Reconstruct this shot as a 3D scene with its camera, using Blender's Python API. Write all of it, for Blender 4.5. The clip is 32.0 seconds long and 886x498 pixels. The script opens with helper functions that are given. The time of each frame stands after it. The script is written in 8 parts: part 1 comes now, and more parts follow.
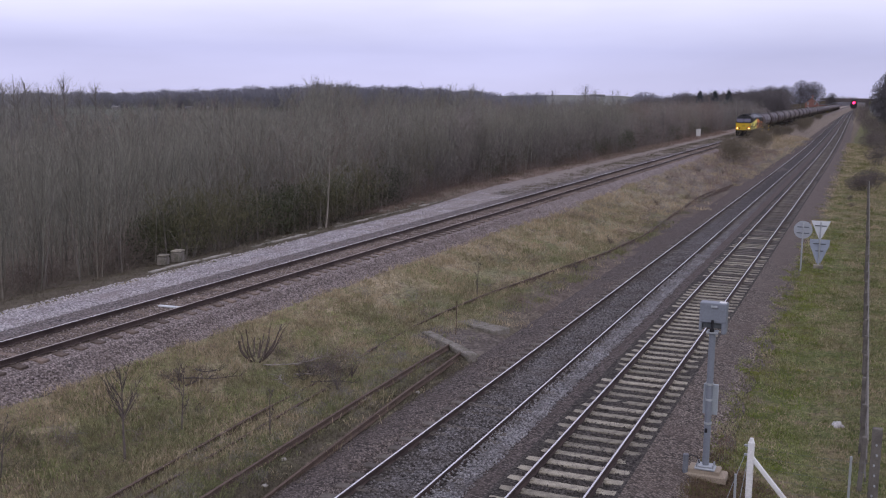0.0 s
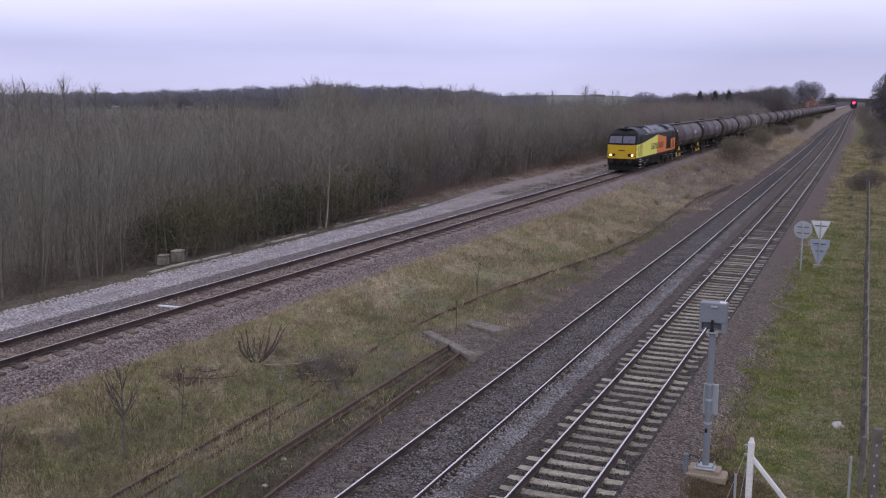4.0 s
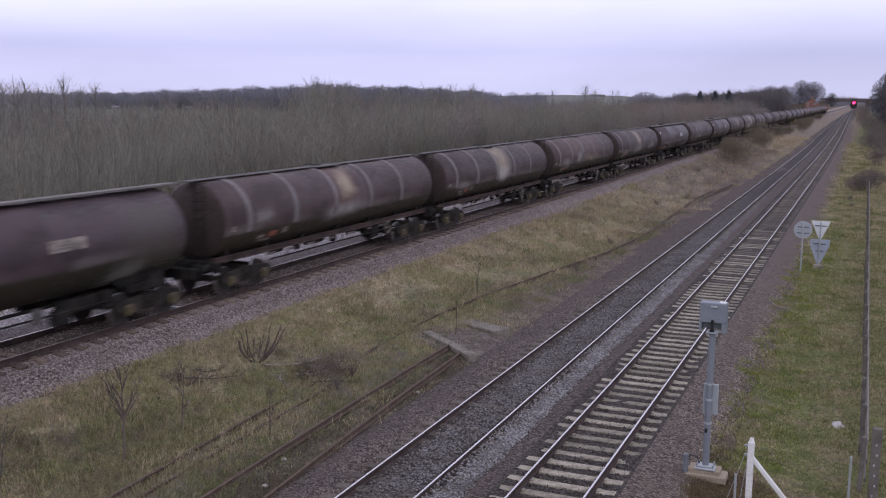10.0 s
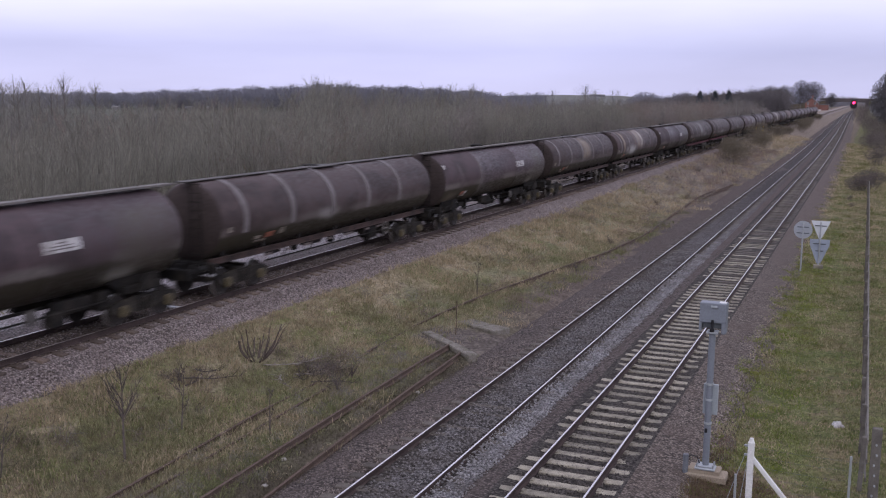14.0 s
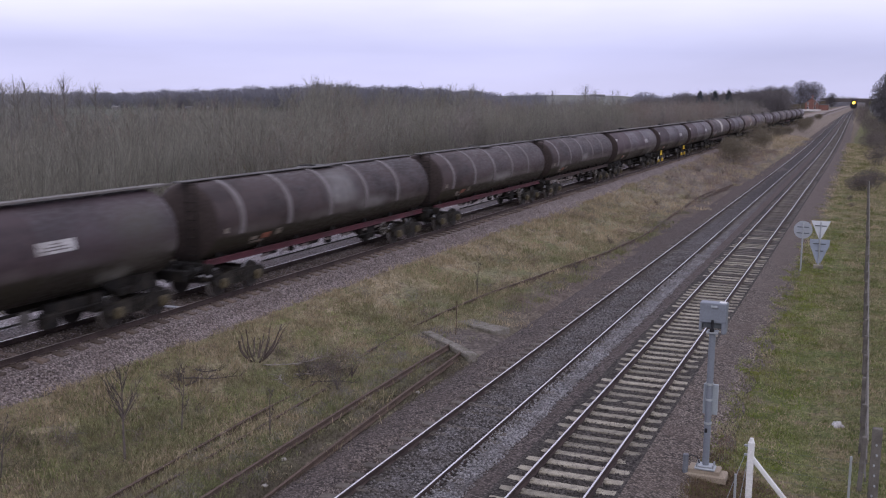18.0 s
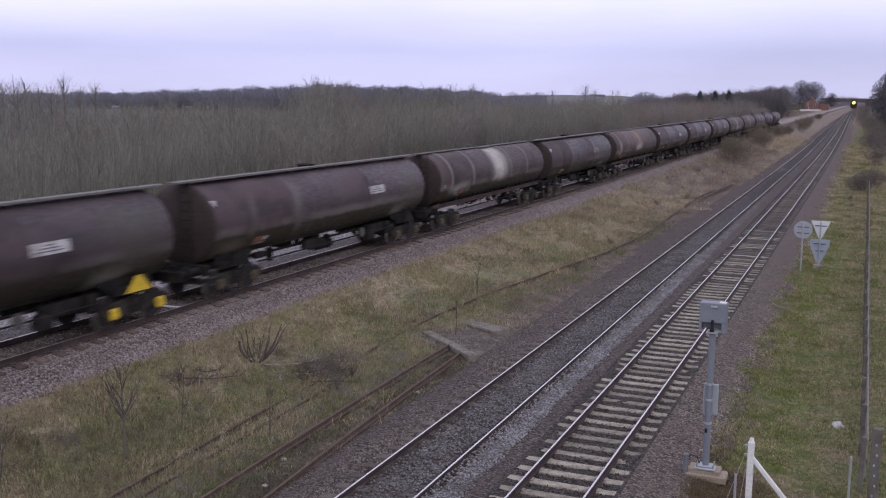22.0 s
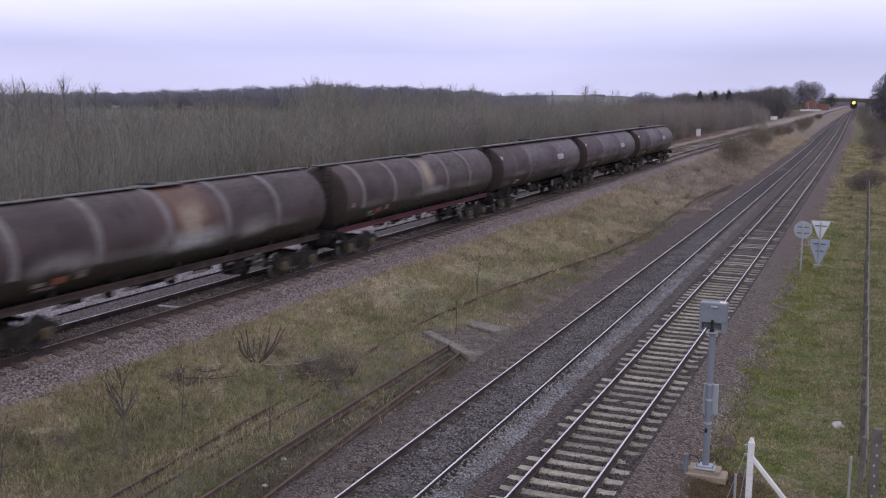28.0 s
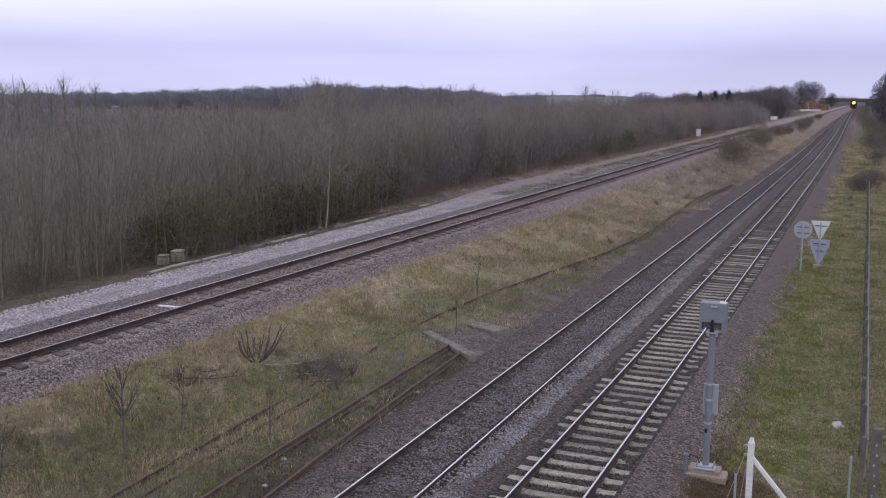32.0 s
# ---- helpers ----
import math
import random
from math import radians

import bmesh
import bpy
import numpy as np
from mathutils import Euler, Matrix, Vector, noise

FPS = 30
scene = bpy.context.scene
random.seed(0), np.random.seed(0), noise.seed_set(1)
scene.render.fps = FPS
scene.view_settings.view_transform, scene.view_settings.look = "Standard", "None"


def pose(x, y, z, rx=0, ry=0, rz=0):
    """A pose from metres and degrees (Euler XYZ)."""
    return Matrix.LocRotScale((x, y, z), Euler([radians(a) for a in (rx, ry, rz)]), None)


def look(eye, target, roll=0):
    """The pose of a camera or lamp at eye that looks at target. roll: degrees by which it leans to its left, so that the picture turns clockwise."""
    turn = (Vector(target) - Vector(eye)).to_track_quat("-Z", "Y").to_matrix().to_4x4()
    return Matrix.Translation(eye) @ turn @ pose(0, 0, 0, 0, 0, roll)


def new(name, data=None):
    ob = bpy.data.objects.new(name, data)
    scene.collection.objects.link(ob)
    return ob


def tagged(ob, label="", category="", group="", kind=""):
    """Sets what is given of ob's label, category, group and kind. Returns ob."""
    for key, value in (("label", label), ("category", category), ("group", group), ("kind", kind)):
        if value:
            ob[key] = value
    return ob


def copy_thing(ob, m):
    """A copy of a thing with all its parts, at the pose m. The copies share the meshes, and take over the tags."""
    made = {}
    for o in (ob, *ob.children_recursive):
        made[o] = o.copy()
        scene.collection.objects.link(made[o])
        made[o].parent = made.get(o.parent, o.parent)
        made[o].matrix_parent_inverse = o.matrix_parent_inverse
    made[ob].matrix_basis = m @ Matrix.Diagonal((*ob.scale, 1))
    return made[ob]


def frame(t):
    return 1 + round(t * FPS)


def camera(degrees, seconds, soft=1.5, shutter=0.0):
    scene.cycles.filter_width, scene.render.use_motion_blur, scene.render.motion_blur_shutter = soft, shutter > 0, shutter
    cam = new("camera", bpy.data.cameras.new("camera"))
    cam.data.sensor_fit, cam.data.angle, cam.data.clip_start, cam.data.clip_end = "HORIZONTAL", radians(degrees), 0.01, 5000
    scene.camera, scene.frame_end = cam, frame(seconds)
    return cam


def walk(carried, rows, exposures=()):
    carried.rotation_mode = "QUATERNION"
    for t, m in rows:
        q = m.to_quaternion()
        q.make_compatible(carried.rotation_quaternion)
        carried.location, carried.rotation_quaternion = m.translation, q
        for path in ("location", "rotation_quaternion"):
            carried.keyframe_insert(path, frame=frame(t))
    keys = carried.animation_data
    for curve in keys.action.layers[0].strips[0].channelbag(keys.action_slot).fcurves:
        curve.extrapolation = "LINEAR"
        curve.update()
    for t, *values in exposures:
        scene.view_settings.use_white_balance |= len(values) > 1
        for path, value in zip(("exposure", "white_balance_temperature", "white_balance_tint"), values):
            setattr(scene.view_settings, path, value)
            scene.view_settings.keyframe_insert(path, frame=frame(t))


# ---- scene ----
# The camera stands still on a footbridge beside the line.
EYE = Vector((0.0, 0.0, 8.3355))
YAW, PITCH = 0.4011, 0.1532
AIM = Vector((-math.sin(YAW) * math.cos(PITCH), math.cos(YAW) * math.cos(PITCH), -math.sin(PITCH)))
cam = camera(48.15, 32.0, soft=1.15, shutter=0.4)
STAND = look(EYE, EYE + AIM * 100, 0.607)
walk(cam, [(0.0, STAND), (32.0, STAND)], exposures=[(0.0, -0.14), (7.0, -0.14), (9.0, -0.04), (32.0, -0.04)])

# ---- plan (metres; z = 0 is the top of the lower rails) ----
X_DOWN, X_UP, X_GOODS = -8.968, -5.724, -20.524   # centre lines of the three tracks
Z_GOODS = 1.608                                   # rail top of the raised goods line
GAUGE = 0.7525                                    # half the distance between rail centres
Y_NEAR, Y_FAR = -700.0, 1500.0

# ---- world and light: even grey overcast ----
world = bpy.data.worlds.new("overcast_sky")
scene.world = world
world.use_nodes = True
wn, wl = world.node_tree.nodes, world.node_tree.links
wn.clear()
sky = wn.new("ShaderNodeTexSky")
sky.sky_type = "NISHITA"
sky.sun_disc = False
sky.sun_elevation, sky.sun_rotation = radians(35), radians(200)
sky_gain = wn.new("ShaderNodeVectorMath"); sky_gain.operation = "SCALE"; sky_gain.inputs["Scale"].default_value = 0.10
wl.new(sky.outputs[0], sky_gain.inputs[0])
coord = wn.new("ShaderNodeTexCoord")
sep = wn.new("ShaderNodeSeparateXYZ"); wl.new(coord.outputs["Generated"], sep.inputs[0])
bank = wn.new("ShaderNodeMapping"); bank.inputs["Scale"].default_value = (1.2, 1.2, 7.0)
wl.new(coord.outputs["Generated"], bank.inputs[0])
puffs = wn.new("ShaderNodeTexNoise"); puffs.inputs["Scale"].default_value = 2.2; puffs.inputs["Detail"].default_value = 5
wl.new(bank.outputs[0], puffs.inputs["Vector"])
ramp = wn.new("ShaderNodeValToRGB")
ramp.color_ramp.elements[0].position, ramp.color_ramp.elements[0].color = 0.0, (0.66, 0.65, 0.96, 1)
ramp.color_ramp.elements[1].position, ramp.color_ramp.elements[1].color = 0.09, (0.90, 0.89, 1.20, 1)
e = ramp.color_ramp.elements.new(0.045); e.color = (0.61, 0.613, 0.955, 1)
e = ramp.color_ramp.elements.new(0.5); e.color = (0.92, 0.92, 1.18, 1)
wl.new(sep.outputs["Z"], ramp.inputs[0])
cl = wn.new("ShaderNodeMapRange"); cl.inputs[1].default_value, cl.inputs[2].default_value = 0.3, 0.7
cl.inputs[3].default_value, cl.inputs[4].default_value = 0.95, 1.14
wl.new(puffs.outputs[0], cl.inputs[0])
side = wn.new("ShaderNodeMapRange"); side.inputs[1].default_value, side.inputs[2].default_value = -0.65, -0.05     # paler cloud to the west
side.inputs[3].default_value, side.inputs[4].default_value = 1.07, 0.97
wl.new(sep.outputs["X"], side.inputs[0])
bright = wn.new("ShaderNodeMath"); bright.operation = "MULTIPLY"
wl.new(cl.outputs[0], bright.inputs[0]); wl.new(side.outputs[0], bright.inputs[1])
cloud = wn.new("ShaderNodeVectorMath"); cloud.operation = "SCALE"
wl.new(ramp.outputs[0], cloud.inputs[0]); wl.new(bright.outputs[0], cloud.inputs["Scale"])
mix = wn.new("ShaderNodeMix"); mix.data_type = "RGBA"; mix.inputs["Factor"].default_value = 0.92
wl.new(sky_gain.outputs[0], mix.inputs["A"]); wl.new(cloud.outputs[0], mix.inputs["B"])
bg = wn.new("ShaderNodeBackground"); bg.inputs["Strength"].default_value = 1.0
wl.new(mix.outputs["Result"], bg.inputs[0])
out = wn.new("ShaderNodeOutputWorld"); wl.new(bg.outputs[0], out.inputs[0])

sun_data = bpy.data.lights.new("sun", "SUN")
sun_data.energy, sun_data.angle, sun_data.color = 0.6, radians(25), (1.0, 0.95, 0.9)
sun = new("sun", sun_data)
sun.matrix_world = look((40, -80, 60), (0, 0, 0))


# ---- materials ----
def shade(name, base, rough=0.8, metal=0.0, vary=0.25, scale=3.0, fine=40.0, tint=None, bump=0.0, space="Object", spec=0.3, rand=0.0, island=0.0, thin=0.0):
    """A weathered surface: a base colour, broken up at two scales, with fine relief."""
    m = bpy.data.materials.new(name)
    m.use_nodes = True
    n, l = m.node_tree.nodes, m.node_tree.links
    p = n["Principled BSDF"]
    p.inputs["Roughness"].default_value, p.inputs["Metallic"].default_value = rough, metal
    p.inputs["Specular IOR Level"].default_value = spec
    tc = n.new("ShaderNodeTexCoord")
    vec = tc.outputs["Object"]
    if space == "World":
        vec = n.new("ShaderNodeNewGeometry").outputs["Position"]
    a = n.new("ShaderNodeTexNoise"); a.inputs["Scale"].default_value = scale; a.inputs["Detail"].default_value = 4
    b = n.new("ShaderNodeTexNoise"); b.inputs["Scale"].default_value = fine; b.inputs["Detail"].default_value = 3
    l.new(vec, a.inputs["Vector"]); l.new(vec, b.inputs["Vector"])
    tint = tint or tuple(c * 0.45 for c in base)
    mx = n.new("ShaderNodeMix"); mx.data_type = "RGBA"
    mx.inputs["A"].default_value, mx.inputs["B"].default_value = (*base, 1), (*tint, 1)
    r1 = n.new("ShaderNodeMapRange"); r1.inputs[1].default_value, r1.inputs[2].default_value = 0.42, 0.72
    r1.inputs[4].default_value = min(1.0, vary * 2.5)
    l.new(a.outputs[0], r1.inputs[0]); l.new(r1.outputs[0], mx.inputs["Factor"])
    sc = n.new("ShaderNodeMapRange"); sc.inputs[1].default_value, sc.inputs[2].default_value = 0.25, 0.75
    sc.inputs[3].default_value, sc.inputs[4].default_value = 1 - vary, 1 + vary
    l.new(b.outputs[0], sc.inputs[0])
    vm = n.new("ShaderNodeVectorMath"); vm.operation = "SCALE"
    l.new(mx.outputs["Result"], vm.inputs[0]); l.new(sc.outputs[0], vm.inputs["Scale"])
    col = vm.outputs[0]
    if rand or island:
        src = n.new("ShaderNodeObjectInfo").outputs["Random"] if rand else n.new("ShaderNodeNewGeometry").outputs["Random Per Island"]
        k = rand or island
        rr = n.new("ShaderNodeMapRange"); rr.inputs[3].default_value, rr.inputs[4].default_value = 1 - k, 1 + k
        l.new(src, rr.inputs[0])
        v2 = n.new("ShaderNodeVectorMath"); v2.operation = "SCALE"
        l.new(col, v2.inputs[0]); l.new(rr.outputs[0], v2.inputs["Scale"]); col = v2.outputs[0]
    l.new(col, p.inputs["Base Color"])
    if bump:
        bp = n.new("ShaderNodeBump"); bp.inputs["Strength"].default_value = bump; bp.inputs["Distance"].default_value = 0.02
        l.new(b.outputs[0], bp.inputs["Height"]); l.new(bp.outputs[0], p.inputs["Normal"])
    if thin:                                 # blades and fine twigs let part of the light through
        tr = n.new("ShaderNodeBsdfTranslucent"); l.new(col, tr.inputs["Color"])
        both = n.new("ShaderNodeMixShader"); both.inputs[0].default_value = thin
        l.new(p.outputs[0], both.inputs[1]); l.new(tr.outputs[0], both.inputs[2])
        l.new(both.outputs[0], n["Material Output"].inputs["Surface"])
    return m


def glow(name, color, strength):
    m = bpy.data.materials.new(name); m.use_nodes = True
    p = m.node_tree.nodes["Principled BSDF"]
    p.inputs["Base Color"].default_value = (*color, 1)
    p.inputs["Emission Color"].default_value, p.inputs["Emission Strength"].default_value = (*color, 1), strength
    return m


def ballast(name, dark, light, scale=16.0, dirt=(0.10, 0.075, 0.06), dirty=0.4, island=False, far=None):
    """Crushed stone: cells of differing grey with dark gaps and drifts of dirt."""
    m = bpy.data.materials.new(name); m.use_nodes = True
    n, l = m.node_tree.nodes, m.node_tree.links
    p = n["Principled BSDF"]; p.inputs["Roughness"].default_value = 0.9; p.inputs["Specular IOR Level"].default_value = 0.15
    pos = n.new("ShaderNodeNewGeometry")
    v = n.new("ShaderNodeTexVoronoi"); v.inputs["Scale"].default_value = scale
    l.new(pos.outputs["Position"], v.inputs["Vector"])
    sp = n.new("ShaderNodeSeparateColor"); l.new(v.outputs["Color"], sp.inputs[0])
    mx = n.new("ShaderNodeMix"); mx.data_type = "RGBA"
    mx.inputs["A"].default_value, mx.inputs["B"].default_value = (*dark, 1), (*light, 1)
    l.new(pos.outputs["Random Per Island"] if island else sp.outputs[0], mx.inputs["Factor"])
    gap = n.new("ShaderNodeMapRange"); gap.inputs[1].default_value, gap.inputs[2].default_value = 0.25, 0.75
    gap.inputs[3].default_value, gap.inputs[4].default_value = 1.15, 0.35
    l.new(v.outputs["Distance"], gap.inputs[0])
    vm = n.new("ShaderNodeVectorMath"); vm.operation = "SCALE"
    l.new(mx.outputs["Result"], vm.inputs[0])
    if island:
        vm.inputs["Scale"].default_value = 1.0
    else:
        l.new(gap.outputs[0], vm.inputs["Scale"])
    big = n.new("ShaderNodeTexNoise"); big.inputs["Scale"].default_value = 0.9; big.inputs["Detail"].default_value = 6
    l.new(pos.outputs["Position"], big.inputs["Vector"])
    r = n.new("ShaderNodeMapRange"); r.inputs[1].default_value, r.inputs[2].default_value = 0.4, 0.7; r.inputs[4].default_value = dirty
    l.new(big.outputs[0], r.inputs[0])
    m2 = n.new("ShaderNodeMix"); m2.data_type = "RGBA"; m2.inputs["B"].default_value = (*dirt, 1)
    l.new(vm.outputs[0], m2.inputs["A"]); l.new(r.outputs[0], m2.inputs["Factor"])
    col = m2.outputs["Result"]
    if far:                                  # older, dirtier stone further along the line
        s = n.new("ShaderNodeSeparateXYZ"); l.new(pos.outputs["Position"], s.inputs[0])
        w = n.new("ShaderNodeMath"); w.operation = "MULTIPLY_ADD"; w.inputs[1].default_value = 60.0; l.new(big.outputs[0], w.inputs[0]); l.new(s.outputs[1], w.inputs[2])
        k = n.new("ShaderNodeMapRange"); k.inputs[1].default_value, k.inputs[2].default_value = 70.0, 125.0; k.inputs[4].default_value = 0.9
        l.new(w.outputs[0], k.inputs[0])
        m3 = n.new("ShaderNodeMix"); m3.data_type = "RGBA"; m3.inputs["B"].default_value = (*far, 1)
        l.new(col, m3.inputs["A"]); l.new(k.outputs[0], m3.inputs["Factor"]); col = m3.outputs["Result"]
    l.new(col, p.inputs["Base Color"])
    if not island:
        bp = n.new("ShaderNodeBump"); bp.inputs["Strength"].default_value = 0.8; bp.inputs["Distance"].default_value = 0.04; bp.invert = True
        l.new(v.outputs["Distance"], bp.inputs["Height"]); l.new(bp.outputs[0], p.inputs["Normal"])
    return m


def turf(name):
    """Rough winter grass: olive and straw, greener beyond the line, brown under the trees."""
    m = bpy.data.materials.new(name); m.use_nodes = True
    n, l = m.node_tree.nodes, m.node_tree.links
    p = n["Principled BSDF"]; p.inputs["Roughness"].default_value = 0.95; p.inputs["Specular IOR Level"].default_value = 0.1
    pos = n.new("ShaderNodeNewGeometry").outputs["Position"]

    def tex(s, d=5):
        t = n.new("ShaderNodeTexNoise"); t.inputs["Scale"].default_value = s; t.inputs["Detail"].default_value = d
        l.new(pos, t.inputs["Vector"]); return t.outputs[0]

    def blend(a, b, f):
        x = n.new("ShaderNodeMix"); x.data_type = "RGBA"
        for key, c in (("A", a), ("B", b)):
            if isinstance(c, tuple):
                x.inputs[key].default_value = (*c, 1)
            else:
                l.new(c, x.inputs[key])
        l.new(f, x.inputs["Factor"]); return x.outputs["Result"]

    def rng(src, lo, hi, a=0.0, b=1.0):
        r = n.new("ShaderNodeMapRange"); r.inputs[1].default_value, r.inputs[2].default_value = lo, hi
        r.inputs[3].default_value, r.inputs[4].default_value = a, b
        l.new(src, r.inputs[0]); return r.outputs[0]

    def pair(kind, a, b):
        q = n.new("ShaderNodeMath"); q.operation = kind
        l.new(a, q.inputs[0]); l.new(b, q.inputs[1]); return q.outputs[0]

    def mul(a, b):
        return pair("MULTIPLY", a, b)

    def add(a, b):
        return pair("ADD", a, b)

    s = n.new("ShaderNodeSeparateXYZ"); l.new(pos, s.inputs[0])
    c = blend((0.245, 0.218, 0.135), (0.34, 0.28, 0.19), rng(tex(0.5), 0.4, 0.62))
    c = blend(c, (0.155, 0.165, 0.070), rng(tex(0.33, 6), 0.5, 0.66))
    c = blend(c, blend((0.135, 0.140, 0.070), (0.19, 0.172, 0.115), rng(tex(0.9, 6), 0.42, 0.62)), mul(rng(add(s.outputs[0], rng(tex(0.4, 5), 0.3, 0.7, -1.0, 1.0)), -16.6, -15.2, 0.0, 0.8), rng(s.outputs[1], 75.0, 45.0)))
    c = blend(c, (0.12, 0.098, 0.075), rng(tex(1.7, 6), 0.56, 0.72))
    c = blend(c, blend(blend((0.114, 0.124, 0.050), (0.22, 0.175, 0.105), rng(tex(1.1, 7), 0.48, 0.70, 0.0, 0.8)), (0.19, 0.155, 0.10), rng(tex(0.7, 7), 0.50, 0.68, 0.0, 0.45)), rng(s.outputs[0], -4.0, -3.0))
    c = blend(c, blend((0.072, 0.086, 0.030), (0.150, 0.112, 0.078), rng(tex(1.9, 6), 0.46, 0.60)), mul(rng(tex(2.6, 6), 0.47, 0.62, 0.0, 0.75), rng(s.outputs[0], -3.2, -2.6)))
    earth = n.new("ShaderNodeMath"); earth.operation = "MULTIPLY"
    l.new(rng(s.outputs[0], -13.6, -12.4), earth.inputs[0]); l.new(rng(s.outputs[0], -9.0, -10.5), earth.inputs[1])
    drift = n.new("ShaderNodeMath"); drift.operation = "MULTIPLY"
    l.new(earth.outputs[0], drift.inputs[0]); l.new(rng(tex(0.7, 6), 0.30, 0.58, 1.0, 0.35), drift.inputs[1])
    c = blend(c, (0.088, 0.070, 0.060), drift.outputs[0])
    c = blend(c, blend((0.222, 0.180, 0.146), (0.168, 0.132, 0.116), rng(tex(0.45, 6), 0.42, 0.62)), mul(rng(s.outputs[1], 65.0, 105.0, 0.0, 0.92), mul(rng(s.outputs[0], -18.6, -18.2), rng(s.outputs[0], -11.9, -12.7))))
    c = blend(c, blend((0.105, 0.083, 0.070), (0.15, 0.12, 0.098), rng(tex(1.2, 6), 0.4, 0.65)), mul(mul(mul(rng(s.outputs[1], 31.0, 38.0), rng(s.outputs[1], 150.0, 110.0)), rng(s.outputs[0], -8.0, -9.0)), rng(add(s.outputs[0], rng(tex(0.6, 5), 0.3, 0.7, -0.5, 0.5)), -13.3, -12.7)))
    spot = n.new("ShaderNodeVectorMath"); spot.operation = "DISTANCE"; spot.inputs[1].default_value = (-2.2, 22.0, -0.55)
    l.new(pos, spot.inputs[0])
    c = blend(c, (0.150, 0.118, 0.092), mul(rng(add(s.outputs[0], rng(tex(0.9, 6), 0.3, 0.7, -0.55, 0.55)), -2.35, -2.9, 0.0, 0.9), rng(s.outputs[0], -6.0, -5.0)))
    pit = n.new("ShaderNodeVectorMath"); pit.operation = "DISTANCE"; pit.inputs[1].default_value = (-12.6, 31.4, -0.2)
    l.new(pos, pit.inputs[0])
    c = blend(blend((0.100, 0.084, 0.074), (0.145, 0.122, 0.105), rng(tex(2.2, 5), 0.4, 0.6)), c, rng(add(pit.outputs["Value"], rng(tex(1.3, 5), 0.3, 0.7, -0.5, 0.5)), 1.4, 2.1))
    ring = n.new("ShaderNodeMath"); ring.operation = "ADD"; l.new(spot.outputs["Value"], ring.inputs[0]); l.new(rng(tex(1.6, 6), 0.3, 0.7, -0.9, 0.9), ring.inputs[1])
    c = blend((0.20, 0.145, 0.105), c, rng(ring.outputs[0], 1.1, 2.2))
    c = blend(blend((0.125, 0.105, 0.080), blend((0.255, 0.198, 0.165), (0.19, 0.140, 0.118), rng(tex(0.7, 6), 0.4, 0.62)), mul(rng(s.outputs[1], 55.0, 75.0), rng(s.outputs[0], -30.2, -28.8))), c, rng(s.outputs[0], -25.3, -24.7))
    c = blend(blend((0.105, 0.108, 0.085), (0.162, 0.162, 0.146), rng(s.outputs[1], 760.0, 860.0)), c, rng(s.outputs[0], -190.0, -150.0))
    sc = n.new("ShaderNodeVectorMath"); sc.operation = "SCALE"
    l.new(c, sc.inputs[0]); l.new(rng(tex(8, 6), 0.3, 0.7, 0.5, 1.45), sc.inputs["Scale"])
    l.new(sc.outputs[0], p.inputs["Base Color"])
    bp = n.new("ShaderNodeBump"); bp.inputs["Strength"].default_value = 0.7; bp.inputs["Distance"].default_value = 0.06
    l.new(tex(9, 5), bp.inputs["Height"]); l.new(bp.outputs[0], p.inputs["Normal"])
    return m


M = {}
M["turf"] = turf("winter_turf")
M["ballast_goods"] = ballast("brown_grey_ballast", (0.165, 0.136, 0.126), (0.41, 0.342, 0.320), 17, dirt=(0.14, 0.105, 0.090), dirty=0.4)
M["ballast_path"] = ballast("pale_grey_ballast", (0.24, 0.217, 0.222), (0.58, 0.528, 0.545), 17, dirt=(0.215, 0.172, 0.160), dirty=0.62, far=(0.255, 0.212, 0.182))
M["ballast_main"] = ballast("dark_brown_ballast", (0.044, 0.036, 0.033), (0.200, 0.166, 0.152), 17, dirt=(0.092, 0.073, 0.065), dirty=0.5, far=(0.092, 0.071, 0.064))
M["ballast_clean"] = ballast("dull_grey_ballast", (0.048, 0.044, 0.043), (0.275, 0.256, 0.256), 17, dirt=(0.085, 0.070, 0.060), dirty=0.65, far=(0.048, 0.041, 0.041))
M["ballast_fresh"] = ballast("fresh_grey_ballast", (0.105, 0.101, 0.104), (0.36, 0.345, 0.352), 17, dirt=(0.075, 0.065, 0.06), dirty=0.7, far=(0.070, 0.057, 0.054))
M["stone_fresh"] = ballast("loose_stone_fresh", (0.16, 0.155, 0.158), (0.40, 0.384, 0.385), island=True, dirty=0.5)
M["ballast_dark"] = ballast("oily_dark_ballast", (0.034, 0.030, 0.028), (0.125, 0.110, 0.100), 17, dirt=(0.05, 0.042, 0.036), dirty=0.5, far=(0.042, 0.036, 0.036))
M["stone_dark"] = ballast("loose_stone_oily", (0.05, 0.043, 0.04), (0.15, 0.13, 0.12), island=True, dirty=0.4, dirt=(0.05, 0.042, 0.036))
M["ballast_cess"] = ballast("pinkish_brown_ballast", (0.062, 0.051, 0.044), (0.25, 0.206, 0.178), 17, dirt=(0.12, 0.092, 0.076), dirty=0.45, far=(0.118, 0.093, 0.083))
M["stone_cess"] = ballast("loose_stone_cess", (0.065, 0.054, 0.047), (0.40, 0.340, 0.298), island=True, dirty=0.3, far=(0.15, 0.125, 0.11))
M["ballast_inner"] = ballast("rust_brown_ballast", (0.12, 0.092, 0.075), (0.30, 0.235, 0.195), 17, dirty=0.3)
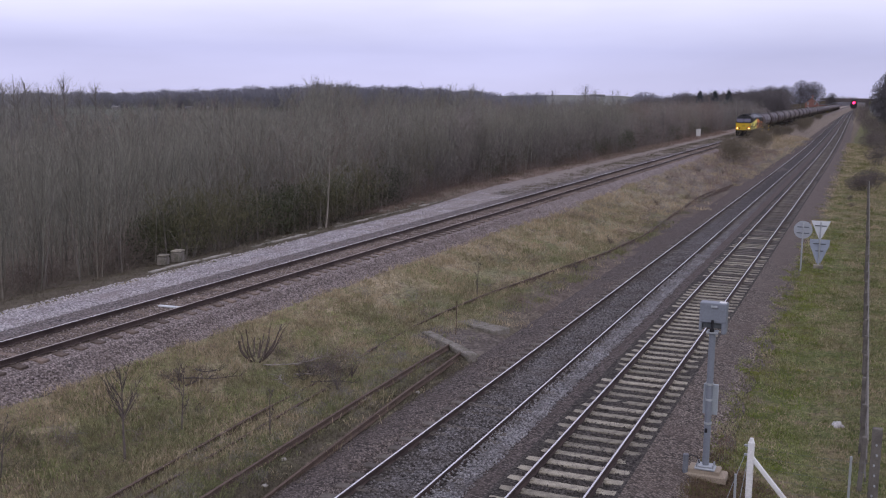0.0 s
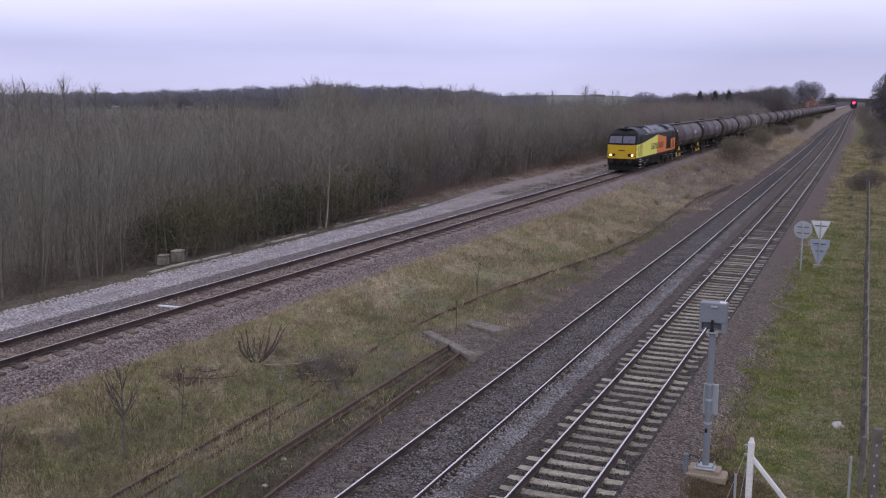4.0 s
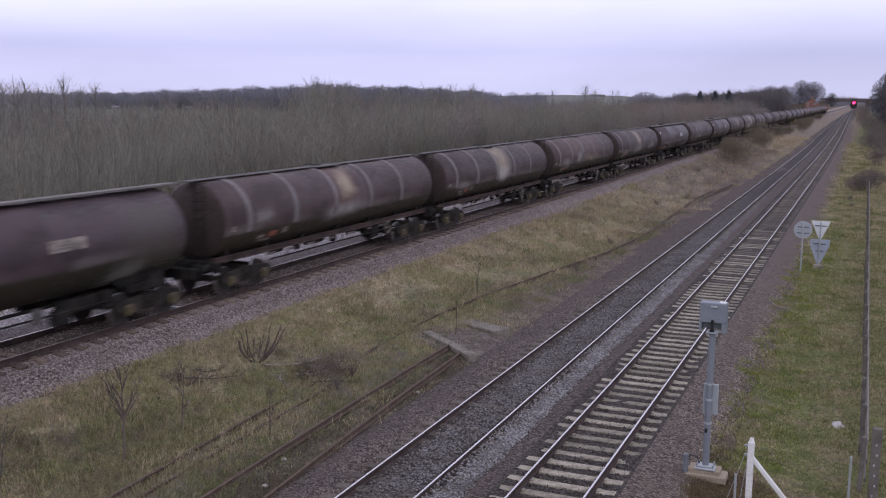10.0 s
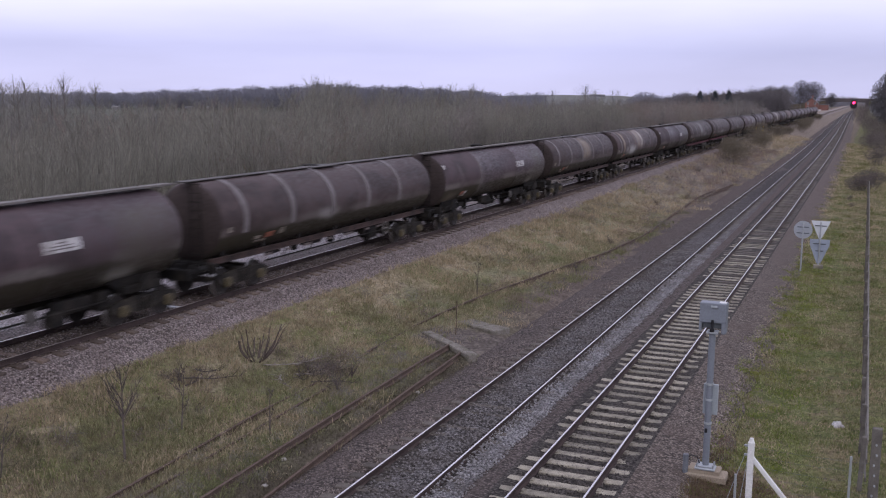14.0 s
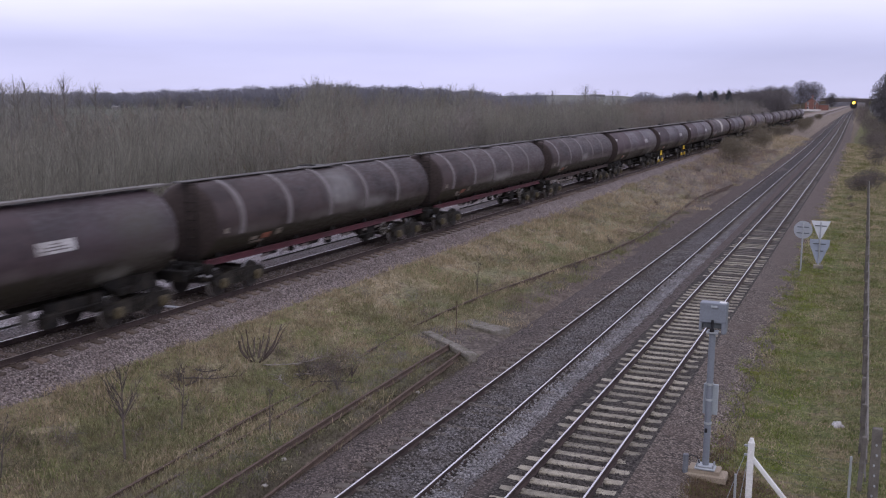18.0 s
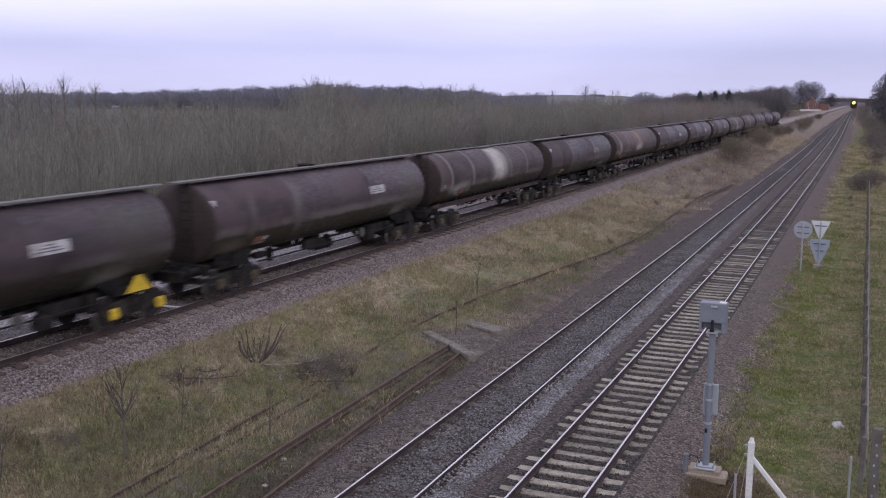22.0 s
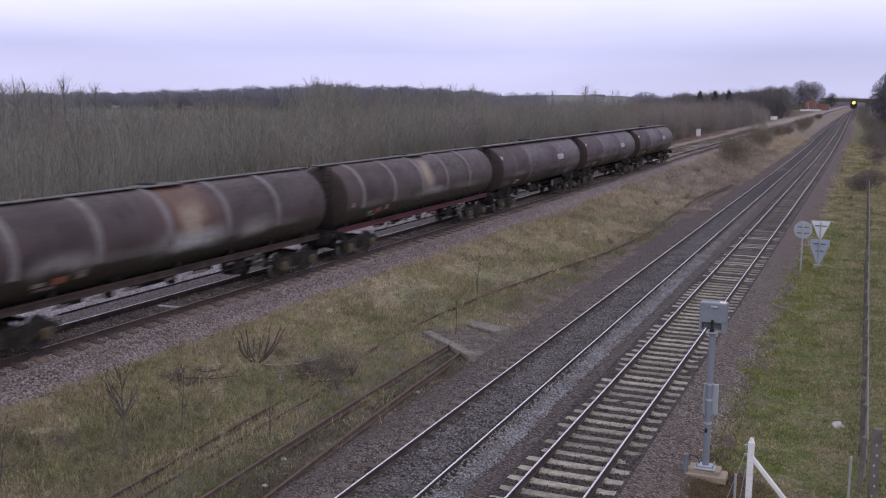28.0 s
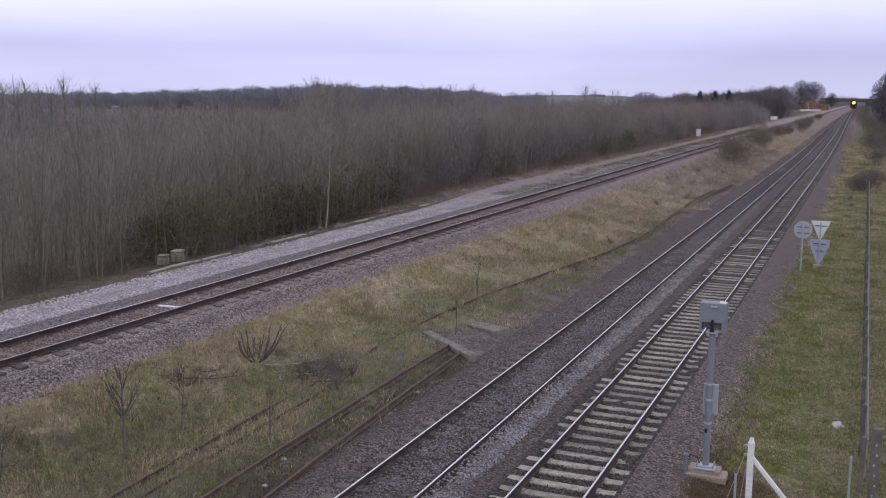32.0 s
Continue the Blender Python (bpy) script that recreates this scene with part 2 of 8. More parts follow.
M["ballast_edge"] = ballast("grey_brown_ballast", (0.115, 0.099, 0.097), (0.33, 0.288, 0.284), 17, dirt=(0.15, 0.118, 0.108), dirty=0.55)
M["stone_goods"] = ballast("loose_stone_brown", (0.10, 0.083, 0.078), (0.46, 0.39, 0.37), island=True, dirty=0.3)
M["stone_path"] = ballast("loose_stone_pale", (0.28, 0.265, 0.27), (0.66, 0.61, 0.62), island=True, dirty=0.15, far=(0.25, 0.22, 0.20))
M["stone_main"] = ballast("loose_stone_dark", (0.048, 0.039, 0.035), (0.285, 0.238, 0.214), island=True, dirty=0.4)
M["stone_clean"] = ballast("loose_stone_grey", (0.05, 0.045, 0.043), (0.285, 0.263, 0.258), island=True, dirty=0.5, dirt=(0.08, 0.064, 0.053))
M["rust"] = shade("rusty_rail_steel", (0.066, 0.046, 0.041), 0.85, 0.0, 0.35, 2.0, 30, bump=0.2, space="World")
M["rail_head"] = shade("polished_rail_head", (0.66, 0.64, 0.65), 0.28, 1.0, 0.1, 1.0, 20, (0.45, 0.42, 0.40), space="World")
M["rail_goods"] = shade("bright_goods_rail_head", (0.92, 0.89, 0.88), 0.55, 1.0, 0.08, 1.0, 20, (0.75, 0.70, 0.68), space="World")
M["rail_dull"] = shade("half_polished_rail_head", (0.58, 0.52, 0.49), 0.5, 0.9, 0.2, 1.0, 20, (0.40, 0.33, 0.28), space="World")
M["rust_old"] = shade("flaking_rust", (0.118, 0.084, 0.066), 0.95, 0.0, 0.4, 3.0, 35, (0.085, 0.06, 0.047), bump=0.4, space="World")
M["concrete"] = shade("grey_concrete", (0.292, 0.264, 0.208), 0.9, 0.0, 0.45, 5.0, 60, (0.165, 0.146, 0.12), bump=0.2, rand=0.3)
M["timber_dark"] = shade("oily_old_sleeper", (0.125, 0.108, 0.093), 0.9, 0.0, 0.35, 4, 50, (0.06, 0.05, 0.043), rand=0.3)
M["concrete_old"] = shade("mossy_concrete", (0.205, 0.184, 0.158), 0.95, 0.0, 0.5, 4.0, 40, (0.105, 0.098, 0.070), bump=0.4)
M["timber"] = shade("weathered_sleeper_timber", (0.165, 0.124, 0.100), 0.9, 0.0, 0.35, 4.0, 50, (0.06, 0.043, 0.036), bump=0.4, rand=0.4)
M["bark"] = shade("grey_brown_bark", (0.178, 0.157, 0.137), 0.95, 0.0, 0.3, 4, 30, island=0.35)
M["bark_pale"] = shade("pale_bark", (0.232, 0.205, 0.168), 0.95, 0.0, 0.3, 4, 30, (0.16, 0.14, 0.105))
M["twig"] = shade("bare_twigs", (0.258, 0.247, 0.206), 0.95, 0.0, 0.32, 0.22, 20, (0.172, 0.154, 0.130), island=0.45, thin=0.3)
# Greyed slightly: a little distance haze is put into the twig colour.
M["twig_mid"] = shade("haze_greyed_twigs", (0.262, 0.250, 0.224), 0.95, 0.0, 0.28, 0.12, 20, (0.185, 0.168, 0.155), island=0.40, thin=0.35)
# Paled and blued: the haze of distance is put into the colour.
M["twig_far_haze"] = shade("haze_tinted_bare_wood", (0.232, 0.228, 0.256), 0.95, 0.0, 0.25, 0.03, 2, (0.165, 0.162, 0.182), island=0.08, thin=0.5)
M["ivy"] = shade("dark_ivy_leaf", (0.066, 0.076, 0.036), 0.7, 0.0, 0.3, 1, 9, island=0.4)
M["thorn"] = shade("mossy_thorn_twigs", (0.150, 0.142, 0.080), 0.95, 0.0, 0.3, 0.5, 9, (0.098, 0.084, 0.060), island=0.35, thin=0.4)
M["thorn_grey"] = shade("dark_grey_thorn_twigs", (0.190, 0.169, 0.158), 0.95, 0.0, 0.25, 0.4, 9, (0.145, 0.125, 0.116), island=0.20, thin=0.5)
M["twig_red"] = shade("warm_brown_twigs", (0.278, 0.214, 0.182), 0.95, 0.0, 0.25, 0.15, 20, (0.200, 0.150, 0.134), island=0.34, thin=0.35)
M["twig_dim"] = shade("dim_grey_twigs", (0.205, 0.190, 0.186), 0.95, 0.0, 0.25, 0.15, 20, (0.150, 0.136, 0.136), island=0.30, thin=0.35)
M["bush_dark"] = shade("dark_thorn_twigs", (0.285, 0.254, 0.235), 0.95, 0.0, 0.3, 0.12, 9, (0.210, 0.178, 0.166), island=0.30, thin=0.5)
M["scrub"] = shade("brown_scrub", (0.205, 0.168, 0.142), 0.9, 0.0, 0.25, 1, 9, island=0.25, thin=0.45)
M["blade_straw"] = shade("straw_grass_blade", (0.435, 0.352, 0.236), 0.9, 0.0, 0.34, 0.4, 5, (0.275, 0.240, 0.142), space="World", island=0.22, thin=0.35)
M["blade_green"] = shade("green_grass_blade", (0.205, 0.212, 0.104), 0.9, 0.0, 0.36, 0.45, 5, (0.275, 0.232, 0.142), space="World", island=0.22, thin=0.35)
M["blade_turf"] = shade("yellow_green_turf_blade", (0.300, 0.318, 0.140), 0.9, 0.0, 0.36, 0.45, 5, (0.370, 0.335, 0.220), space="World", island=0.25, thin=0.4)
M["blade_lush"] = shade("deep_green_grass_blade", (0.180, 0.225, 0.046), 0.9, 0.0, 0.36, 0.8, 5, (0.270, 0.268, 0.080), space="World", island=0.25, thin=0.4)
M["blade_soil"] = shade("brown_trampled_grass", (0.190, 0.135, 0.088), 0.95, 0.0, 0.3, 0.8, 5, (0.14, 0.105, 0.07), space="World", island=0.2, thin=0.3)
M["blade_dull"] = shade("dull_dead_grass_blade", (0.150, 0.128, 0.094), 0.9, 0.0, 0.3, 0.5, 5, (0.105, 0.098, 0.064), space="World", island=0.2, thin=0.3)
M["blade_bracken"] = shade("dead_reddish_grass", (0.290, 0.222, 0.182), 0.9, 0.0, 0.3, 0.5, 5, (0.20, 0.150, 0.125), space="World", island=0.2, thin=0.35)
M["blade_verge"] = shade("verge_grass_blade", (0.148, 0.168, 0.052), 0.9, 0.0, 0.36, 1.1, 5, (0.225, 0.186, 0.098), space="World", island=0.22, thin=0.35)
M["steel_grey"] = shade("grey_painted_steel", (0.33, 0.36, 0.38), 0.55, 0.0, 0.1, 3, 30, (0.26, 0.28, 0.29))
M["galv"] = shade("galvanised_steel", (0.42, 0.44, 0.46), 0.5, 0.5, 0.12, 5, 40, (0.32, 0.33, 0.34))
M["black_part"] = shade("black_plastic", (0.02, 0.02, 0.022), 0.6)
M["white_paint"] = shade("weathered_white_paint", (0.72, 0.71, 0.70), 0.6, 0.0, 0.12, 3, 25, (0.50, 0.48, 0.44))
M["wood_grey"] = shade("grey_fence_timber", (0.15, 0.135, 0.12), 0.9, 0.0, 0.3, 4, 50, bump=0.3)
M["brick"] = shade("red_brick", (0.235, 0.118, 0.098), 0.9, 0.0, 0.25, 0.6, 6, (0.19, 0.10, 0.085))
M["slate"] = shade("grey_slate", (0.13, 0.13, 0.145), 0.7, 0.0, 0.2, 0.6, 5)
M["glass_dark"] = shade("dark_window_glass", (0.03, 0.035, 0.045), 0.12, 0.0, 0.05, spec=0.6)


# ---- mesh helpers ----
def mesh_of(name, verts, faces, mats, mat_index=None, smooth=False):
    me = bpy.data.meshes.new(name)
    me.from_pydata(verts, [], faces)
    for m in (mats if isinstance(mats, (list, tuple)) else [mats]):
        me.materials.append(m)
    if mat_index is not None:
        me.polygons.foreach_set("material_index", mat_index)
    if smooth:
        me.polygons.foreach_set("use_smooth", [True] * len(me.polygons))
    me.update()
    return me


def part(name, bm, material, parent=None, label="", smooth=False):
    """Links a bmesh as one mesh object under a thing or under a part."""
    bmesh.ops.recalc_face_normals(bm, faces=bm.faces)
    me = bpy.data.meshes.new(name)
    bm.to_mesh(me); bm.free()
    for m in (material if isinstance(material, (list, tuple)) else [material]):
        me.materials.append(m)
    if smooth:
        me.polygons.foreach_set("use_smooth", [True] * len(me.polygons))
        me.set_sharp_from_angle(angle=radians(35))
    ob = new(name, me)
    if parent:
        ob.parent = parent
    return tagged(ob, label) if label else ob


def again(name, data, parent, m):
    """One more piece on mesh data that others share."""
    ob = new(name, data)
    ob.parent = parent
    ob.matrix_basis = m
    return ob


def box(bm, c, s, bevel=0.0, turn=None, mat=0):
    """A block with its edges broken."""
    ret = bmesh.ops.create_cube(bm, size=1.0)
    vs = ret["verts"]
    for v in vs:
        v.co = Vector((v.co.x * s[0], v.co.y * s[1], v.co.z * s[2]))
    fs = list({f for v in vs for f in v.link_faces})
    if bevel:
        es = list({ed for v in vs for ed in v.link_edges})
        r = bmesh.ops.bevel(bm, geom=es, offset=bevel, segments=1, affect="EDGES", profile=0.5)
        vs = list({v for f in r["faces"] for v in f.verts} | {v for v in vs if v.is_valid})
        fs = list({f for v in vs for f in v.link_faces})
    for v in vs:
        v.co = (turn @ v.co if turn else v.co) + Vector(c)
    for f in fs:
        f.material_index = mat
    return vs


def rod(bm, p0, p1, r0, r1=None, n=8, caps=True):
    """A round bar from p0 to p1."""
    p0, p1 = Vector(p0), Vector(p1)
    r1 = r0 if r1 is None else r1
    q = (p1 - p0).to_track_quat("Z", "Y")
    rings = []
    for p, r in ((p0, r0), (p1, r1)):
        rings.append([bm.verts.new(p + q @ Vector((r * math.cos(a * math.tau / n), r * math.sin(a * math.tau / n), 0))) for a in range(n)])
    for i in range(n):
        bm.faces.new((rings[0][i], rings[0][(i + 1) % n], rings[1][(i + 1) % n], rings[1][i]))
    if caps:
        bm.faces.new(rings[0][::-1]); bm.faces.new(rings[1])


def lathe(bm, profile, cx, cz, n=32, a0=0.0, a1=math.tau, axis="y"):
    """Turns a profile of (along, radius) about an axis along y (or z)."""
    full = abs(a1 - a0 - math.tau) < 1e-6
    cnt = n if full else n + 1
    rings = []
    for u, r in profile:
        ring = []
        for i in range(cnt):
            a = a0 + (a1 - a0) * i / n
            co = (cx + r * math.cos(a), u, cz + r * math.sin(a)) if axis == "y" else (cx + r * math.cos(a), cz + r * math.sin(a), u)
            ring.append(bm.verts.new(co))
        rings.append(ring)
    for a, b in zip(rings, rings[1:]):
        for i in range(n):
            j = (i + 1) % cnt
            bm.faces.new((a[i], a[j], b[j], b[i]))
    if full:
        for ring, r in ((rings[0], profile[0][1]), (rings[-1], profile[-1][1])):
            if r > 1e-4:
                bm.faces.new(ring)
    return rings


def plate(bm, outline, x, thick, mat=0):
    """A flat plate in the plane x, its outline in (y, z), of some thickness towards +x."""
    a = [bm.verts.new((x, y, z)) for y, z in outline]
    b = [bm.verts.new((x + thick, y, z)) for y, z in outline]
    fs = [bm.faces.new(a), bm.faces.new(b[::-1])]
    for i in range(len(a)):
        j = (i + 1) % len(a)
        fs.append(bm.faces.new((a[i], b[i], b[j], a[j])))
    for f in fs:
        f.material_index = mat


# ---- ground ----
def smooth_step(a, b, t):
    t = min(1.0, max(0.0, (t - a) / (b - a)))
    return t * t * (3 - 2 * t)


def bend(y):
    """The main lines ease to the left beyond 130 m."""
    t = max(0.0, min(y, 1100.0) - 130.0)
    return -0.0107 * (t - 60.0 * (1 - math.exp(-t / 60.0)))


PROFILE = [(-3000, -3.0), (-400, -2.0), (-150, -1.2), (-60, -0.2), (-34, 0.2), (-29, 0.75), (-26.8, 1.20), (-25.0, 1.34), (-24.5, 1.10), (-22.0, 1.0), (-18.9, 0.9),
           (-18.2, 0.92), (-17.0, 0.50), (-15.6, 0.06), (-14.9, -0.10), (-11.4, -0.22), (-10.6, -0.6), (-4.0, -0.72), (-3.1, -0.46), (-2.4, -0.55), (0.6, -0.62), (20, -0.8), (400, 0.0), (3000, 8.0)]


def ground_z(x, y):
    x = x - bend(y) * smooth_step(-15.5, -11.6, x)
    for (xa, za), (xb, zb) in zip(PROFILE, PROFILE[1:]):
        if x <= xb:
            t = (x - xa) / (xb - xa)
            z = za + (zb - za) * t
            break
    else:
        z = PROFILE[-1][1]
    bumpy = 0.0
    if -18.4 < x < -11.3 or x > -3.3 or x < -26.5:
        k = 1.0 if abs(x) < 60 else 6.0
        near = min(1.0, 2.0 * max(0.0, min(abs(x + 18.4), abs(x + 11.3), abs(x + 3.3), abs(x + 26.5))))
        bumpy = near * (0.10 * noise.noise((x * 0.9, y * 0.55, 3.1)) + 0.22 * k * noise.noise((x * 0.11, y * 0.07, 9.3)))
    if -34 < x < -25.5:                     # the wood's foot lies level with the old path further on
        z += 0.55 * smooth_step(50, 68, y) * smooth_step(-26.0, -27.6, x) * smooth_step(-34, -31, x)
    if y > 600 and x < -120:                # a low rise of open fields on the skyline
        b = math.degrees(math.atan2(-x, y))
        z += 13.0 * smooth_step(700, 1150, math.hypot(x, y)) * smooth_step(9.5, 12.5, b) * smooth_step(23, 18, b)
    if -18.4 < x < -11.3:
        # the bank is lower and shallower further on
        z += 0.25 * smooth_step(60, 130, y) * (1 if x < -12.5 else 0)
    return z + bumpy


def make_ground():
    xs = [-3000, -1500, -800, -500, -350, -250, -190, -150, -120, -95, -75, -60, -50, -42, -37, -34, -31.5, -29.5, -28, -27, -26.2, -25.6, -25.0, -24.5, -22, -20.5, -18.9, -18.2]
    xs += [-18.2 + 0.28 * i for i in range(1, 25)] + [-11.4, -10.6, -8, -5.7, -4.0, -3.5, -3.1, -2.7, -2.4, -2.0, -1.5, -1.0, -0.5, 0.0, 0.6, 1.2, 2, 3, 4.5, 6.5, 9, 12, 16, 22, 30, 42, 60, 90, 140, 220, 400, 800, 1600, 3000]
    ys = [-3000, -1500, -700, -300, -120, -50, -20, 0, 6, 10] + [11 + 0.5 * i for i in range(110)] + [66 + 1.5 * i for i in range(40)] + [130 + 8 * i for i in range(30)] + [390, 430, 480, 540, 620, 720, 840, 1000, 1200, 1500, 2000, 2800, 4000]
    v = [(x, y, ground_z(x, y)) for y in ys for x in xs]
    w = len(xs)
    f = [(j * w + i, j * w + i + 1, (j + 1) * w + i + 1, (j + 1) * w + i) for j in range(len(ys) - 1) for i in range(w - 1)]
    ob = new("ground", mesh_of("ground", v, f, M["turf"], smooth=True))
    tagged(ob, "rough winter grass and bare earth beside the railway", "ground", kind="structure")


make_ground()


def bed(name, outline, material, label, seed=0, curve=False, ragged=(0, 0), rough=1.0, span=None, pinch=0.0, widen=0.0):
    """A long ballast bed of constant section, its outline in (x, z), with a lumpy surface."""
    ys = [Y_NEAR, -100, 0] + [8 + 0.6 * i for i in range(120)] + [80 + 4 * i for i in range(40)] + [240 + 40 * i for i in range(32)]
    if span:
        ys = [y for y in ys if span[0] <= y <= span[1]]
    pts = []
    for (xa, za), (xb, zb) in zip(outline, outline[1:]):
        k = max(1, int(abs(xb - xa) / 0.35))
        pts += [(xa + (xb - xa) * i / k, za + (zb - za) * i / k) for i in range(k)]
    pts.append(outline[-1])
    v, f = [], []
    for y in ys:
        shift = bend(y) if curve else 0.0
        for i, (x, z) in enumerate(pts):
            ends = 0.0 if i in (0, len(pts) - 1) else 1.0
            rag = ragged[0] if i == 0 else ragged[1] if i == len(pts) - 1 else 0.0
            d = rough * 0.028 * noise.noise((x * 2.3, y * 1.9, seed)) + rough * 0.02 * noise.noise((x * 0.6, y * 0.3, seed + 5))
            v.append((x + shift + ((pinch * smooth_step(44, 33, y) - widen * smooth_step(50, 76, y)) * (1.0 - i / (len(pts) - 1)) if widen else 0.0) + ends * 0.06 * noise.noise((x, y * 0.7, seed + 9)) + rag * (noise.noise((y * 0.45, seed, 4.0)) + 0.6 * noise.noise((y * 1.7, seed, 7.0))), y, z + ends * (d)))
    w = len(pts)
    for j in range(len(ys) - 1):
        for i in range(w - 1):
            f.append((j * w + i, j * w + i + 1, (j + 1) * w + i + 1, (j + 1) * w + i))
    ob = new(name, mesh_of(name, v, f, material, smooth=True))
    return tagged(ob, label, "ballast", kind="structure")


G = Z_GOODS - 0.19
bed("ballast_path", [(-25.4, 1.22), (-24.9, G + 0.02), (-23.6, G + 0.06), (-22.75, G + 0.03)], M["ballast_path"], "pale grey clean ballast strip where a second track was lifted", 1, ragged=(0.22, 0), pinch=0.45, widen=1.9)
bed("ballast_goods_edge", [(-22.75, G + 0.03), (-22.2, G - 0.02), (-21.45, G + 0.03)], M["ballast_edge"], "brownish grey ballast beside the goods rails", 2)
bed("ballast_goods_inner", [(-21.45, G + 0.03), (-21.2, G + 0.01), (-19.85, G + 0.01), (-19.6, G + 0.01)], M["ballast_inner"], "rust brown ballast between the goods rails", 8)
bed("ballast_goods", [(-19.6, G + 0.01), (-19.3, G - 0.03), (-19.05, G - 0.01), (-18.05, 0.80)], M["ballast_goods"], "brownish grey ballast shoulder of the goods line", 2, ragged=(0, 0.28))
bed("ballast_main_left", [(-12.0, -0.34), (-11.3, -0.20), (-10.3, -0.18), (-9.98, -0.172)], M["ballast_main"], "dark brown dirty ballast beside the main line", 3, True, (0.45, 0))
bed("ballast_rail_side", [(-9.98, -0.172), (-9.72, -0.15), (-9.42, -0.13)], M["ballast_dark"], "oily ballast along the outer down rail", 14, True)
bed("ballast_main_down", [(-9.42, -0.13), (-9.2, -0.115), (-8.55, -0.115), (-8.42, -0.125)], M["ballast_clean"], "light grey ballast filling the down main track", 4, True)
bed("ballast_rail_side", [(-8.42, -0.125), (-8.2, -0.15), (-8.02, -0.145)], M["ballast_dark"], "oily ballast along the inner down rail", 15, True)
bed("ballast_six_foot", [(-8.02, -0.145), (-7.75, -0.12), (-7.5, -0.13)], M["ballast_fresh"], "light grey ballast spilled between the tracks", 16, True)
bed("ballast_main_middle", [(-7.5, -0.13), (-7.3, -0.14), (-7.05, -0.150)], M["ballast_main"], "brown ballast between the two main tracks", 5, True)
bed("ballast_main_up", [(-7.05, -0.150), (-6.8, -0.175), (-6.5, -0.197), (-4.95, -0.197), (-4.7, -0.185), (-4.4, -0.165)], M["ballast_dark"], "dark oily ballast between the up main sleepers", 6, True, rough=2.0)
bed("ballast_cess", [(-4.4, -0.165), (-3.6, -0.27), (-2.7, -0.50)], M["ballast_cess"], "brown ballast shoulder beside the up main", 7, True, (0, 0.30))


# ---- tracks ----
RAIL = [(-0.07, -0.159), (0.07, -0.159), (0.07, -0.148), (0.012, -0.125), (0.010, -0.045), (0.035, -0.030), (0.035, -0.007), (0.021, 0.0), (-0.021, 0.0), (-0.035, -0.007), (-0.035, -0.030), (-0.010, -0.045), (-0.012, -0.125), (-0.07, -0.148)]


def rail(name, path, parent, head, web, tops=(7,)):
    """Flat-bottomed rail along a path of (x, y, z of the rail top)."""
    n = len(RAIL)
    v = [(x + dx, y, z + dz) for x, y, z in path for dx, dz in RAIL]
    f, mi = [], []
    for j in range(len(path) - 1):
        for i in range(n):
            k = (i + 1) % n
            f.append((j * n + i, j * n + k, (j + 1) * n + k, (j + 1) * n + i))
            mi.append(0 if i in tops else 1)
    f.append(tuple(range(n))[::-1]); mi.append(1)
    f.append(tuple(range((len(path) - 1) * n, len(path) * n))); mi.append(1)
    ob = new(name, mesh_of(name, v, f, [head, web], mi))
    ob.parent = parent
    return ob


def sleeper_mesh(name, length, width, depth, material, worn=0.02):
    bm = bmesh.new()
    box(bm, (0, 0, -depth / 2), (length, width, depth), worn)
    for s in (-1, 1):                      # rail seats with their clips
        box(bm, (s * GAUGE - 0.11, 0, 0.012), (0.07, 0.16, 0.03))
        box(bm, (s * GAUGE + 0.11, 0, 0.012), (0.07, 0.16, 0.03))
    me = bpy.data.meshes.new(name); bm.to_mesh(me); bm.free()
    me.materials.append(material)
    return me


def track(name, label, x, z, head, sleeper, pitch, first, last, sink=0.0, spread=0.0, curve=False, older=None, older_from=1e9, inner=None):
    base = new(name)
    base.location = (x, 0, z)
    tagged(base, label, "railway track", kind="structure")
    ys = [Y_NEAR, 0, 30, 60, 100, 130] + [140 + 15 * i for i in range(26)] + [600, 800, 1000, Y_FAR]
    off = bend if curve else (lambda q: 0.0)
    for s in (-1, 1):
        rail("rail", [(s * GAUGE + off(y), y, 0) for y in ys], base, head if s < 0 or inner is None else inner, M["rust"], (7,))
    rnd = random.Random(name)
    y, k = first, 0
    while y < last and k < 290:
        again("sleeper", sleeper if y + rnd.uniform(-11, 11) < older_from else older, base, pose(off(y) + rnd.uniform(-spread, spread), y, -0.162 - sink + rnd.uniform(-0.012, 0.008), rnd.uniform(-0.8, 0.8), 0, rnd.uniform(-1, 1) * 30 * spread))
        y += pitch; k += 1
    # the run beyond, out to the bridge and behind the camera
    vs, fs = [], []
    if older:
        sleeper = older
    src = [tuple(q.co) for q in sleeper.vertices]
    pol = [tuple(p.vertices) for p in sleeper.polygons]
    run = []
    while y < 520:
        run.append(y); y += pitch
    y = first - pitch
    while y > -60:
        run.append(y); y -= pitch
    for yy in run:
        o = len(vs)
        vs += [(a + off(yy), b + yy, c - 0.162 - sink) for a, b, c in src]
        fs += [tuple(o + i for i in p) for p in pol]
    ob = new("sleeper_run", mesh_of("sleeper_run", vs, fs, sleeper.materials[0]))
    ob.parent = base
    tagged(ob, kind="stuff")
    return base


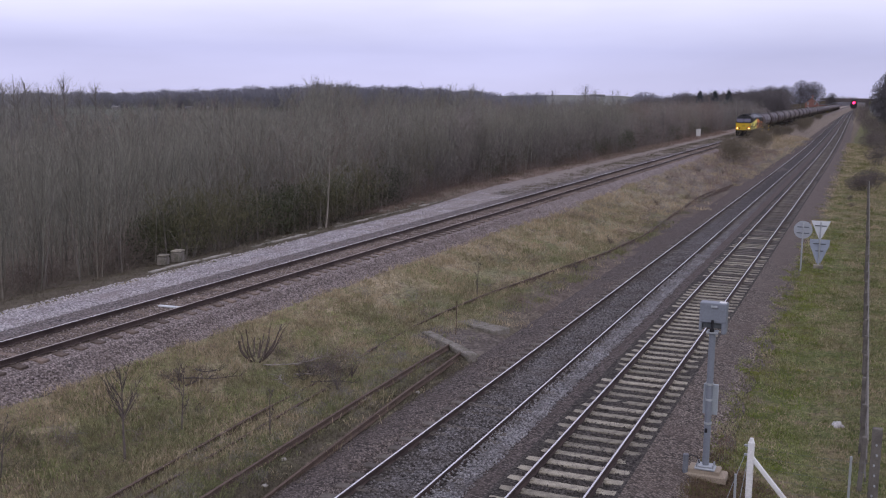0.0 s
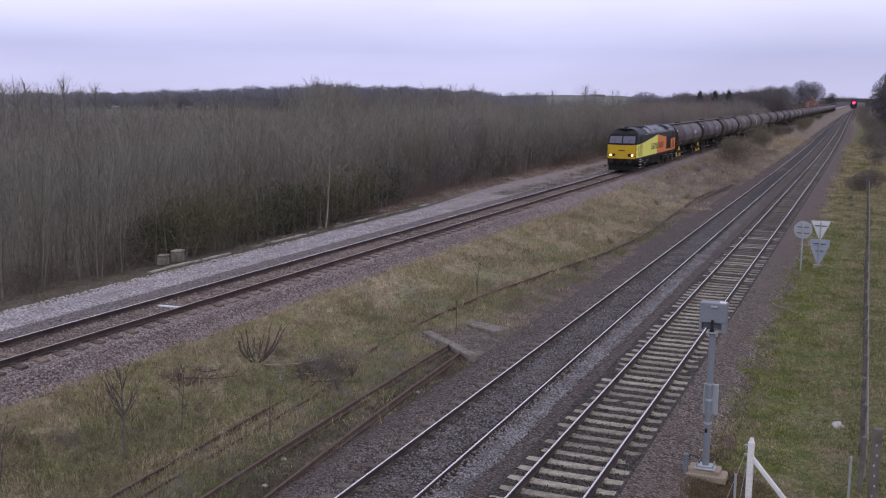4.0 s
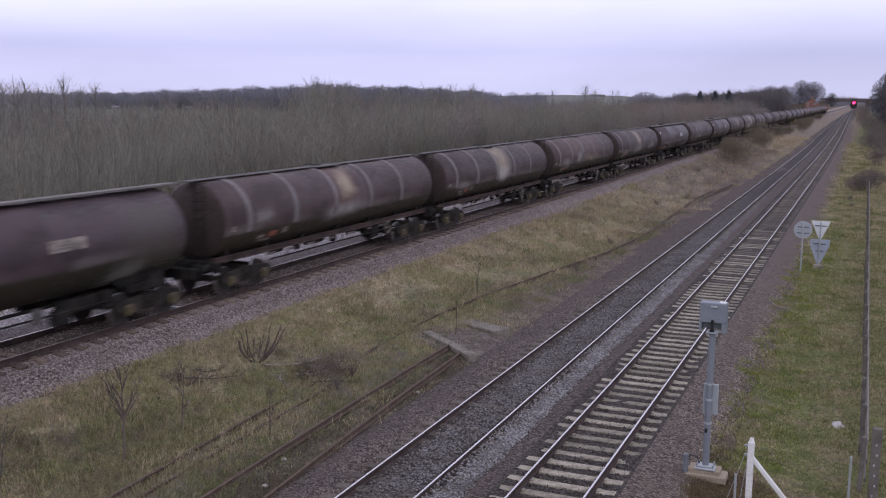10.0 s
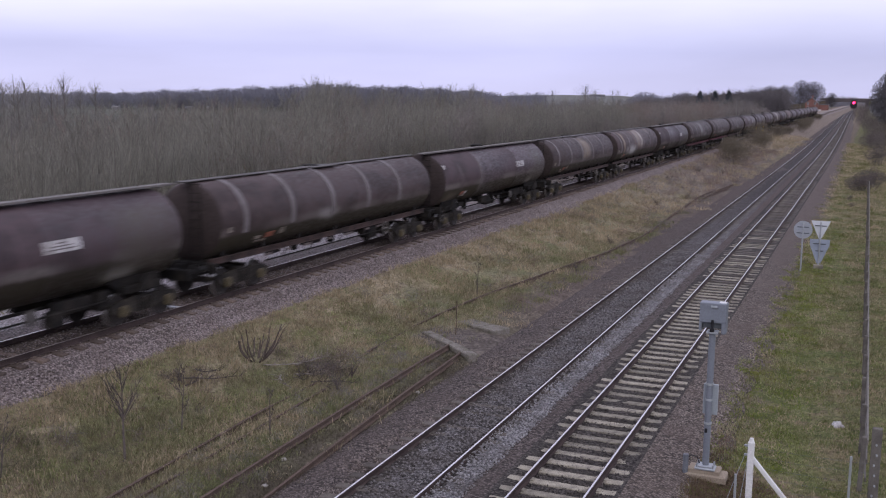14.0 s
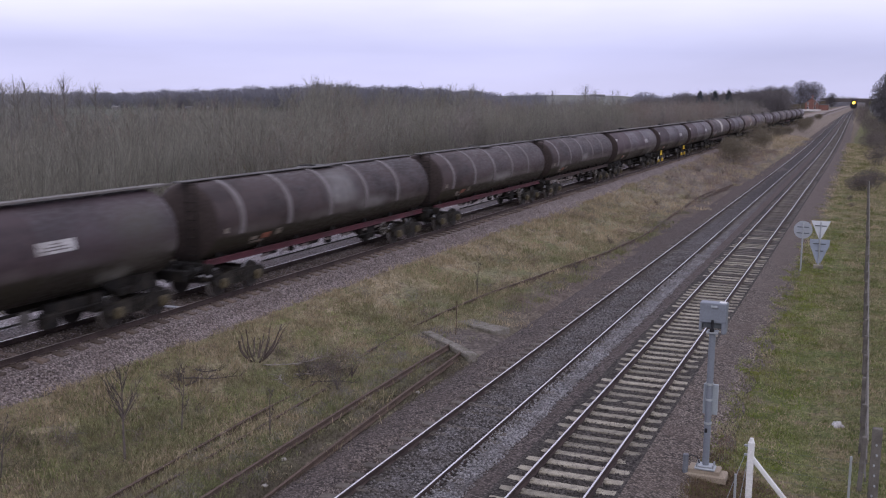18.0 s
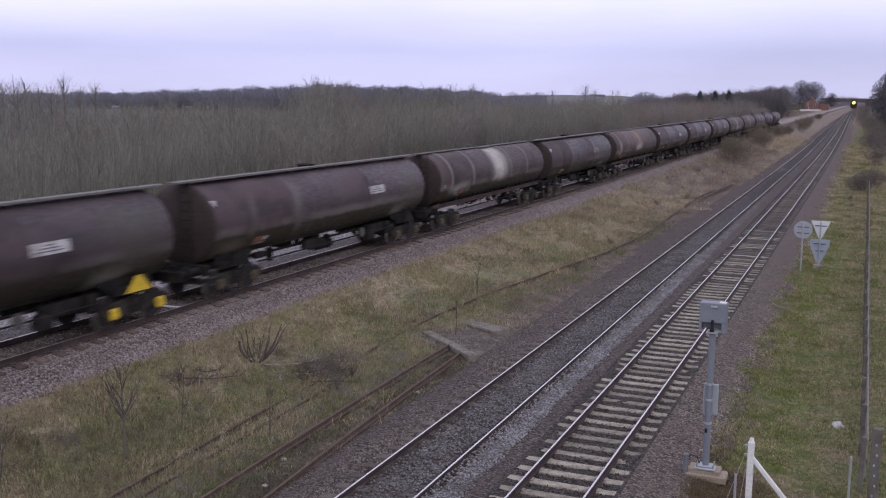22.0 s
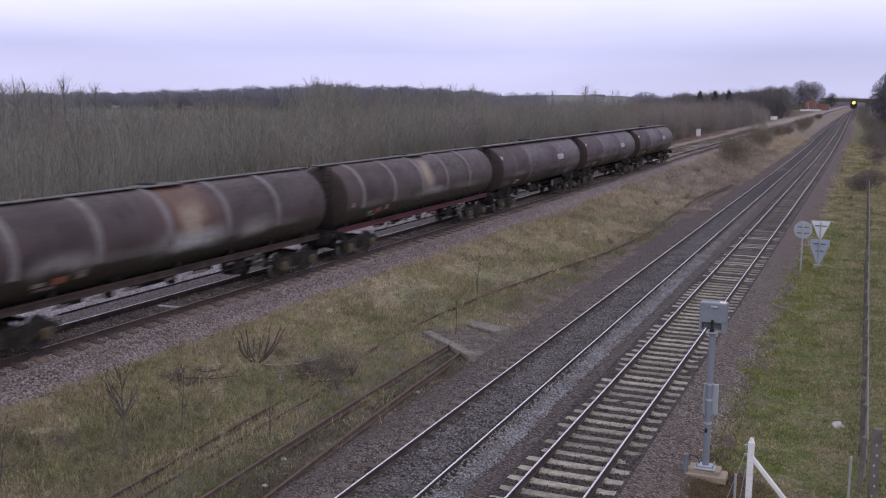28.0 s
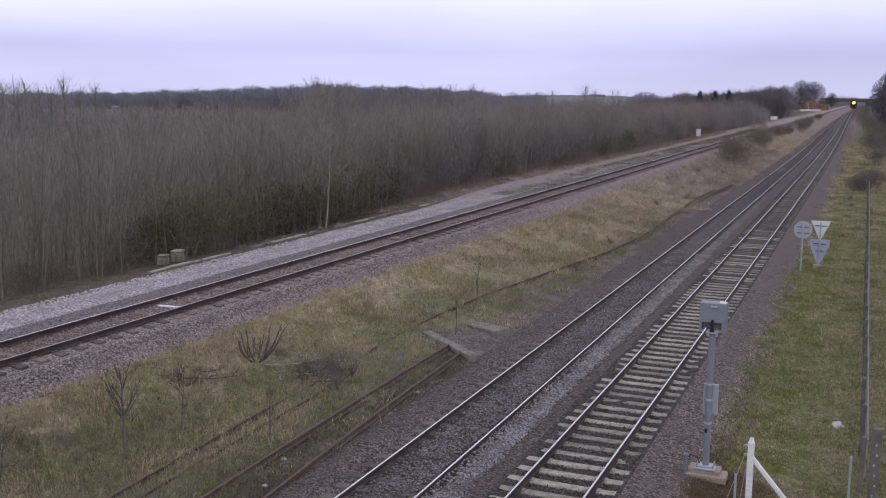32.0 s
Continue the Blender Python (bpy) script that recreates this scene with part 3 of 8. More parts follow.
concrete_sleeper = sleeper_mesh("concrete_sleeper", 2.50, 0.26, 0.2, M["concrete"])
timber_sleeper = sleeper_mesh("timber_sleeper", 2.60, 0.26, 0.14, M["timber"], 0.015)
track("track_goods", "goods line with worn rusty rails on weathered timber sleepers", X_GOODS, Z_GOODS, M["rail_goods"], timber_sleeper, 0.70, 9.2, 210, 0.0, 0.02, inner=M["rail_dull"])
track("track_down", "down main track, bright rails with sleepers buried in ballast", X_DOWN, 0.0, M["rail_head"], sleeper_mesh("buried_sleeper", 2.5, 0.25, 0.2, M["timber_dark"]), 0.66, 9.0, 200, -0.036, 0.015, True)
track("track_up", "up main track, bright rails on pale concrete sleepers", X_UP, 0.0, M["rail_head"], concrete_sleeper, 0.661, 21.665 - 0.661 * 20, 200, 0.0, 0.012, True, sleeper_mesh("old_sleeper", 2.5, 0.25, 0.15, M["timber_dark"]), 58.0)


def siding_rail(label, path, sunk=0.0, proud=0.0, buried=0.0):
    base = new("disused_rail")
    x0, y0 = path[0]
    z0 = ground_z(x0, y0) + 0.12
    base.location = (x0, y0, z0)
    tagged(base, label, "rail", "abandoned siding rails")
    pts = []
    for (xa, ya), (xb, yb) in zip(path, path[1:]):
        k = max(1, int((yb - ya) / 1.5))
        pts += [(xa + (xb - xa) * i / k, ya + (yb - ya) * i / k) for i in range(k)]
    pts.append(path[-1])
    rail("rail_length", [(x - x0, y - y0, sum(ground_z(x, y + d) for d in (-4.5, -3, -1.5, 0, 1.5, 3, 4.5)) / 7 + 0.155 - sunk * smooth_step(36, 28, y) - (0.09 + 0.10 * noise.noise((x, y * 0.45, 5.0))) * buried * smooth_step(21.5, 24, y) * smooth_step(33, 31, y) + proud * smooth_step(38, 46, y) - z0) for x, y in pts], base, M["rust_old"], M["rust_old"])
    return base


siding_rail("rusty disused rail half sunk in grass", [(-13.85, 10), (-14.08, 17.4), (-14.24, 21.4), (-14.45, 25.5), (-14.6, 28.5), (-14.6, 32.2), (-14.2, 38.5), (-13.65, 43.6), (-12.75, 52.8), (-12.5, 61.6), (-12.75, 73.2), (-12.9, 84)], 0.03, 0.02, 1.0)
siding_rail("rusty disused rail half sunk in grass", [(-13.5, 10), (-13.58, 17.4), (-13.68, 20.4), (-13.8, 24)], 0.07)
siding_rail("brown rusty siding rail ending at a concrete slab", [(-12.15, 10), (-12.22, 16.3), (-12.36, 22.6), (-12.43, 28.4), (-12.44, 29.9)], -0.05)
siding_rail("brown rusty siding rail ending at a concrete slab", [(-11.02, 10), (-11.22, 16.6), (-11.42, 21.0), (-11.62, 25.0), (-11.74, 28.4), (-11.78, 29.3)], -0.03)
siding_rail("short rusty rail lying beside the far ballast", [(-12.9, 84), (-12.55, 93), (-12.1, 103)], 0.0, 0.04)
siding_rail("short rusty rail lying beside the far ballast", [(-12.5, 84), (-12.3, 90), (-11.95, 98)], 0.0, 0.04)


# ---- train ----
M["loco_black"] = shade("dusty_black_paint", (0.010, 0.010, 0.011), 0.55, 0.0, 0.3, 1.2, 20, (0.018, 0.017, 0.016), spec=0.12)
M["loco_yellow"] = shade("lime_yellow_paint", (0.90, 0.84, 0.165), 0.45, 0.0, 0.10, 1.0, 14, (0.78, 0.71, 0.15))
M["loco_gold"] = shade("warning_yellow_paint", (0.54, 0.36, 0.022), 0.5, 0.0, 0.15, 1.4, 14, (0.44, 0.27, 0.03))
M["loco_orange"] = shade("orange_paint", (0.76, 0.215, 0.040), 0.45, 0.0, 0.12, 1.0, 14, (0.66, 0.175, 0.035))
M["loco_roof"] = shade("sooty_grey_roof", (0.190, 0.196, 0.232), 0.5, 0.0, 0.35, 0.8, 7, (0.075, 0.075, 0.088))
M["roof_pale"] = shade("pale_weathered_roof", (0.34, 0.345, 0.38), 0.6, 0.0, 0.3, 0.9, 7, (0.16, 0.155, 0.165))
M["roof_dark"] = shade("dusty_dark_roof", (0.040, 0.043, 0.054), 0.6, 0.0, 0.3, 1.0, 10, (0.075, 0.075, 0.084), spec=0.2)
M["loco_dirt"] = shade("dirty_underframe", (0.017, 0.0155, 0.0145), 0.85, 0.0, 0.4, 2.0, 18, (0.036, 0.031, 0.026), spec=0.12)
M["screen"] = shade("windscreen_glass", (0.085, 0.078, 0.115), 0.10, 0.0, 0.05, spec=0.8)
M["side_glass"] = shade("dark_side_glass", (0.022, 0.024, 0.026), 0.25, spec=0.25)
M["soft_mark"] = shade("worn_orange_mark", (0.55, 0.34, 0.06), 0.6)
# Pale grey stands in for glints on the bogie pipes.
M["pipe_grey"] = shade("glint_grey_pipe", (0.20, 0.20, 0.205), 0.5, 0.3, 0.3, 4, 30)
M["bogie_grime"] = shade("dusty_oily_bogie", (0.022, 0.0195, 0.017), 0.8, 0.0, 0.5, 2.6, 14, (0.078, 0.066, 0.052), spec=0.15)
M["plough"] = shade("black_grimy_steel", (0.011, 0.0105, 0.010), 0.8, 0.0, 0.3, 2, 18, (0.022, 0.019, 0.017), spec=0.1)
M["lamp_on"] = glow("lit_headlamp", (1.0, 0.42, 0.12), 22.0)
# Emission for a wider disc that imitates the headlamp's bloom.
M["lamp_bloom"] = glow("headlamp_bloom_glow", (1.0, 0.30, 0.045), 3.2)
M["lens_off"] = shade("clear_lens", (0.5, 0.5, 0.5), 0.2)
M["letter_olive"] = shade("dark_olive_lettering", (0.085, 0.08, 0.03), 0.5)
M["letter_rust"] = shade("dark_rust_lettering", (0.12, 0.04, 0.02), 0.5)
M["letter_dark"] = shade("dark_lettering_paint", (0.05, 0.05, 0.045), 0.5)
M["wheel"] = shade("oily_wheel_steel", (0.050, 0.043, 0.038), 0.7, 0.2, 0.3, 3, 20)
M["tread"] = shade("worn_wheel_tread", (0.42, 0.40, 0.39), 0.35, 0.9, 0.1)
M["white_label"] = shade("dirty_white_label", (0.50, 0.48, 0.47), 0.6, 0.0, 0.35, 2.5, 12, (0.22, 0.19, 0.17))
M["yellow_box"] = shade("yellow_axlebox_paint", (0.70, 0.48, 0.03), 0.6, 0.0, 0.25, 5, 30, (0.30, 0.20, 0.05))
M["dull_yellow"] = shade("grimy_yellow_axlebox", (0.098, 0.080, 0.046), 0.7, 0.0, 0.45, 5, 30, (0.07, 0.056, 0.034))
M["maroon"] = shade("faded_maroon_frame_paint", (0.105, 0.030, 0.040), 0.75, 0.0, 0.35, 1.0, 12, (0.055, 0.028, 0.030))
M["sole_dark"] = shade("grimy_red_brown_sole_bar", (0.072, 0.046, 0.040), 0.8, 0.0, 0.45, 1.6, 12, (0.026, 0.022, 0.020))
M["scrap"] = shade("flaking_grimy_paint", (0.17, 0.14, 0.13), 0.8, 0.0, 0.5, 2.0, 8, (0.05, 0.042, 0.04))
M["band"] = shade("grey_band_steel", (0.185, 0.165, 0.165), 0.7, 0.0, 0.3, 1.2, 15, (0.11, 0.09, 0.085))
M["walk_grey"] = shade("grimy_galvanised_walkway", (0.165, 0.150, 0.138), 0.7, 0.1, 0.3, 0.8, 20, (0.10, 0.088, 0.08))
M["walk_dark"] = shade("grimy_walkway", (0.095, 0.086, 0.080), 0.7, 0.1, 0.3, 1.0, 20)
M["dull_label"] = shade("grimy_label_sheet", (0.26, 0.225, 0.19), 0.7, 0.0, 0.5, 3.0, 9, (0.10, 0.085, 0.07))
M["orange_label"] = shade("faded_red_hazard_label", (0.27, 0.095, 0.06), 0.6, 0.0, 0.3, 4, 20, (0.24, 0.10, 0.07))
M["buffer_face"] = shade("greasy_buffer_face", (0.03, 0.028, 0.027), 0.5, 0.3)


def tank_paint(name, base, low, stains=(), gloss=0.5, dust=0.6):
    """Rusty oily tank paint: darker oil below, road dirt along the waist, and spill marks (along, width, colour, up)."""
    m = bpy.data.materials.new(name); m.use_nodes = True
    n, l = m.node_tree.nodes, m.node_tree.links
    p = n["Principled BSDF"]; p.inputs["Roughness"].default_value = gloss; p.inputs["Specular IOR Level"].default_value = 0.32
    tc = n.new("ShaderNodeTexCoord").outputs["Object"]
    s = n.new("ShaderNodeSeparateXYZ"); l.new(tc, s.inputs[0])
    rnd = n.new("ShaderNodeObjectInfo").outputs["Random"]
    mp = n.new("ShaderNodeMapping"); mp.inputs["Scale"].default_value = (1.0, 0.45, 1.0); l.new(tc, mp.inputs[0])
    off = n.new("ShaderNodeCombineXYZ"); sh = n.new("ShaderNodeMath"); sh.operation = "MULTIPLY"; sh.inputs[1].default_value = 40.0
    l.new(rnd, sh.inputs[0]); l.new(sh.outputs[0], off.inputs[0]); l.new(off.outputs[0], mp.inputs["Location"])
    a = n.new("ShaderNodeTexNoise"); a.inputs["Scale"].default_value = 1.3; a.inputs["Detail"].default_value = 6; l.new(mp.outputs[0], a.inputs["Vector"])
    b = n.new("ShaderNodeTexNoise"); b.inputs["Scale"].default_value = 9.0; b.inputs["Detail"].default_value = 5; l.new(mp.outputs[0], b.inputs["Vector"])

    def rng(src, lo, hi, x=0.0, y=1.0):
        r = n.new("ShaderNodeMapRange"); r.interpolation_type = "SMOOTHSTEP"
        r.inputs[1].default_value, r.inputs[2].default_value, r.inputs[3].default_value, r.inputs[4].default_value = lo, hi, x, y
        l.new(src, r.inputs[0]); return r.outputs[0]

    def op(kind, x, y):
        q = n.new("ShaderNodeMath"); q.operation = kind
        for i, c in enumerate((x, y)):
            if isinstance(c, (int, float)):
                q.inputs[i].default_value = c
            else:
                l.new(c, q.inputs[i])
        return q.outputs[0]

    def blend(x, y, f):
        q = n.new("ShaderNodeMix"); q.data_type = "RGBA"
        for key, c in (("A", x), ("B", y)):
            if isinstance(c, tuple):
                q.inputs[key].default_value = (*c, 1)
            else:
                l.new(c, q.inputs[key])
        l.new(f, q.inputs["Factor"]); return q.outputs["Result"]

    col = blend(base, tuple(c * 0.62 for c in base), rng(a.outputs[0], 0.40, 0.66))
    # long slow changes along the barrel, and runs down its side
    lm = n.new("ShaderNodeMapping"); lm.inputs["Scale"].default_value = (0.05, 0.32, 0.05); l.new(tc, lm.inputs[0]); l.new(off.outputs[0], lm.inputs["Location"])
    long_ = n.new("ShaderNodeTexNoise"); long_.inputs["Scale"].default_value = 1.0; long_.inputs["Detail"].default_value = 3; l.new(lm.outputs[0], long_.inputs["Vector"])
    sm = n.new("ShaderNodeMapping"); sm.inputs["Scale"].default_value = (0.35, 4.2, 0.35); l.new(tc, sm.inputs[0]); l.new(off.outputs[0], sm.inputs["Location"])
    run = n.new("ShaderNodeTexNoise"); run.inputs["Scale"].default_value = 1.0; run.inputs["Detail"].default_value = 4; l.new(sm.outputs[0], run.inputs["Vector"])
    col = blend(col, tuple(c * 1.45 for c in base), op("MULTIPLY", rng(run.outputs[0], 0.54, 0.70), rng(long_.outputs[0], 0.42, 0.62, 0.0, 0.7)))
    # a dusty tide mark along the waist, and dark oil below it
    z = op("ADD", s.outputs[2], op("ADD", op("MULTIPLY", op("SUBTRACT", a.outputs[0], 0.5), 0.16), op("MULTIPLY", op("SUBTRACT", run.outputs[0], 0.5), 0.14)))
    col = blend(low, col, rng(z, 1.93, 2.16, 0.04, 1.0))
    col = blend(col, (0.150, 0.132, 0.124), op("MULTIPLY", op("MULTIPLY", rng(z, 1.96, 2.10), rng(z, 2.42, 2.16)), op("MULTIPLY", rng(long_.outputs[0], 0.40, 0.60, 0.10, 0.95), dust)))
    wob = op("MULTIPLY", op("SUBTRACT", a.outputs[0], 0.5), 1.2)
    for along, width, colour, lo, hi in stains:
        d = op("ABSOLUTE", op("SUBTRACT", op("ADD", s.outputs[1], wob), along), 0.0)
        h = op("ADD", s.outputs[2], op("MULTIPLY", wob, 0.5))
        f = op("MULTIPLY", rng(d, width * 0.66, width * 0.10), op("MULTIPLY", rng(h, lo - 0.2, lo + 0.25), rng(h, hi + 0.25, hi - 0.25)))
        col = blend(col, colour, op("MULTIPLY", f, op("MULTIPLY", rng(a.outputs[0], 0.30, 0.66, 0.60, 0.95), rng(run.outputs[0], 0.36, 0.58, 0.72, 1.0))))
    vm = n.new("ShaderNodeVectorMath"); vm.operation = "SCALE"
    l.new(col, vm.inputs[0]); l.new(op("MULTIPLY", rng(b.outputs[0], 0.25, 0.75, 0.82, 1.18), rng(rnd, 0.0, 1.0, 0.85, 1.15)), vm.inputs["Scale"])
    l.new(vm.outputs[0], p.inputs["Base Color"])
    l.new(rng(b.outputs[0], 0.3, 0.7, gloss - 0.1, gloss + 0.2), p.inputs["Roughness"])
    bp = n.new("ShaderNodeBump"); bp.inputs["Strength"].default_value = 0.15; bp.inputs["Distance"].default_value = 0.02
    l.new(a.outputs[0], bp.inputs["Height"]); l.new(bp.outputs[0], p.inputs["Normal"])
    return m


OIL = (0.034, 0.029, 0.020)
# Grimy dish ends, darkened further to paint in the shade between wagons.
M["tank_end"] = shade("shaded_grimy_tank_end", (0.042, 0.032, 0.030), 0.8, 0.0, 0.3, 1.2, 12, (0.062, 0.047, 0.043), spec=0.15)
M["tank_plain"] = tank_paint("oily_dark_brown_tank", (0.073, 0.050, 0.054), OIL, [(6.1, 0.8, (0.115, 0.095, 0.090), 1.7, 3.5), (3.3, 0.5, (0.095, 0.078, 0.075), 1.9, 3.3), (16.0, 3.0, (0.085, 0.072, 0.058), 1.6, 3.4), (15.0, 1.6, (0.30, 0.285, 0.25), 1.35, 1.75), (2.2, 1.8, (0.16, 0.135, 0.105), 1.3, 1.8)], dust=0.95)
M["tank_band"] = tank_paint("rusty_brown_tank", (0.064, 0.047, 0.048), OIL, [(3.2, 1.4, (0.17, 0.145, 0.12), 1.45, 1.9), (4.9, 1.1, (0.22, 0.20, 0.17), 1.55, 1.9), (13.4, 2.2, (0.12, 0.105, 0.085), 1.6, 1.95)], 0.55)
CREAM, RUSTY, CHALK = (0.30, 0.240, 0.175), (0.108, 0.063, 0.054), (0.30, 0.285, 0.275)


def bogie(parent, y, wheelbase, radius, axles, side, heavy=False, painted=None):
    """A bogie: side frames, wheels, axles, axleboxes and springs."""
    m = M["bogie_grime"]
    bg_ = part("bogie", frame_bm(wheelbase, axles, side, heavy, radius), m, parent)
    bg_.location = (0, y, 0)
    for i in range(axles):
        yy = (i - (axles - 1) / 2) * wheelbase
        bm = bmesh.new()
        for s in (-1, 1):
            c = s * GAUGE
            prof = [(c - s * 0.09, 0.12), (c - s * 0.09, radius + 0.028), (c - s * 0.06, radius + 0.028), (c - s * 0.045, radius), (c + s * 0.065, radius - 0.004), (c + s * 0.065, radius - 0.06), (c + s * 0.03, radius - 0.09), (c + s * 0.03, 0.16), (c + s * 0.08, 0.12)]
            rings = []
            for u, r in prof:
                rings.append([bm.verts.new((u, yy + r * math.cos(k * math.tau / 24), radius + r * math.sin(k * math.tau / 24))) for k in range(24)])
            for q, (ra, rb) in enumerate(zip(rings, rings[1:])):
                for k in range(24):
                    f = bm.faces.new((ra[k], ra[(k + 1) % 24], rb[(k + 1) % 24], rb[k]))
                    f.material_index = 1 if q in (2, 3) else 0
            bm.faces.new(rings[0]); bm.faces.new(rings[-1])
        rod(bm, (-GAUGE, yy, radius), (GAUGE, yy, radius), 0.09, n=12)
        part("wheelset", bm, [M["wheel"], M["tread"]], bg_, smooth=True)
        for s in (-1, 1):
            bm = bmesh.new()
            box(bm, (s * (side + 0.10), yy, radius), (0.16, 0.30, 0.32), 0.04)
            rod(bm, (s * (side + 0.17), yy, radius), (s * (side + 0.22), yy, radius), 0.11, n=12)
            part("axlebox", bm, painted or (m if heavy else M["dull_yellow"]), bg_, "yellow painted axlebox cover" if painted else "" if heavy else "grimy yellow axlebox cover")
            if not heavy:                    # brake block and its hanger beside each wheel
                e = 1 if yy < 0 else -1
                bm = bmesh.new()
                box(bm, (s * GAUGE, yy + e * (radius + 0.06), radius), (0.10, 0.07, 0.34), 0.02)
                rod(bm, (s * GAUGE, yy + e * (radius + 0.10), radius + 0.05), (s * GAUGE, yy + e * (radius + 0.02), 0.86), 0.025, n=6)
                part("brake_block", bm, M["loco_dirt"], bg_)
    return bg_


def frame_bm(wheelbase, axles, side, heavy, radius):
    bm = bmesh.new()
    half = (axles - 1) / 2 * wheelbase
    for s in (-1, 1):
        x = s * side
        if heavy:
            plate(bm, [(-half - 0.75, 0.70), (-half - 0.5, 1.02), (half + 0.5, 1.02), (half + 0.75, 0.70), (half + 0.45, 0.62), (half + 0.3, 0.42), (half - 0.3, 0.42), (half - 0.5, 0.66), (-half + 0.5, 0.66), (-half + 0.3, 0.42), (-half - 0.3, 0.42), (-half - 0.45, 0.62)], x - 0.07, 0.14)
            for i in range(axles):
                yy = (i - (axles - 1) / 2) * wheelbase
                for d in (-0.42, 0.42):
                    rod(bm, (x + s * 0.12, yy + d, 0.62), (x + s * 0.12, yy + d, 0.98), 0.11, n=10)
            for i in range(axles - 1):
                yy = (i + 0.5 - (axles - 1) / 2) * wheelbase
                rod(bm, (x + s * 0.14, yy - 0.30, 0.80), (x + s * 0.14, yy + 0.30, 0.80), 0.09, n=10)
                box(bm, (x + s * 0.10, yy, 0.60), (0.12, 0.5, 0.16), 0.02)
        else:
            plate(bm, [(-half - 0.55, 0.60), (-half - 0.30, 0.74), (-0.45, 0.80), (0.45, 0.80), (half + 0.30, 0.74), (half + 0.55, 0.60), (half + 0.45, 0.42), (half - 0.20, 0.42), (0.40, 0.34), (-0.40, 0.34), (-half + 0.20, 0.42), (-half - 0.45, 0.42)], x - 0.06, 0.12)
            for d in (-0.24, -0.08, 0.08, 0.24):
                rod(bm, (x + s * 0.05, d, 0.36), (x + s * 0.05, d, 0.74), 0.06, n=8)
            for d in (-half, half):
                box(bm, (x * 0.62, d * 0.52, 0.42), (0.2, 0.10, 0.36), 0.02)
    box(bm, (0, 0, 0.72), (side * 2, 0.5, 0.22), 0.04)
    for d in (-half - 0.42, half + 0.42):
        box(bm, (0, d, 0.62), (side * 2, 0.12, 0.14), 0.02)
    return bm


def buffers(thing, y, s, x=0.865, z=1.06):
    for q in (-1, 1):
        bm = bmesh.new()
        rod(bm, (q * x, y, z), (q * x, y + s * 0.34, z), 0.105, n=14)
        rod(bm, (q * x, y + s * 0.34, z), (q * x, y + s * 0.52, z), 0.075, n=14)
        lathe_pts = [(y + s * 0.52, 0.10), (y + s * 0.535, 0.22), (y + s * 0.56, 0.225), (y + s * 0.57, 0.12)]
        lathe(bm, lathe_pts, q * x, z, 18)
        part("buffer", bm, M["buffer_face"], thing, smooth=True)
    bm = bmesh.new()
    box(bm, (0, y + s * 0.10, z - 0.02), (0.30, 0.20, 0.28), 0.03)
    rod(bm, (0, y + s * 0.2, z - 0.04), (0, y + s * 0.48, z - 0.10), 0.045, n=8)
    rod(bm, (0, y + s * 0.48, z - 0.10), (0, y + s * 0.50, z - 0.40), 0.035, n=8)
    part("coupling", bm, M["loco_dirt"], thing)
    for q in (-0.35, 0.35):
        bm = bmesh.new()
        rod(bm, (q, y + s * 0.02, z - 0.05), (q * 0.95, y + s * 0.22, z - 0.30), 0.022, n=6)
        rod(bm, (q * 0.95, y + s * 0.22, z - 0.30), (q * 0.8, y + s * 0.38, z - 0.22), 0.022, n=6)
        part("brake_hose", bm, M["black_part"], thing)


def curved_label(bm, y0, y1, a0, a1, r, cz, proud=0.012, n=6):
    """A thin sheet wrapped round the barrel, between two angles."""
    rows = []
    for i in range(n + 1):
        a = radians(a0 + (a1 - a0) * i / n)
        row = []
        for rr in (r + 0.002, r + proud):
            for y in (y0, y1):
                row.append(bm.verts.new((rr * math.cos(a), y, cz + rr * math.sin(a))))
        rows.append(row)
    for p, q in zip(rows, rows[1:]):
        bm.faces.new((p[2], p[3], q[3], q[2])); bm.faces.new((p[0], p[2], q[2], q[0])); bm.faces.new((p[1], p[3], q[3], q[1]))
    bm.faces.new((rows[0][0], rows[0][1], rows[0][3], rows[0][2])); bm.faces.new((rows[-1][0], rows[-1][1], rows[-1][3], rows[-1][2]))


PITCH_W = 18.66


def wagon_under(thing, yellow=False):
    bx = M["yellow_box"] if yellow else None
    bogie(thing, 2.55, 2.0, 0.46, 2, 0.98, painted=bx)
    bogie(thing, 16.11, 2.0, 0.46, 2, 0.98, painted=bx)
    for y, s in ((0.60, -1), (18.06, 1)):
        buffers(thing, y, s)
        bm = bmesh.new()
        box(bm, (0, y - s * 0.09, 1.06), (2.5, 0.18, 0.34), 0.02)
        part("headstock", bm, M["loco_dirt"], thing)


def ladder(bm, x, y, z0, z1, w=0.4, along="x"):
    d = Vector((w / 2, 0, 0)) if along == "x" else Vector((0, w / 2, 0))
    for s in (-1, 1):
        rod(bm, Vector((x, y, z0)) + s * d, Vector((x, y, z1)) + s * d, 0.022, n=6)
    k = int((z1 - z0) / 0.3)
    for i in range(k + 1):
        z = z0 + 0.1 + (z1 - z0 - 0.15) * i / max(1, k)
        rod(bm, Vector((x, y, z)) - d, Vector((x, y, z)) + d, 0.018, n=6)


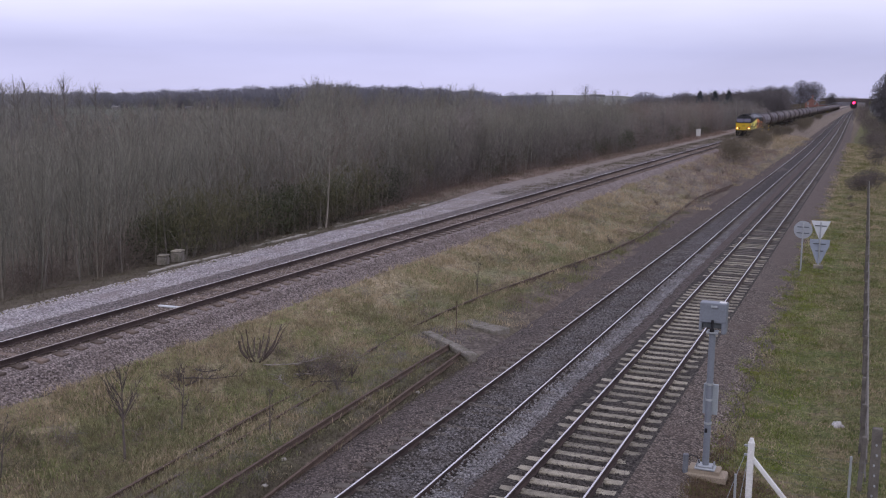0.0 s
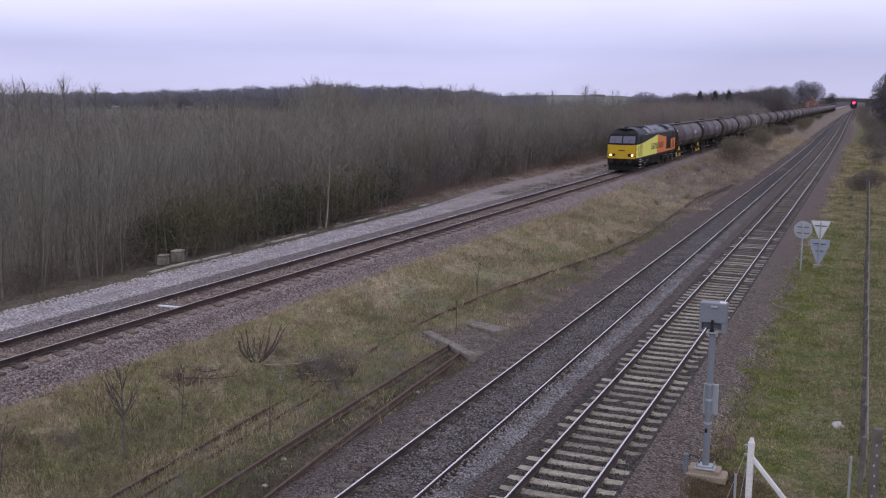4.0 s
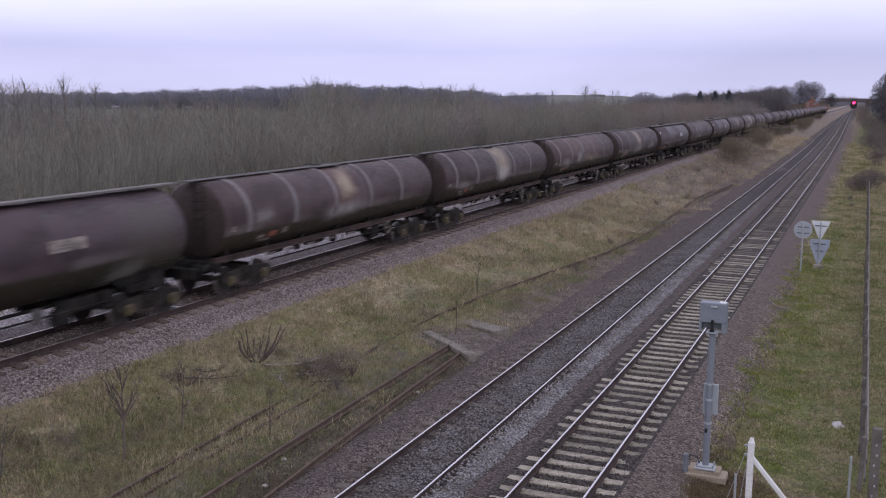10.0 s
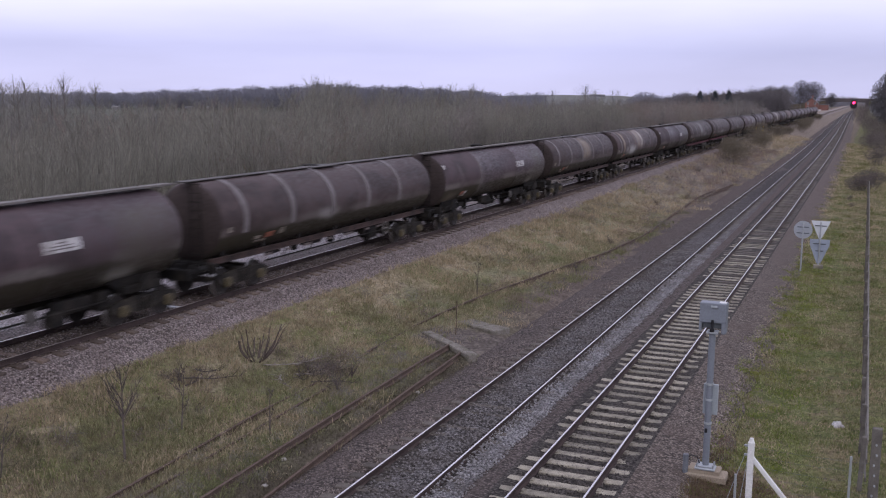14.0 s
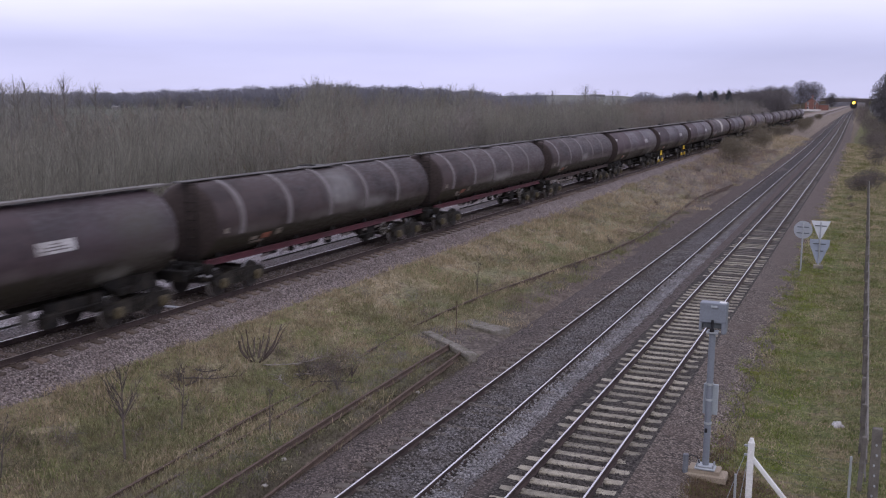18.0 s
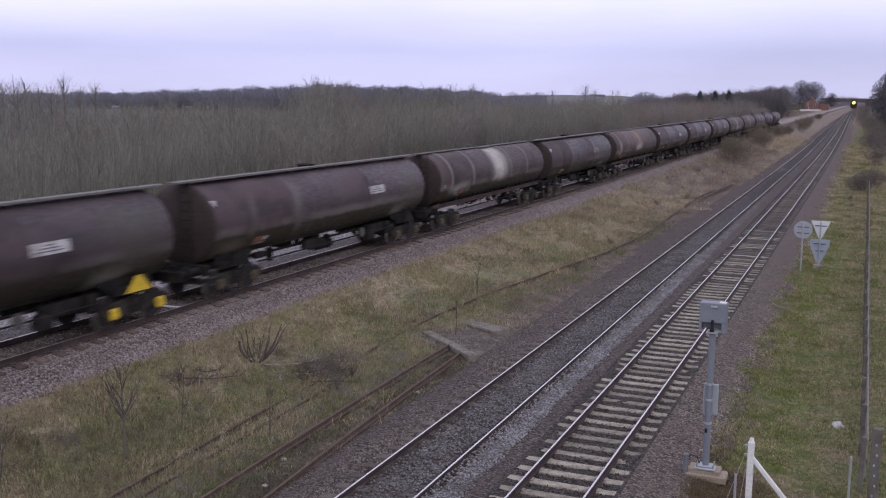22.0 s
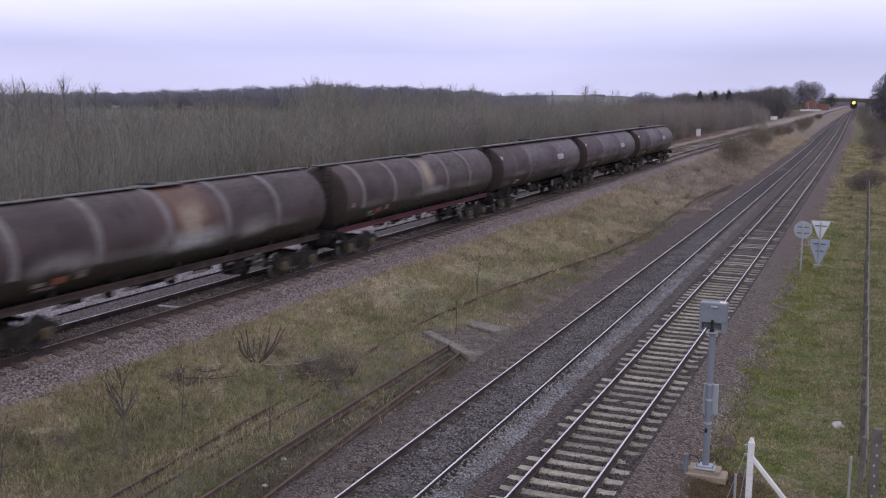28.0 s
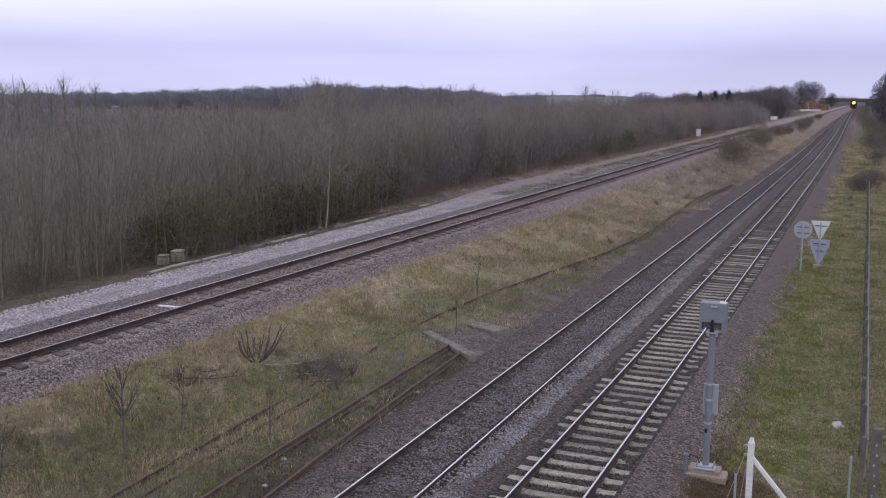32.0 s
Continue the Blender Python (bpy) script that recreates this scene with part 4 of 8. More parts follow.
def plain_wagon(yellow=False):
    """Frameless oil tank wagon with a walkway along its whole top."""
    w = new("tank_wagon")
    R, CZ = 1.36, 2.46
    bm = bmesh.new()
    y0, y1 = 0.72, 17.80
    prof = [(y0, 0.0), (y0 + 0.03, 0.45), (y0 + 0.07, 0.85), (y0 + 0.13, 1.15), (y0 + 0.20, R - 0.05), (y0 + 0.28, R), (5.9, R), (5.92, R + 0.012), (6.0, R + 0.012), (6.02, R), (12.0, R), (12.02, R + 0.008), (12.08, R + 0.008), (12.1, R), (y1 - 0.34, R), (y1 - 0.25, R - 0.05), (y1 - 0.16, 1.15), (y1 - 0.09, 0.85), (y1 - 0.03, 0.45), (y1, 0.0)]
    lathe(bm, prof, 0, CZ, 40)
    bmesh.ops.remove_doubles(bm, verts=bm.verts, dist=0.0005)
    for f in bm.faces:
        c = f.calc_center_median()
        f.material_index = 1 if c.y < y0 + 0.27 or c.y > y1 - 0.27 else 0
    part("barrel", bm, [M["tank_plain"], M["tank_end"]], w, smooth=True)
    # walkway on brackets
    bm = bmesh.new()
    box(bm, (0.25, 9.33, 3.885), (0.48, 18.1, 0.035), 0.01)
    box(bm, (0.48, 9.33, 3.89), (0.03, 18.1, 0.06))
    for q in range(15):
        box(bm, (0.20, 1.1 + q * 1.18, 3.84), (0.36, 0.05, 0.08))
    part("walkway", bm, M["walk_grey"], w, "grey walkway along the top of the tank")
    bm = bmesh.new()
    lathe(bm, [(3.70, 0.34), (3.90, 0.34), (3.92, 0.38), (3.96, 0.38), (3.98, 0.2)], -0.25, 9.3, 16, axis="z")
    part("manhole", bm, M["loco_dirt"], w, smooth=True)
    for y, s in ((2.55, 1), (16.11, -1)):
        bm = bmesh.new()
        for q in (-1, 1):
            plate(bm, [(y - 0.95, 1.05), (y - 0.8, 1.62), (y + 0.9, 1.56), (y + 1.35, 1.30), (y + 0.8, 0.98)] if s > 0 else [(y + 0.95, 1.05), (y + 0.8, 1.62), (y - 0.9, 1.56), (y - 1.35, 1.30), (y - 0.8, 0.98)], q * 0.80 - 0.03, 0.06)
        box(bm, (0, y, 1.02), (2.0, 1.7, 0.24), 0.03)
        part("saddle", bm, M["loco_dirt"], w)
    for q in (-1, 1):
        for y, s in ((2.55, 1), (16.11, -1)):
            bm = bmesh.new()
            t0 = [(y - 0.55, 0.98), (y + 0.55, 0.98), (y + 0.10, 1.45), (y - 0.10, 1.45)]
            plate(bm, t0, q * 1.16 - 0.03, 0.06)
            part("brace", bm, M["yellow_box"] if yellow else M["loco_dirt"], w, "yellow triangular brace" if yellow else "")
    bm = bmesh.new()
    for q in (-1, 1):
        rod(bm, (q * 0.95, 3.9, 0.86), (q * 0.95, 14.6, 0.86), 0.03, n=6)
    rod(bm, (0.45, 3.5, 0.98), (0.45, 15.0, 0.98), 0.05, n=8)
    part("brake_pipe", bm, M["loco_dirt"], w)
    bm = bmesh.new()
    rod(bm, (0.55, 8.6, 0.80), (0.55, 9.7, 0.80), 0.22, n=14)
    part("air_reservoir", bm, M["loco_dirt"], w)
    bm = bmesh.new()
    box(bm, (-0.4, 9.9, 0.82), (0.5, 0.7, 0.36), 0.04)
    part("brake_cylinder", bm, M["loco_dirt"], w)
    for q in (-1, 1):
        for y, d, h, z in ((4.4, 0.7, 0.20, 1.02), (5.1, 0.12, 0.5, 0.95), (7.7, 0.5, 0.34, 0.96), (8.3, 0.9, 0.42, 0.92), (9.3, 0.14, 0.55, 0.90), (13.4, 1.5, 0.40, 0.92), (14.6, 0.5, 0.52, 0.86)):
            bm = bmesh.new()
            box(bm, (q * 0.70, y, z), (0.26, d, h), 0.03)
            part("hanging_gear", bm, M["loco_dirt"], w)
    bm = bmesh.new()
    box(bm, (0.9, 12.6, 0.72), (0.34, 0.55, 0.42), 0.05)
    part("outlet_box", bm, M["loco_dirt"], w)
    bm = bmesh.new()
    lathe(bm, [(1.12, 0.20), (1.17, 0.22), (1.20, 0.20)], 0, 0, 16)
    for v in bm.verts:
        v.co = Vector((1.02 + (v.co.y - 1.12), 11.65 + v.co.x, 0.97 + v.co.z))
    part("handbrake_wheel", bm, M["walk_dark"], w, "grimy handbrake wheel")
    bm = bmesh.new()
    curved_label(bm, 11.90, 13.25, 5, 19, R, CZ)
    curved_label_b = part("data_panel", bm, M["white_label"], w, "dirty white data panel")
    bm = bmesh.new()
    for i in range(3):
        curved_label(bm, 12.0 + i * 0.2, 13.1 - i * 0.18, 8 + 3.4 * i, 9.4 + 3.4 * i, R, CZ, 0.016, 2)
    part("panel_line", bm, M["band"], curved_label_b, "rows of small dark marks")
    for z, a in ((3.15, 30), (2.10, -16)):
        bm = bmesh.new()
        box(bm, (1.10 if a > 0 else 1.14, 1.08, z), (0.05, 0.34, 0.26), 0.01, Matrix.Rotation(radians(-38), 3, "Z"))
        part("end_label", bm, M["white_label"], w, "small white end label")
    bm = bmesh.new()
    curved_label(bm, 3.45, 3.95, -38, -29, R, CZ)
    part("hazard_label", bm, M["orange_label"], w, "faded red hazard label")
    bm = bmesh.new()
    curved_label(bm, 3.45, 4.25, -44, -39.5, R, CZ)
    part("hazard_sheet", bm, M["dull_label"], w, "grimy pale label sheet")
    bm = bmesh.new()
    curved_label(bm, 4.02, 4.30, -37, -30, R, CZ)
    part("hazard_sheet", bm, M["white_label"], w, "small pale label sheet")
    for q in (-1, 1):
        bm = bmesh.new()
        ladder(bm, q * 1.15, 1.05, 0.45, 1.05, 0.42, "y")
        part("step", bm, M["white_label"] if yellow else M["walk_dark"], w)
    bm = bmesh.new()
    ladder(bm, 0.45, 0.62, 1.1, 3.90, 0.40)
    part("end_ladder", bm, M["loco_dirt"], w)
    wagon_under(w, yellow)
    return w


def banded_wagon():
    """Oil tank wagon with five strap bands on a full-length underframe."""
    w = new("tank_wagon")
    R, CZ = 1.33, 2.50
    bm = bmesh.new()
    y0, y1 = 0.76, 18.02
    prof = [(y0, 0.0), (y0 + 0.02, 0.45), (y0 + 0.08, 0.85), (y0 + 0.16, 1.15), (y0 + 0.26, R - 0.05), (y0 + 0.34, R), (6.4, R), (12.5, R), (y1 - 0.24, R), (y1 - 0.17, R - 0.05), (y1 - 0.11, 1.15), (y1 - 0.06, 0.85), (y1 - 0.02, 0.45), (y1, 0.0)]
    lathe(bm, prof, 0, CZ, 40)
    bmesh.ops.remove_doubles(bm, verts=bm.verts, dist=0.0005)
    for f in bm.faces:
        c = f.calc_center_median()
        f.material_index = 1 if c.y < y0 + 0.27 or c.y > y1 - 0.27 else 0
    part("barrel", bm, [M["tank_band"], M["tank_end"]], w, smooth=True)
    for y in (2.35, 5.38, 8.38, 11.40, 14.42):
        bm = bmesh.new()
        lathe(bm, [(y - 0.15, R), (y - 0.145, R + 0.022), (y + 0.145, R + 0.022), (y + 0.15, R)], 0, CZ, 36, radians(-19), radians(199))
        part("band", bm, M["band"], w, smooth=True)
    bm = bmesh.new()
    for ya, yb in ((0.45, 8.3), (8.4, 10.3), (10.4, 18.2)):
        box(bm, (0.05, (ya + yb) / 2, 3.865), (0.40 if yb - ya > 3 else 0.8, yb - ya, 0.03), 0.008)
        for q in range(int((yb - ya) / 1.5) + 1):
            box(bm, (0.05, min(ya + 0.3 + q * 1.5, yb - 0.1), 3.84), (0.38, 0.05, 0.05))
    part("walkway", bm, M["walk_dark"], w)
    bm = bmesh.new()
    lathe(bm, [(3.70, 0.30), (3.84, 0.30), (3.85, 0.36), (3.90, 0.36), (3.92, 0.15)], -0.30, 9.3, 16, axis="z")
    part("manhole", bm, M["loco_dirt"], w, smooth=True)
    for q in (-1, 1):
        bm = bmesh.new()
        box(bm, (q * 0.92, 9.33, 1.23), (0.08, 17.1, 0.18), 0.012)
        box(bm, (q * 0.95, 9.33, 1.315), (0.13, 17.1, 0.025))
        box(bm, (q * 0.95, 9.33, 1.145), (0.11, 17.1, 0.02))
        part("sole_bar", bm, M["sole_dark"], w)
        for y, d in ((4.2, 0.5), (5.6, 0.28), (7.0, 0.7), (8.7, 0.35), (10.2, 0.8), (11.9, 0.3), (13.1, 0.5)):
            bm = bmesh.new()
            box(bm, (q * 0.96, y, 1.04), (0.05, d, 0.09), 0.015)
            part("brake_lever", bm, M["scrap"], w, "pale worn lever under the sole bar")
    for y in (1.6, 4.0, 6.5, 9.3, 12.1, 14.6, 17.0):
        bm = bmesh.new()
        box(bm, (0, y, 1.2), (1.76, 0.14, 0.2))
        for q in (-1, 1):
            plate(bm, [(y - 0.12, 1.3), (y + 0.12, 1.3), (y + 0.07, 1.62), (y - 0.07, 1.62)], q * 0.84 - 0.04, 0.08)
        part("saddle", bm, M["loco_dirt"], w)
    bm = bmesh.new()
    for q in (-1, 1):
        rod(bm, (q * 0.98, 4.0, 0.84), (q * 0.98, 14.4, 0.84), 0.028, n=6)
        for y in (5.2, 7.2, 9.4, 11.5, 13.4):
            rod(bm, (q * 0.98, y, 0.84), (q * 1.05, y, 1.12), 0.02, n=6)
    rod(bm, (0.2, 3.5, 0.95), (0.2, 15.0, 0.95), 0.05, n=8)
    part("brake_rigging", bm, M["loco_dirt"], w)
    for q in (-1, 1):
        for y, d, h in ((4.75, 0.8, 0.16), (6.2, 0.3, 0.24), (7.6, 1.1, 0.12), (9.0, 0.35, 0.30), (10.6, 0.9, 0.16), (11.8, 0.25, 0.32), (12.5, 0.9, 0.34)):
            bm = bmesh.new()
            box(bm, (q * 0.80, y, 1.14 - h / 2), (0.2, d, h), 0.05)
            part("hanging_gear", bm, M["loco_dirt"], w)
    bm = bmesh.new()
    box(bm, (0, 9.33, 1.20), (1.1, 16.6, 0.12), 0.01)
    part("centre_girder", bm, M["loco_dirt"], w)
    for q in (-1, 1):                        # spoked handbrake wheel
        bm = bmesh.new()
        for k in range(16):
            a0, a1 = k * math.tau / 16, (k + 1) * math.tau / 16
            rod(bm, (q * 1.14, 13.35 + 0.27 * math.cos(a0), 0.92 + 0.27 * math.sin(a0)), (q * 1.14, 13.35 + 0.27 * math.cos(a1), 0.92 + 0.27 * math.sin(a1)), 0.028, n=6)
        for k in range(4):
            a0 = k * math.tau / 4
            rod(bm, (q * 1.14, 13.35, 0.92), (q * 1.14, 13.35 + 0.27 * math.cos(a0), 0.92 + 0.27 * math.sin(a0)), 0.02, n=6)
        rod(bm, (q * 1.16, 13.35, 0.92), (q * 0.95, 13.35, 0.92), 0.03, n=8)
        part("handbrake_wheel", bm, M["walk_grey"], w, "grey spoked handbrake wheel")
    bm = bmesh.new()
    box(bm, (0.7, 12.5, 0.82), (0.5, 0.8, 0.44), 0.05)
    part("air_reservoir", bm, M["loco_dirt"], w)
    bm = bmesh.new()
    rod(bm, (-0.5, 9.0, 0.8), (-0.5, 10.2, 0.8), 0.22, n=14)
    part("brake_cylinder", bm, M["loco_dirt"], w)
    bm = bmesh.new()
    curved_label(bm, 3.75, 4.3, -37, -27, R, CZ)
    part("hazard_label", bm, M["orange_label"], w, "faded red hazard label")
    for ya, yb, lo, hi in ((3.05, 3.5, -36, -30), (4.62, 5.0, -35, -24), (3.2, 3.95, -44, -39)):
        bm = bmesh.new()
        curved_label(bm, ya, yb, lo, hi, R, CZ)
        part("hazard_sheet", bm, M["dull_label"], w, "grimy pale label sheet")
    bm = bmesh.new()
    curved_label(bm, 1.32, 1.56, -14, -7, R, CZ, 0.03)
    part("end_label", bm, M["dull_label"], w, "small grimy end label")
    bm = bmesh.new()
    ladder(bm, 0.5, 0.66, 1.1, 3.85, 0.40)
    part("end_ladder", bm, M["loco_dirt"], w)
    wagon_under(w)
    return w


def locomotive():
    """Six-axle diesel: local y runs from the leading face backwards, z from the rail."""
    t = new("diesel_locomotive")
    L = 19.72
    half = [(1.28, 1.08), (1.32, 1.2), (1.32, 2.55), (1.32, 3.28), (1.24, 3.46), (1.02, 3.72), (0.62, 3.90), (0.0, 3.95)]

    def top(y):
        e = min(y, L - y)
        for (ya, za), (yb, zb) in zip([(0, 2.53), (0.42, 3.32), (0.62, 3.50), (1.1, 3.74), (1.9, 3.95)], [(0.42, 3.32), (0.62, 3.50), (1.1, 3.74), (1.9, 3.95), (99, 3.95)]):
            if e <= yb:
                return za + (zb - za) * (e - ya) / (yb - ya)
        return 3.95

    stations = [0.0, 0.06, 0.21, 0.42, 0.62, 1.1, 1.9, 3.0, L / 2, L - 3, L - 1.9, L - 1.1, L - 0.62, L - 0.42, L - 0.21, L - 0.06, L]
    bm = bmesh.new()
    rings = []
    for y in stations:
        e = min(y, L - y)
        wide = 1.0 - 0.012 * max(0.0, 1 - e / 0.3)
        zt = top(y)
        pts = [(x * wide, min(z, zt - 0.02 * (1 if z >= zt else 0) * x)) for x, z in half]
        ring = [bm.verts.new((x, y, z)) for x, z in pts] + [bm.verts.new((-x, y, z)) for x, z in pts[-2::-1]]
        rings.append(ring)
    for a, b in zip(rings, rings[1:]):
        for i in range(len(a) - 1):
            bm.faces.new((a[i], a[i + 1], b[i + 1], b[i]))
        bm.faces.new((a[-1], a[0], b[0], b[-1]))
    bm.faces.new(rings[0]); bm.faces.new(rings[-1])
    bmesh.ops.remove_doubles(bm, verts=bm.verts, dist=0.0005)
    part("body", bm, M["loco_black"], t, "dusty black body shell", smooth=True)
    # painted side panels
    ye = [(0.06, 1.30), (0.06, 2.50), (2.40, 2.54), (9.95, 3.16), (9.68, 1.30)]
    og = [(9.68, 1.30), (9.95, 3.16), (14.5, 2.80), (14.55, 1.52), (17.2, 1.52), (17.2, 2.52), (19.66, 2.54), (19.66, 1.30)]
    for q in (-1, 1):
        x = 1.321 if q > 0 else -1.329
        bm = bmesh.new(); plate(bm, ye, x, 0.008); part("side_panel", bm, M["loco_yellow"], t, "lime yellow side panel")
        bm = bmesh.new(); plate(bm, og, x, 0.008); part("side_panel", bm, M["loco_orange"], t, "orange side panel")
        bm = bmesh.new()
        for k in range(14):
            z = 1.60 + k * 0.085
            box(bm, (q * 1.30, 15.87, z), (0.07, 2.5, 0.028), 0, Matrix.Rotation(radians(q * 25), 3, "Y"))
        part("side_grille", bm, M["loco_black"], t)
        # operator's lettering as plain dark blocks
        xs = 1.33 if q > 0 else -1.338
        y = 6.85
        for count in (5, 4, 7):
            for k in range(count):
                bm = bmesh.new()
                if k % 2:
                    plate(bm, [(y + 0.03, 1.80), (y + 0.19, 1.80), (y + 0.205, 2.38), (y + 0.045, 2.38)], xs, 0.005)
                else:
                    for d in (0.0, 0.185):
                        plate(bm, [(y + d, 1.80), (y + d + 0.085, 1.80), (y + d + 0.10, 2.38), (y + d + 0.015, 2.38)], xs, 0.005)
                    for z in (1.80, 2.295):
                        plate(bm, [(y + 0.085, z), (y + 0.19, z), (y + 0.192, z + 0.085), (y + 0.087, z + 0.085)], xs + 0.001, 0.005)
                part("lettering_block", bm, M["letter_olive"] if y < 10.0 else M["letter_rust"], t)
                y += 0.36
            y += 0.22
        bm = bmesh.new()
        plate(bm, [(1.0 + 0.24 * math.cos(k * math.tau / 18), 2.10 + 0.24 * math.sin(k * math.tau / 18)) for k in range(18)], xs, 0.004)
        part("side_badge", bm, M["soft_mark"], t, "worn round orange badge")
        for zz, w_ in ((1.66, 0.62), (1.50, 0.40)):
            bm = bmesh.new()
            for k in range(int(w_ / 0.1)):
                plate(bm, [(1.0 - w_ / 2 + k * 0.1, zz), (1.065 - w_ / 2 + k * 0.1, zz), (1.065 - w_ / 2 + k * 0.1, zz + 0.08), (1.0 - w_ / 2 + k * 0.1, zz + 0.08)], xs, 0.004)
            part("side_mark", bm, M["letter_olive"], t)
        for yy in (1.9, L - 1.55):
            for d in (-0.33, 0.33):
                mark = M["letter_olive"] if yy < 9 else M["letter_rust"]
                bm = bmesh.new(); box(bm, (q * 1.332, yy + d, 1.92), (0.02, 0.03, 1.1)); part("door_edge", bm, mark, t)
                bm = bmesh.new(); rod(bm, (q * 1.38, yy + d * 1.25, 1.35), (q * 1.38, yy + d * 1.25, 2.5), 0.018, n=6); part("handrail", bm, mark, t)
            bm = bmesh.new()
            box(bm, (q * 1.325, yy + 0.02, 2.95), (0.02, 0.5, 0.52), 0.008)
            part("cab_side_window", bm, M["side_glass"], t, "dark side window")
            for k in range(4):
                bm = bmesh.new()
                box(bm, (q * 1.30, yy, 0.38 + k * 0.25), (0.16, 0.46, 0.035), 0.008)
                part("step", bm, M["white_paint"], t, "white edged cab step")
            for d in (-0.25, 0.25):
                bm = bmesh.new()
                box(bm, (q * 1.27, yy + d, 0.75), (0.05, 0.035, 0.9))
                part("step_bracket", bm, M["loco_dirt"], t)
        bm = bmesh.new()
        box(bm, (q * 1.24, L / 2, 1.13), (0.12, L - 0.5, 0.24), 0.02)
        part("sole_bar", bm, M["loco_dirt"], t)
    # cab ends
    for end in (0, 1):
        Y = (lambda y: y) if end == 0 else (lambda y: L - y)
        s = 1 if end == 0 else -1
        bm = bmesh.new()
        pts = [(-1.28, 1.24), (1.28, 1.24), (1.29, 2.52), (1.0, 2.49), (0.4, 2.47), (-0.4, 2.47), (-1.0, 2.49), (-1.29, 2.52)]
        a = [bm.verts.new((x, Y(-0.004), z)) for x, z in pts]
        b = [bm.verts.new((x, Y(-0.022), z)) for x, z in pts]
        bm.faces.new(a); bm.faces.new(b)
        for i in range(len(pts)):
            bm.faces.new((a[i], a[(i + 1) % len(pts)], b[(i + 1) % len(pts)], b[i]))
        part("front_panel", bm, M["loco_gold"], t, "warning yellow front panel")
        for q in (-1, 1):
            bm = bmesh.new()
            c = [(q * 0.06, 0.04, 2.627), (q * 1.19, 0.04, 2.627), (q * 1.16, 0.37, 3.262), (q * 0.06, 0.37, 3.262)]
            up = Vector((0, -0.66, 0.34)).normalized() * 0.02
            a = [bm.verts.new((x, Y(y), z)) for x, y, z in c]
            b = [bm.verts.new((x, Y(y + up.y), z + up.z)) for x, y, z in c]
            bm.faces.new(a); bm.faces.new(b)
            for i in range(4):
                bm.faces.new((a[i], a[(i + 1) % 4], b[(i + 1) % 4], b[i]))
            part("windscreen", bm, M["screen"], t, "sloping windscreen reflecting the pale sky")
            bm = bmesh.new()
            rod(bm, (q * 0.55, Y(-0.03), 2.58), (q * 0.75, Y(0.15), 3.02), 0.014, n=5)
            part("wiper", bm, M["black_part"], t)
            bm = bmesh.new()
            box(bm, (q * 0.88, Y(-0.035), 1.56), (0.62, 0.05, 0.26), 0.02)
            cl = part("lamp_cluster", bm, M["black_part"], t)
            bm = bmesh.new()
            rod(bm, (q * 0.99, Y(-0.05), 1.56), (q * 0.99, Y(-0.075), 1.56), 0.062, n=16)
            part("headlamp", bm, M["lamp_on"] if end == 0 else M["lens_off"], cl, "lit headlamp" if end == 0 else "")
            # Added disc, wider than the lamp, glows as its bloom at the leading end.
            bm = bmesh.new()
            rod(bm, (q * 0.99, Y(-0.05), 1.56), (q * 0.99, Y(-0.062), 1.56), 0.100, n=18)
            part("lamp_glass", bm, M["lamp_bloom"] if end == 0 else M["lens_off"], cl, "glowing disc imitating headlamp bloom" if end == 0 else "")
            bm = bmesh.new()
            rod(bm, (q * 0.79, Y(-0.05), 1.56), (q * 0.79, Y(-0.07), 1.56), 0.065, n=12)
            part("marker_lamp", bm, M["buffer_face"], cl)
        bm = bmesh.new()
        box(bm, (0, Y(-0.03), 1.98), (0.62, 0.02, 0.10), 0.005)
        part("front_mark", bm, M["letter_dark"], t)
        bm = bmesh.new()
        box(bm, (0, Y(0.18), 0.98), (2.56, 0.42, 0.50), 0.06)
        box(bm, (0, Y(0.05), 0.70), (2.3, 0.12, 0.20), 0.03)
        part("buffer_beam", bm, M["plough"], t)
        bm = bmesh.new()
        pts = [(-1.20, 0.62), (1.20, 0.62), (1.10, 0.20), (-1.10, 0.20)]
        a = [bm.verts.new((x, Y(-0.18 if z < 0.5 else 0.02), z)) for x, z in pts]
        b = [bm.verts.new((x, Y(-0.14 if z < 0.5 else 0.06), z)) for x, z in pts]
        bm.faces.new(a); bm.faces.new(b)
        for i in range(4):
            bm.faces.new((a[i], a[(i + 1) % 4], b[(i + 1) % 4], b[i]))
        part("snow_plough", bm, M["plough"], t)
        buffers(t, Y(0.02), -s)
    # roof panels, exhaust and fans
    for ya, yb, m, lab in ((1.35, 4.4, "roof_dark", "dark blue-grey cab roof panel"), (5.2, 6.6, "roof_pale", "pale weathered roof panel"), (6.64, 6.82, "loco_black", ""), (6.86, 8.9, "loco_roof", ""), (8.93, 11.6, "loco_roof", ""), (11.63, 14.3, "loco_roof", ""),
                           (14.34, 16.44, "loco_roof", ""), (16.48, 17.9, "loco_roof", ""), (17.94, 19.0, "loco_roof", "")):
        bm = bmesh.new()
        k = 0.05 if yb - ya < 0.3 else 0.0
        prof = [(1.285, 3.40), (1.24, 3.485 + k), (1.02, 3.745 + k), (0.62, 3.93 + k), (0.0, 3.985 + k)]
        prof = prof + [(-x, z) for x, z in prof[-2::-1]]
        a = [bm.verts.new((x, ya, z)) for x, z in prof]; b = [bm.verts.new((x, yb, z)) for x, z in prof]
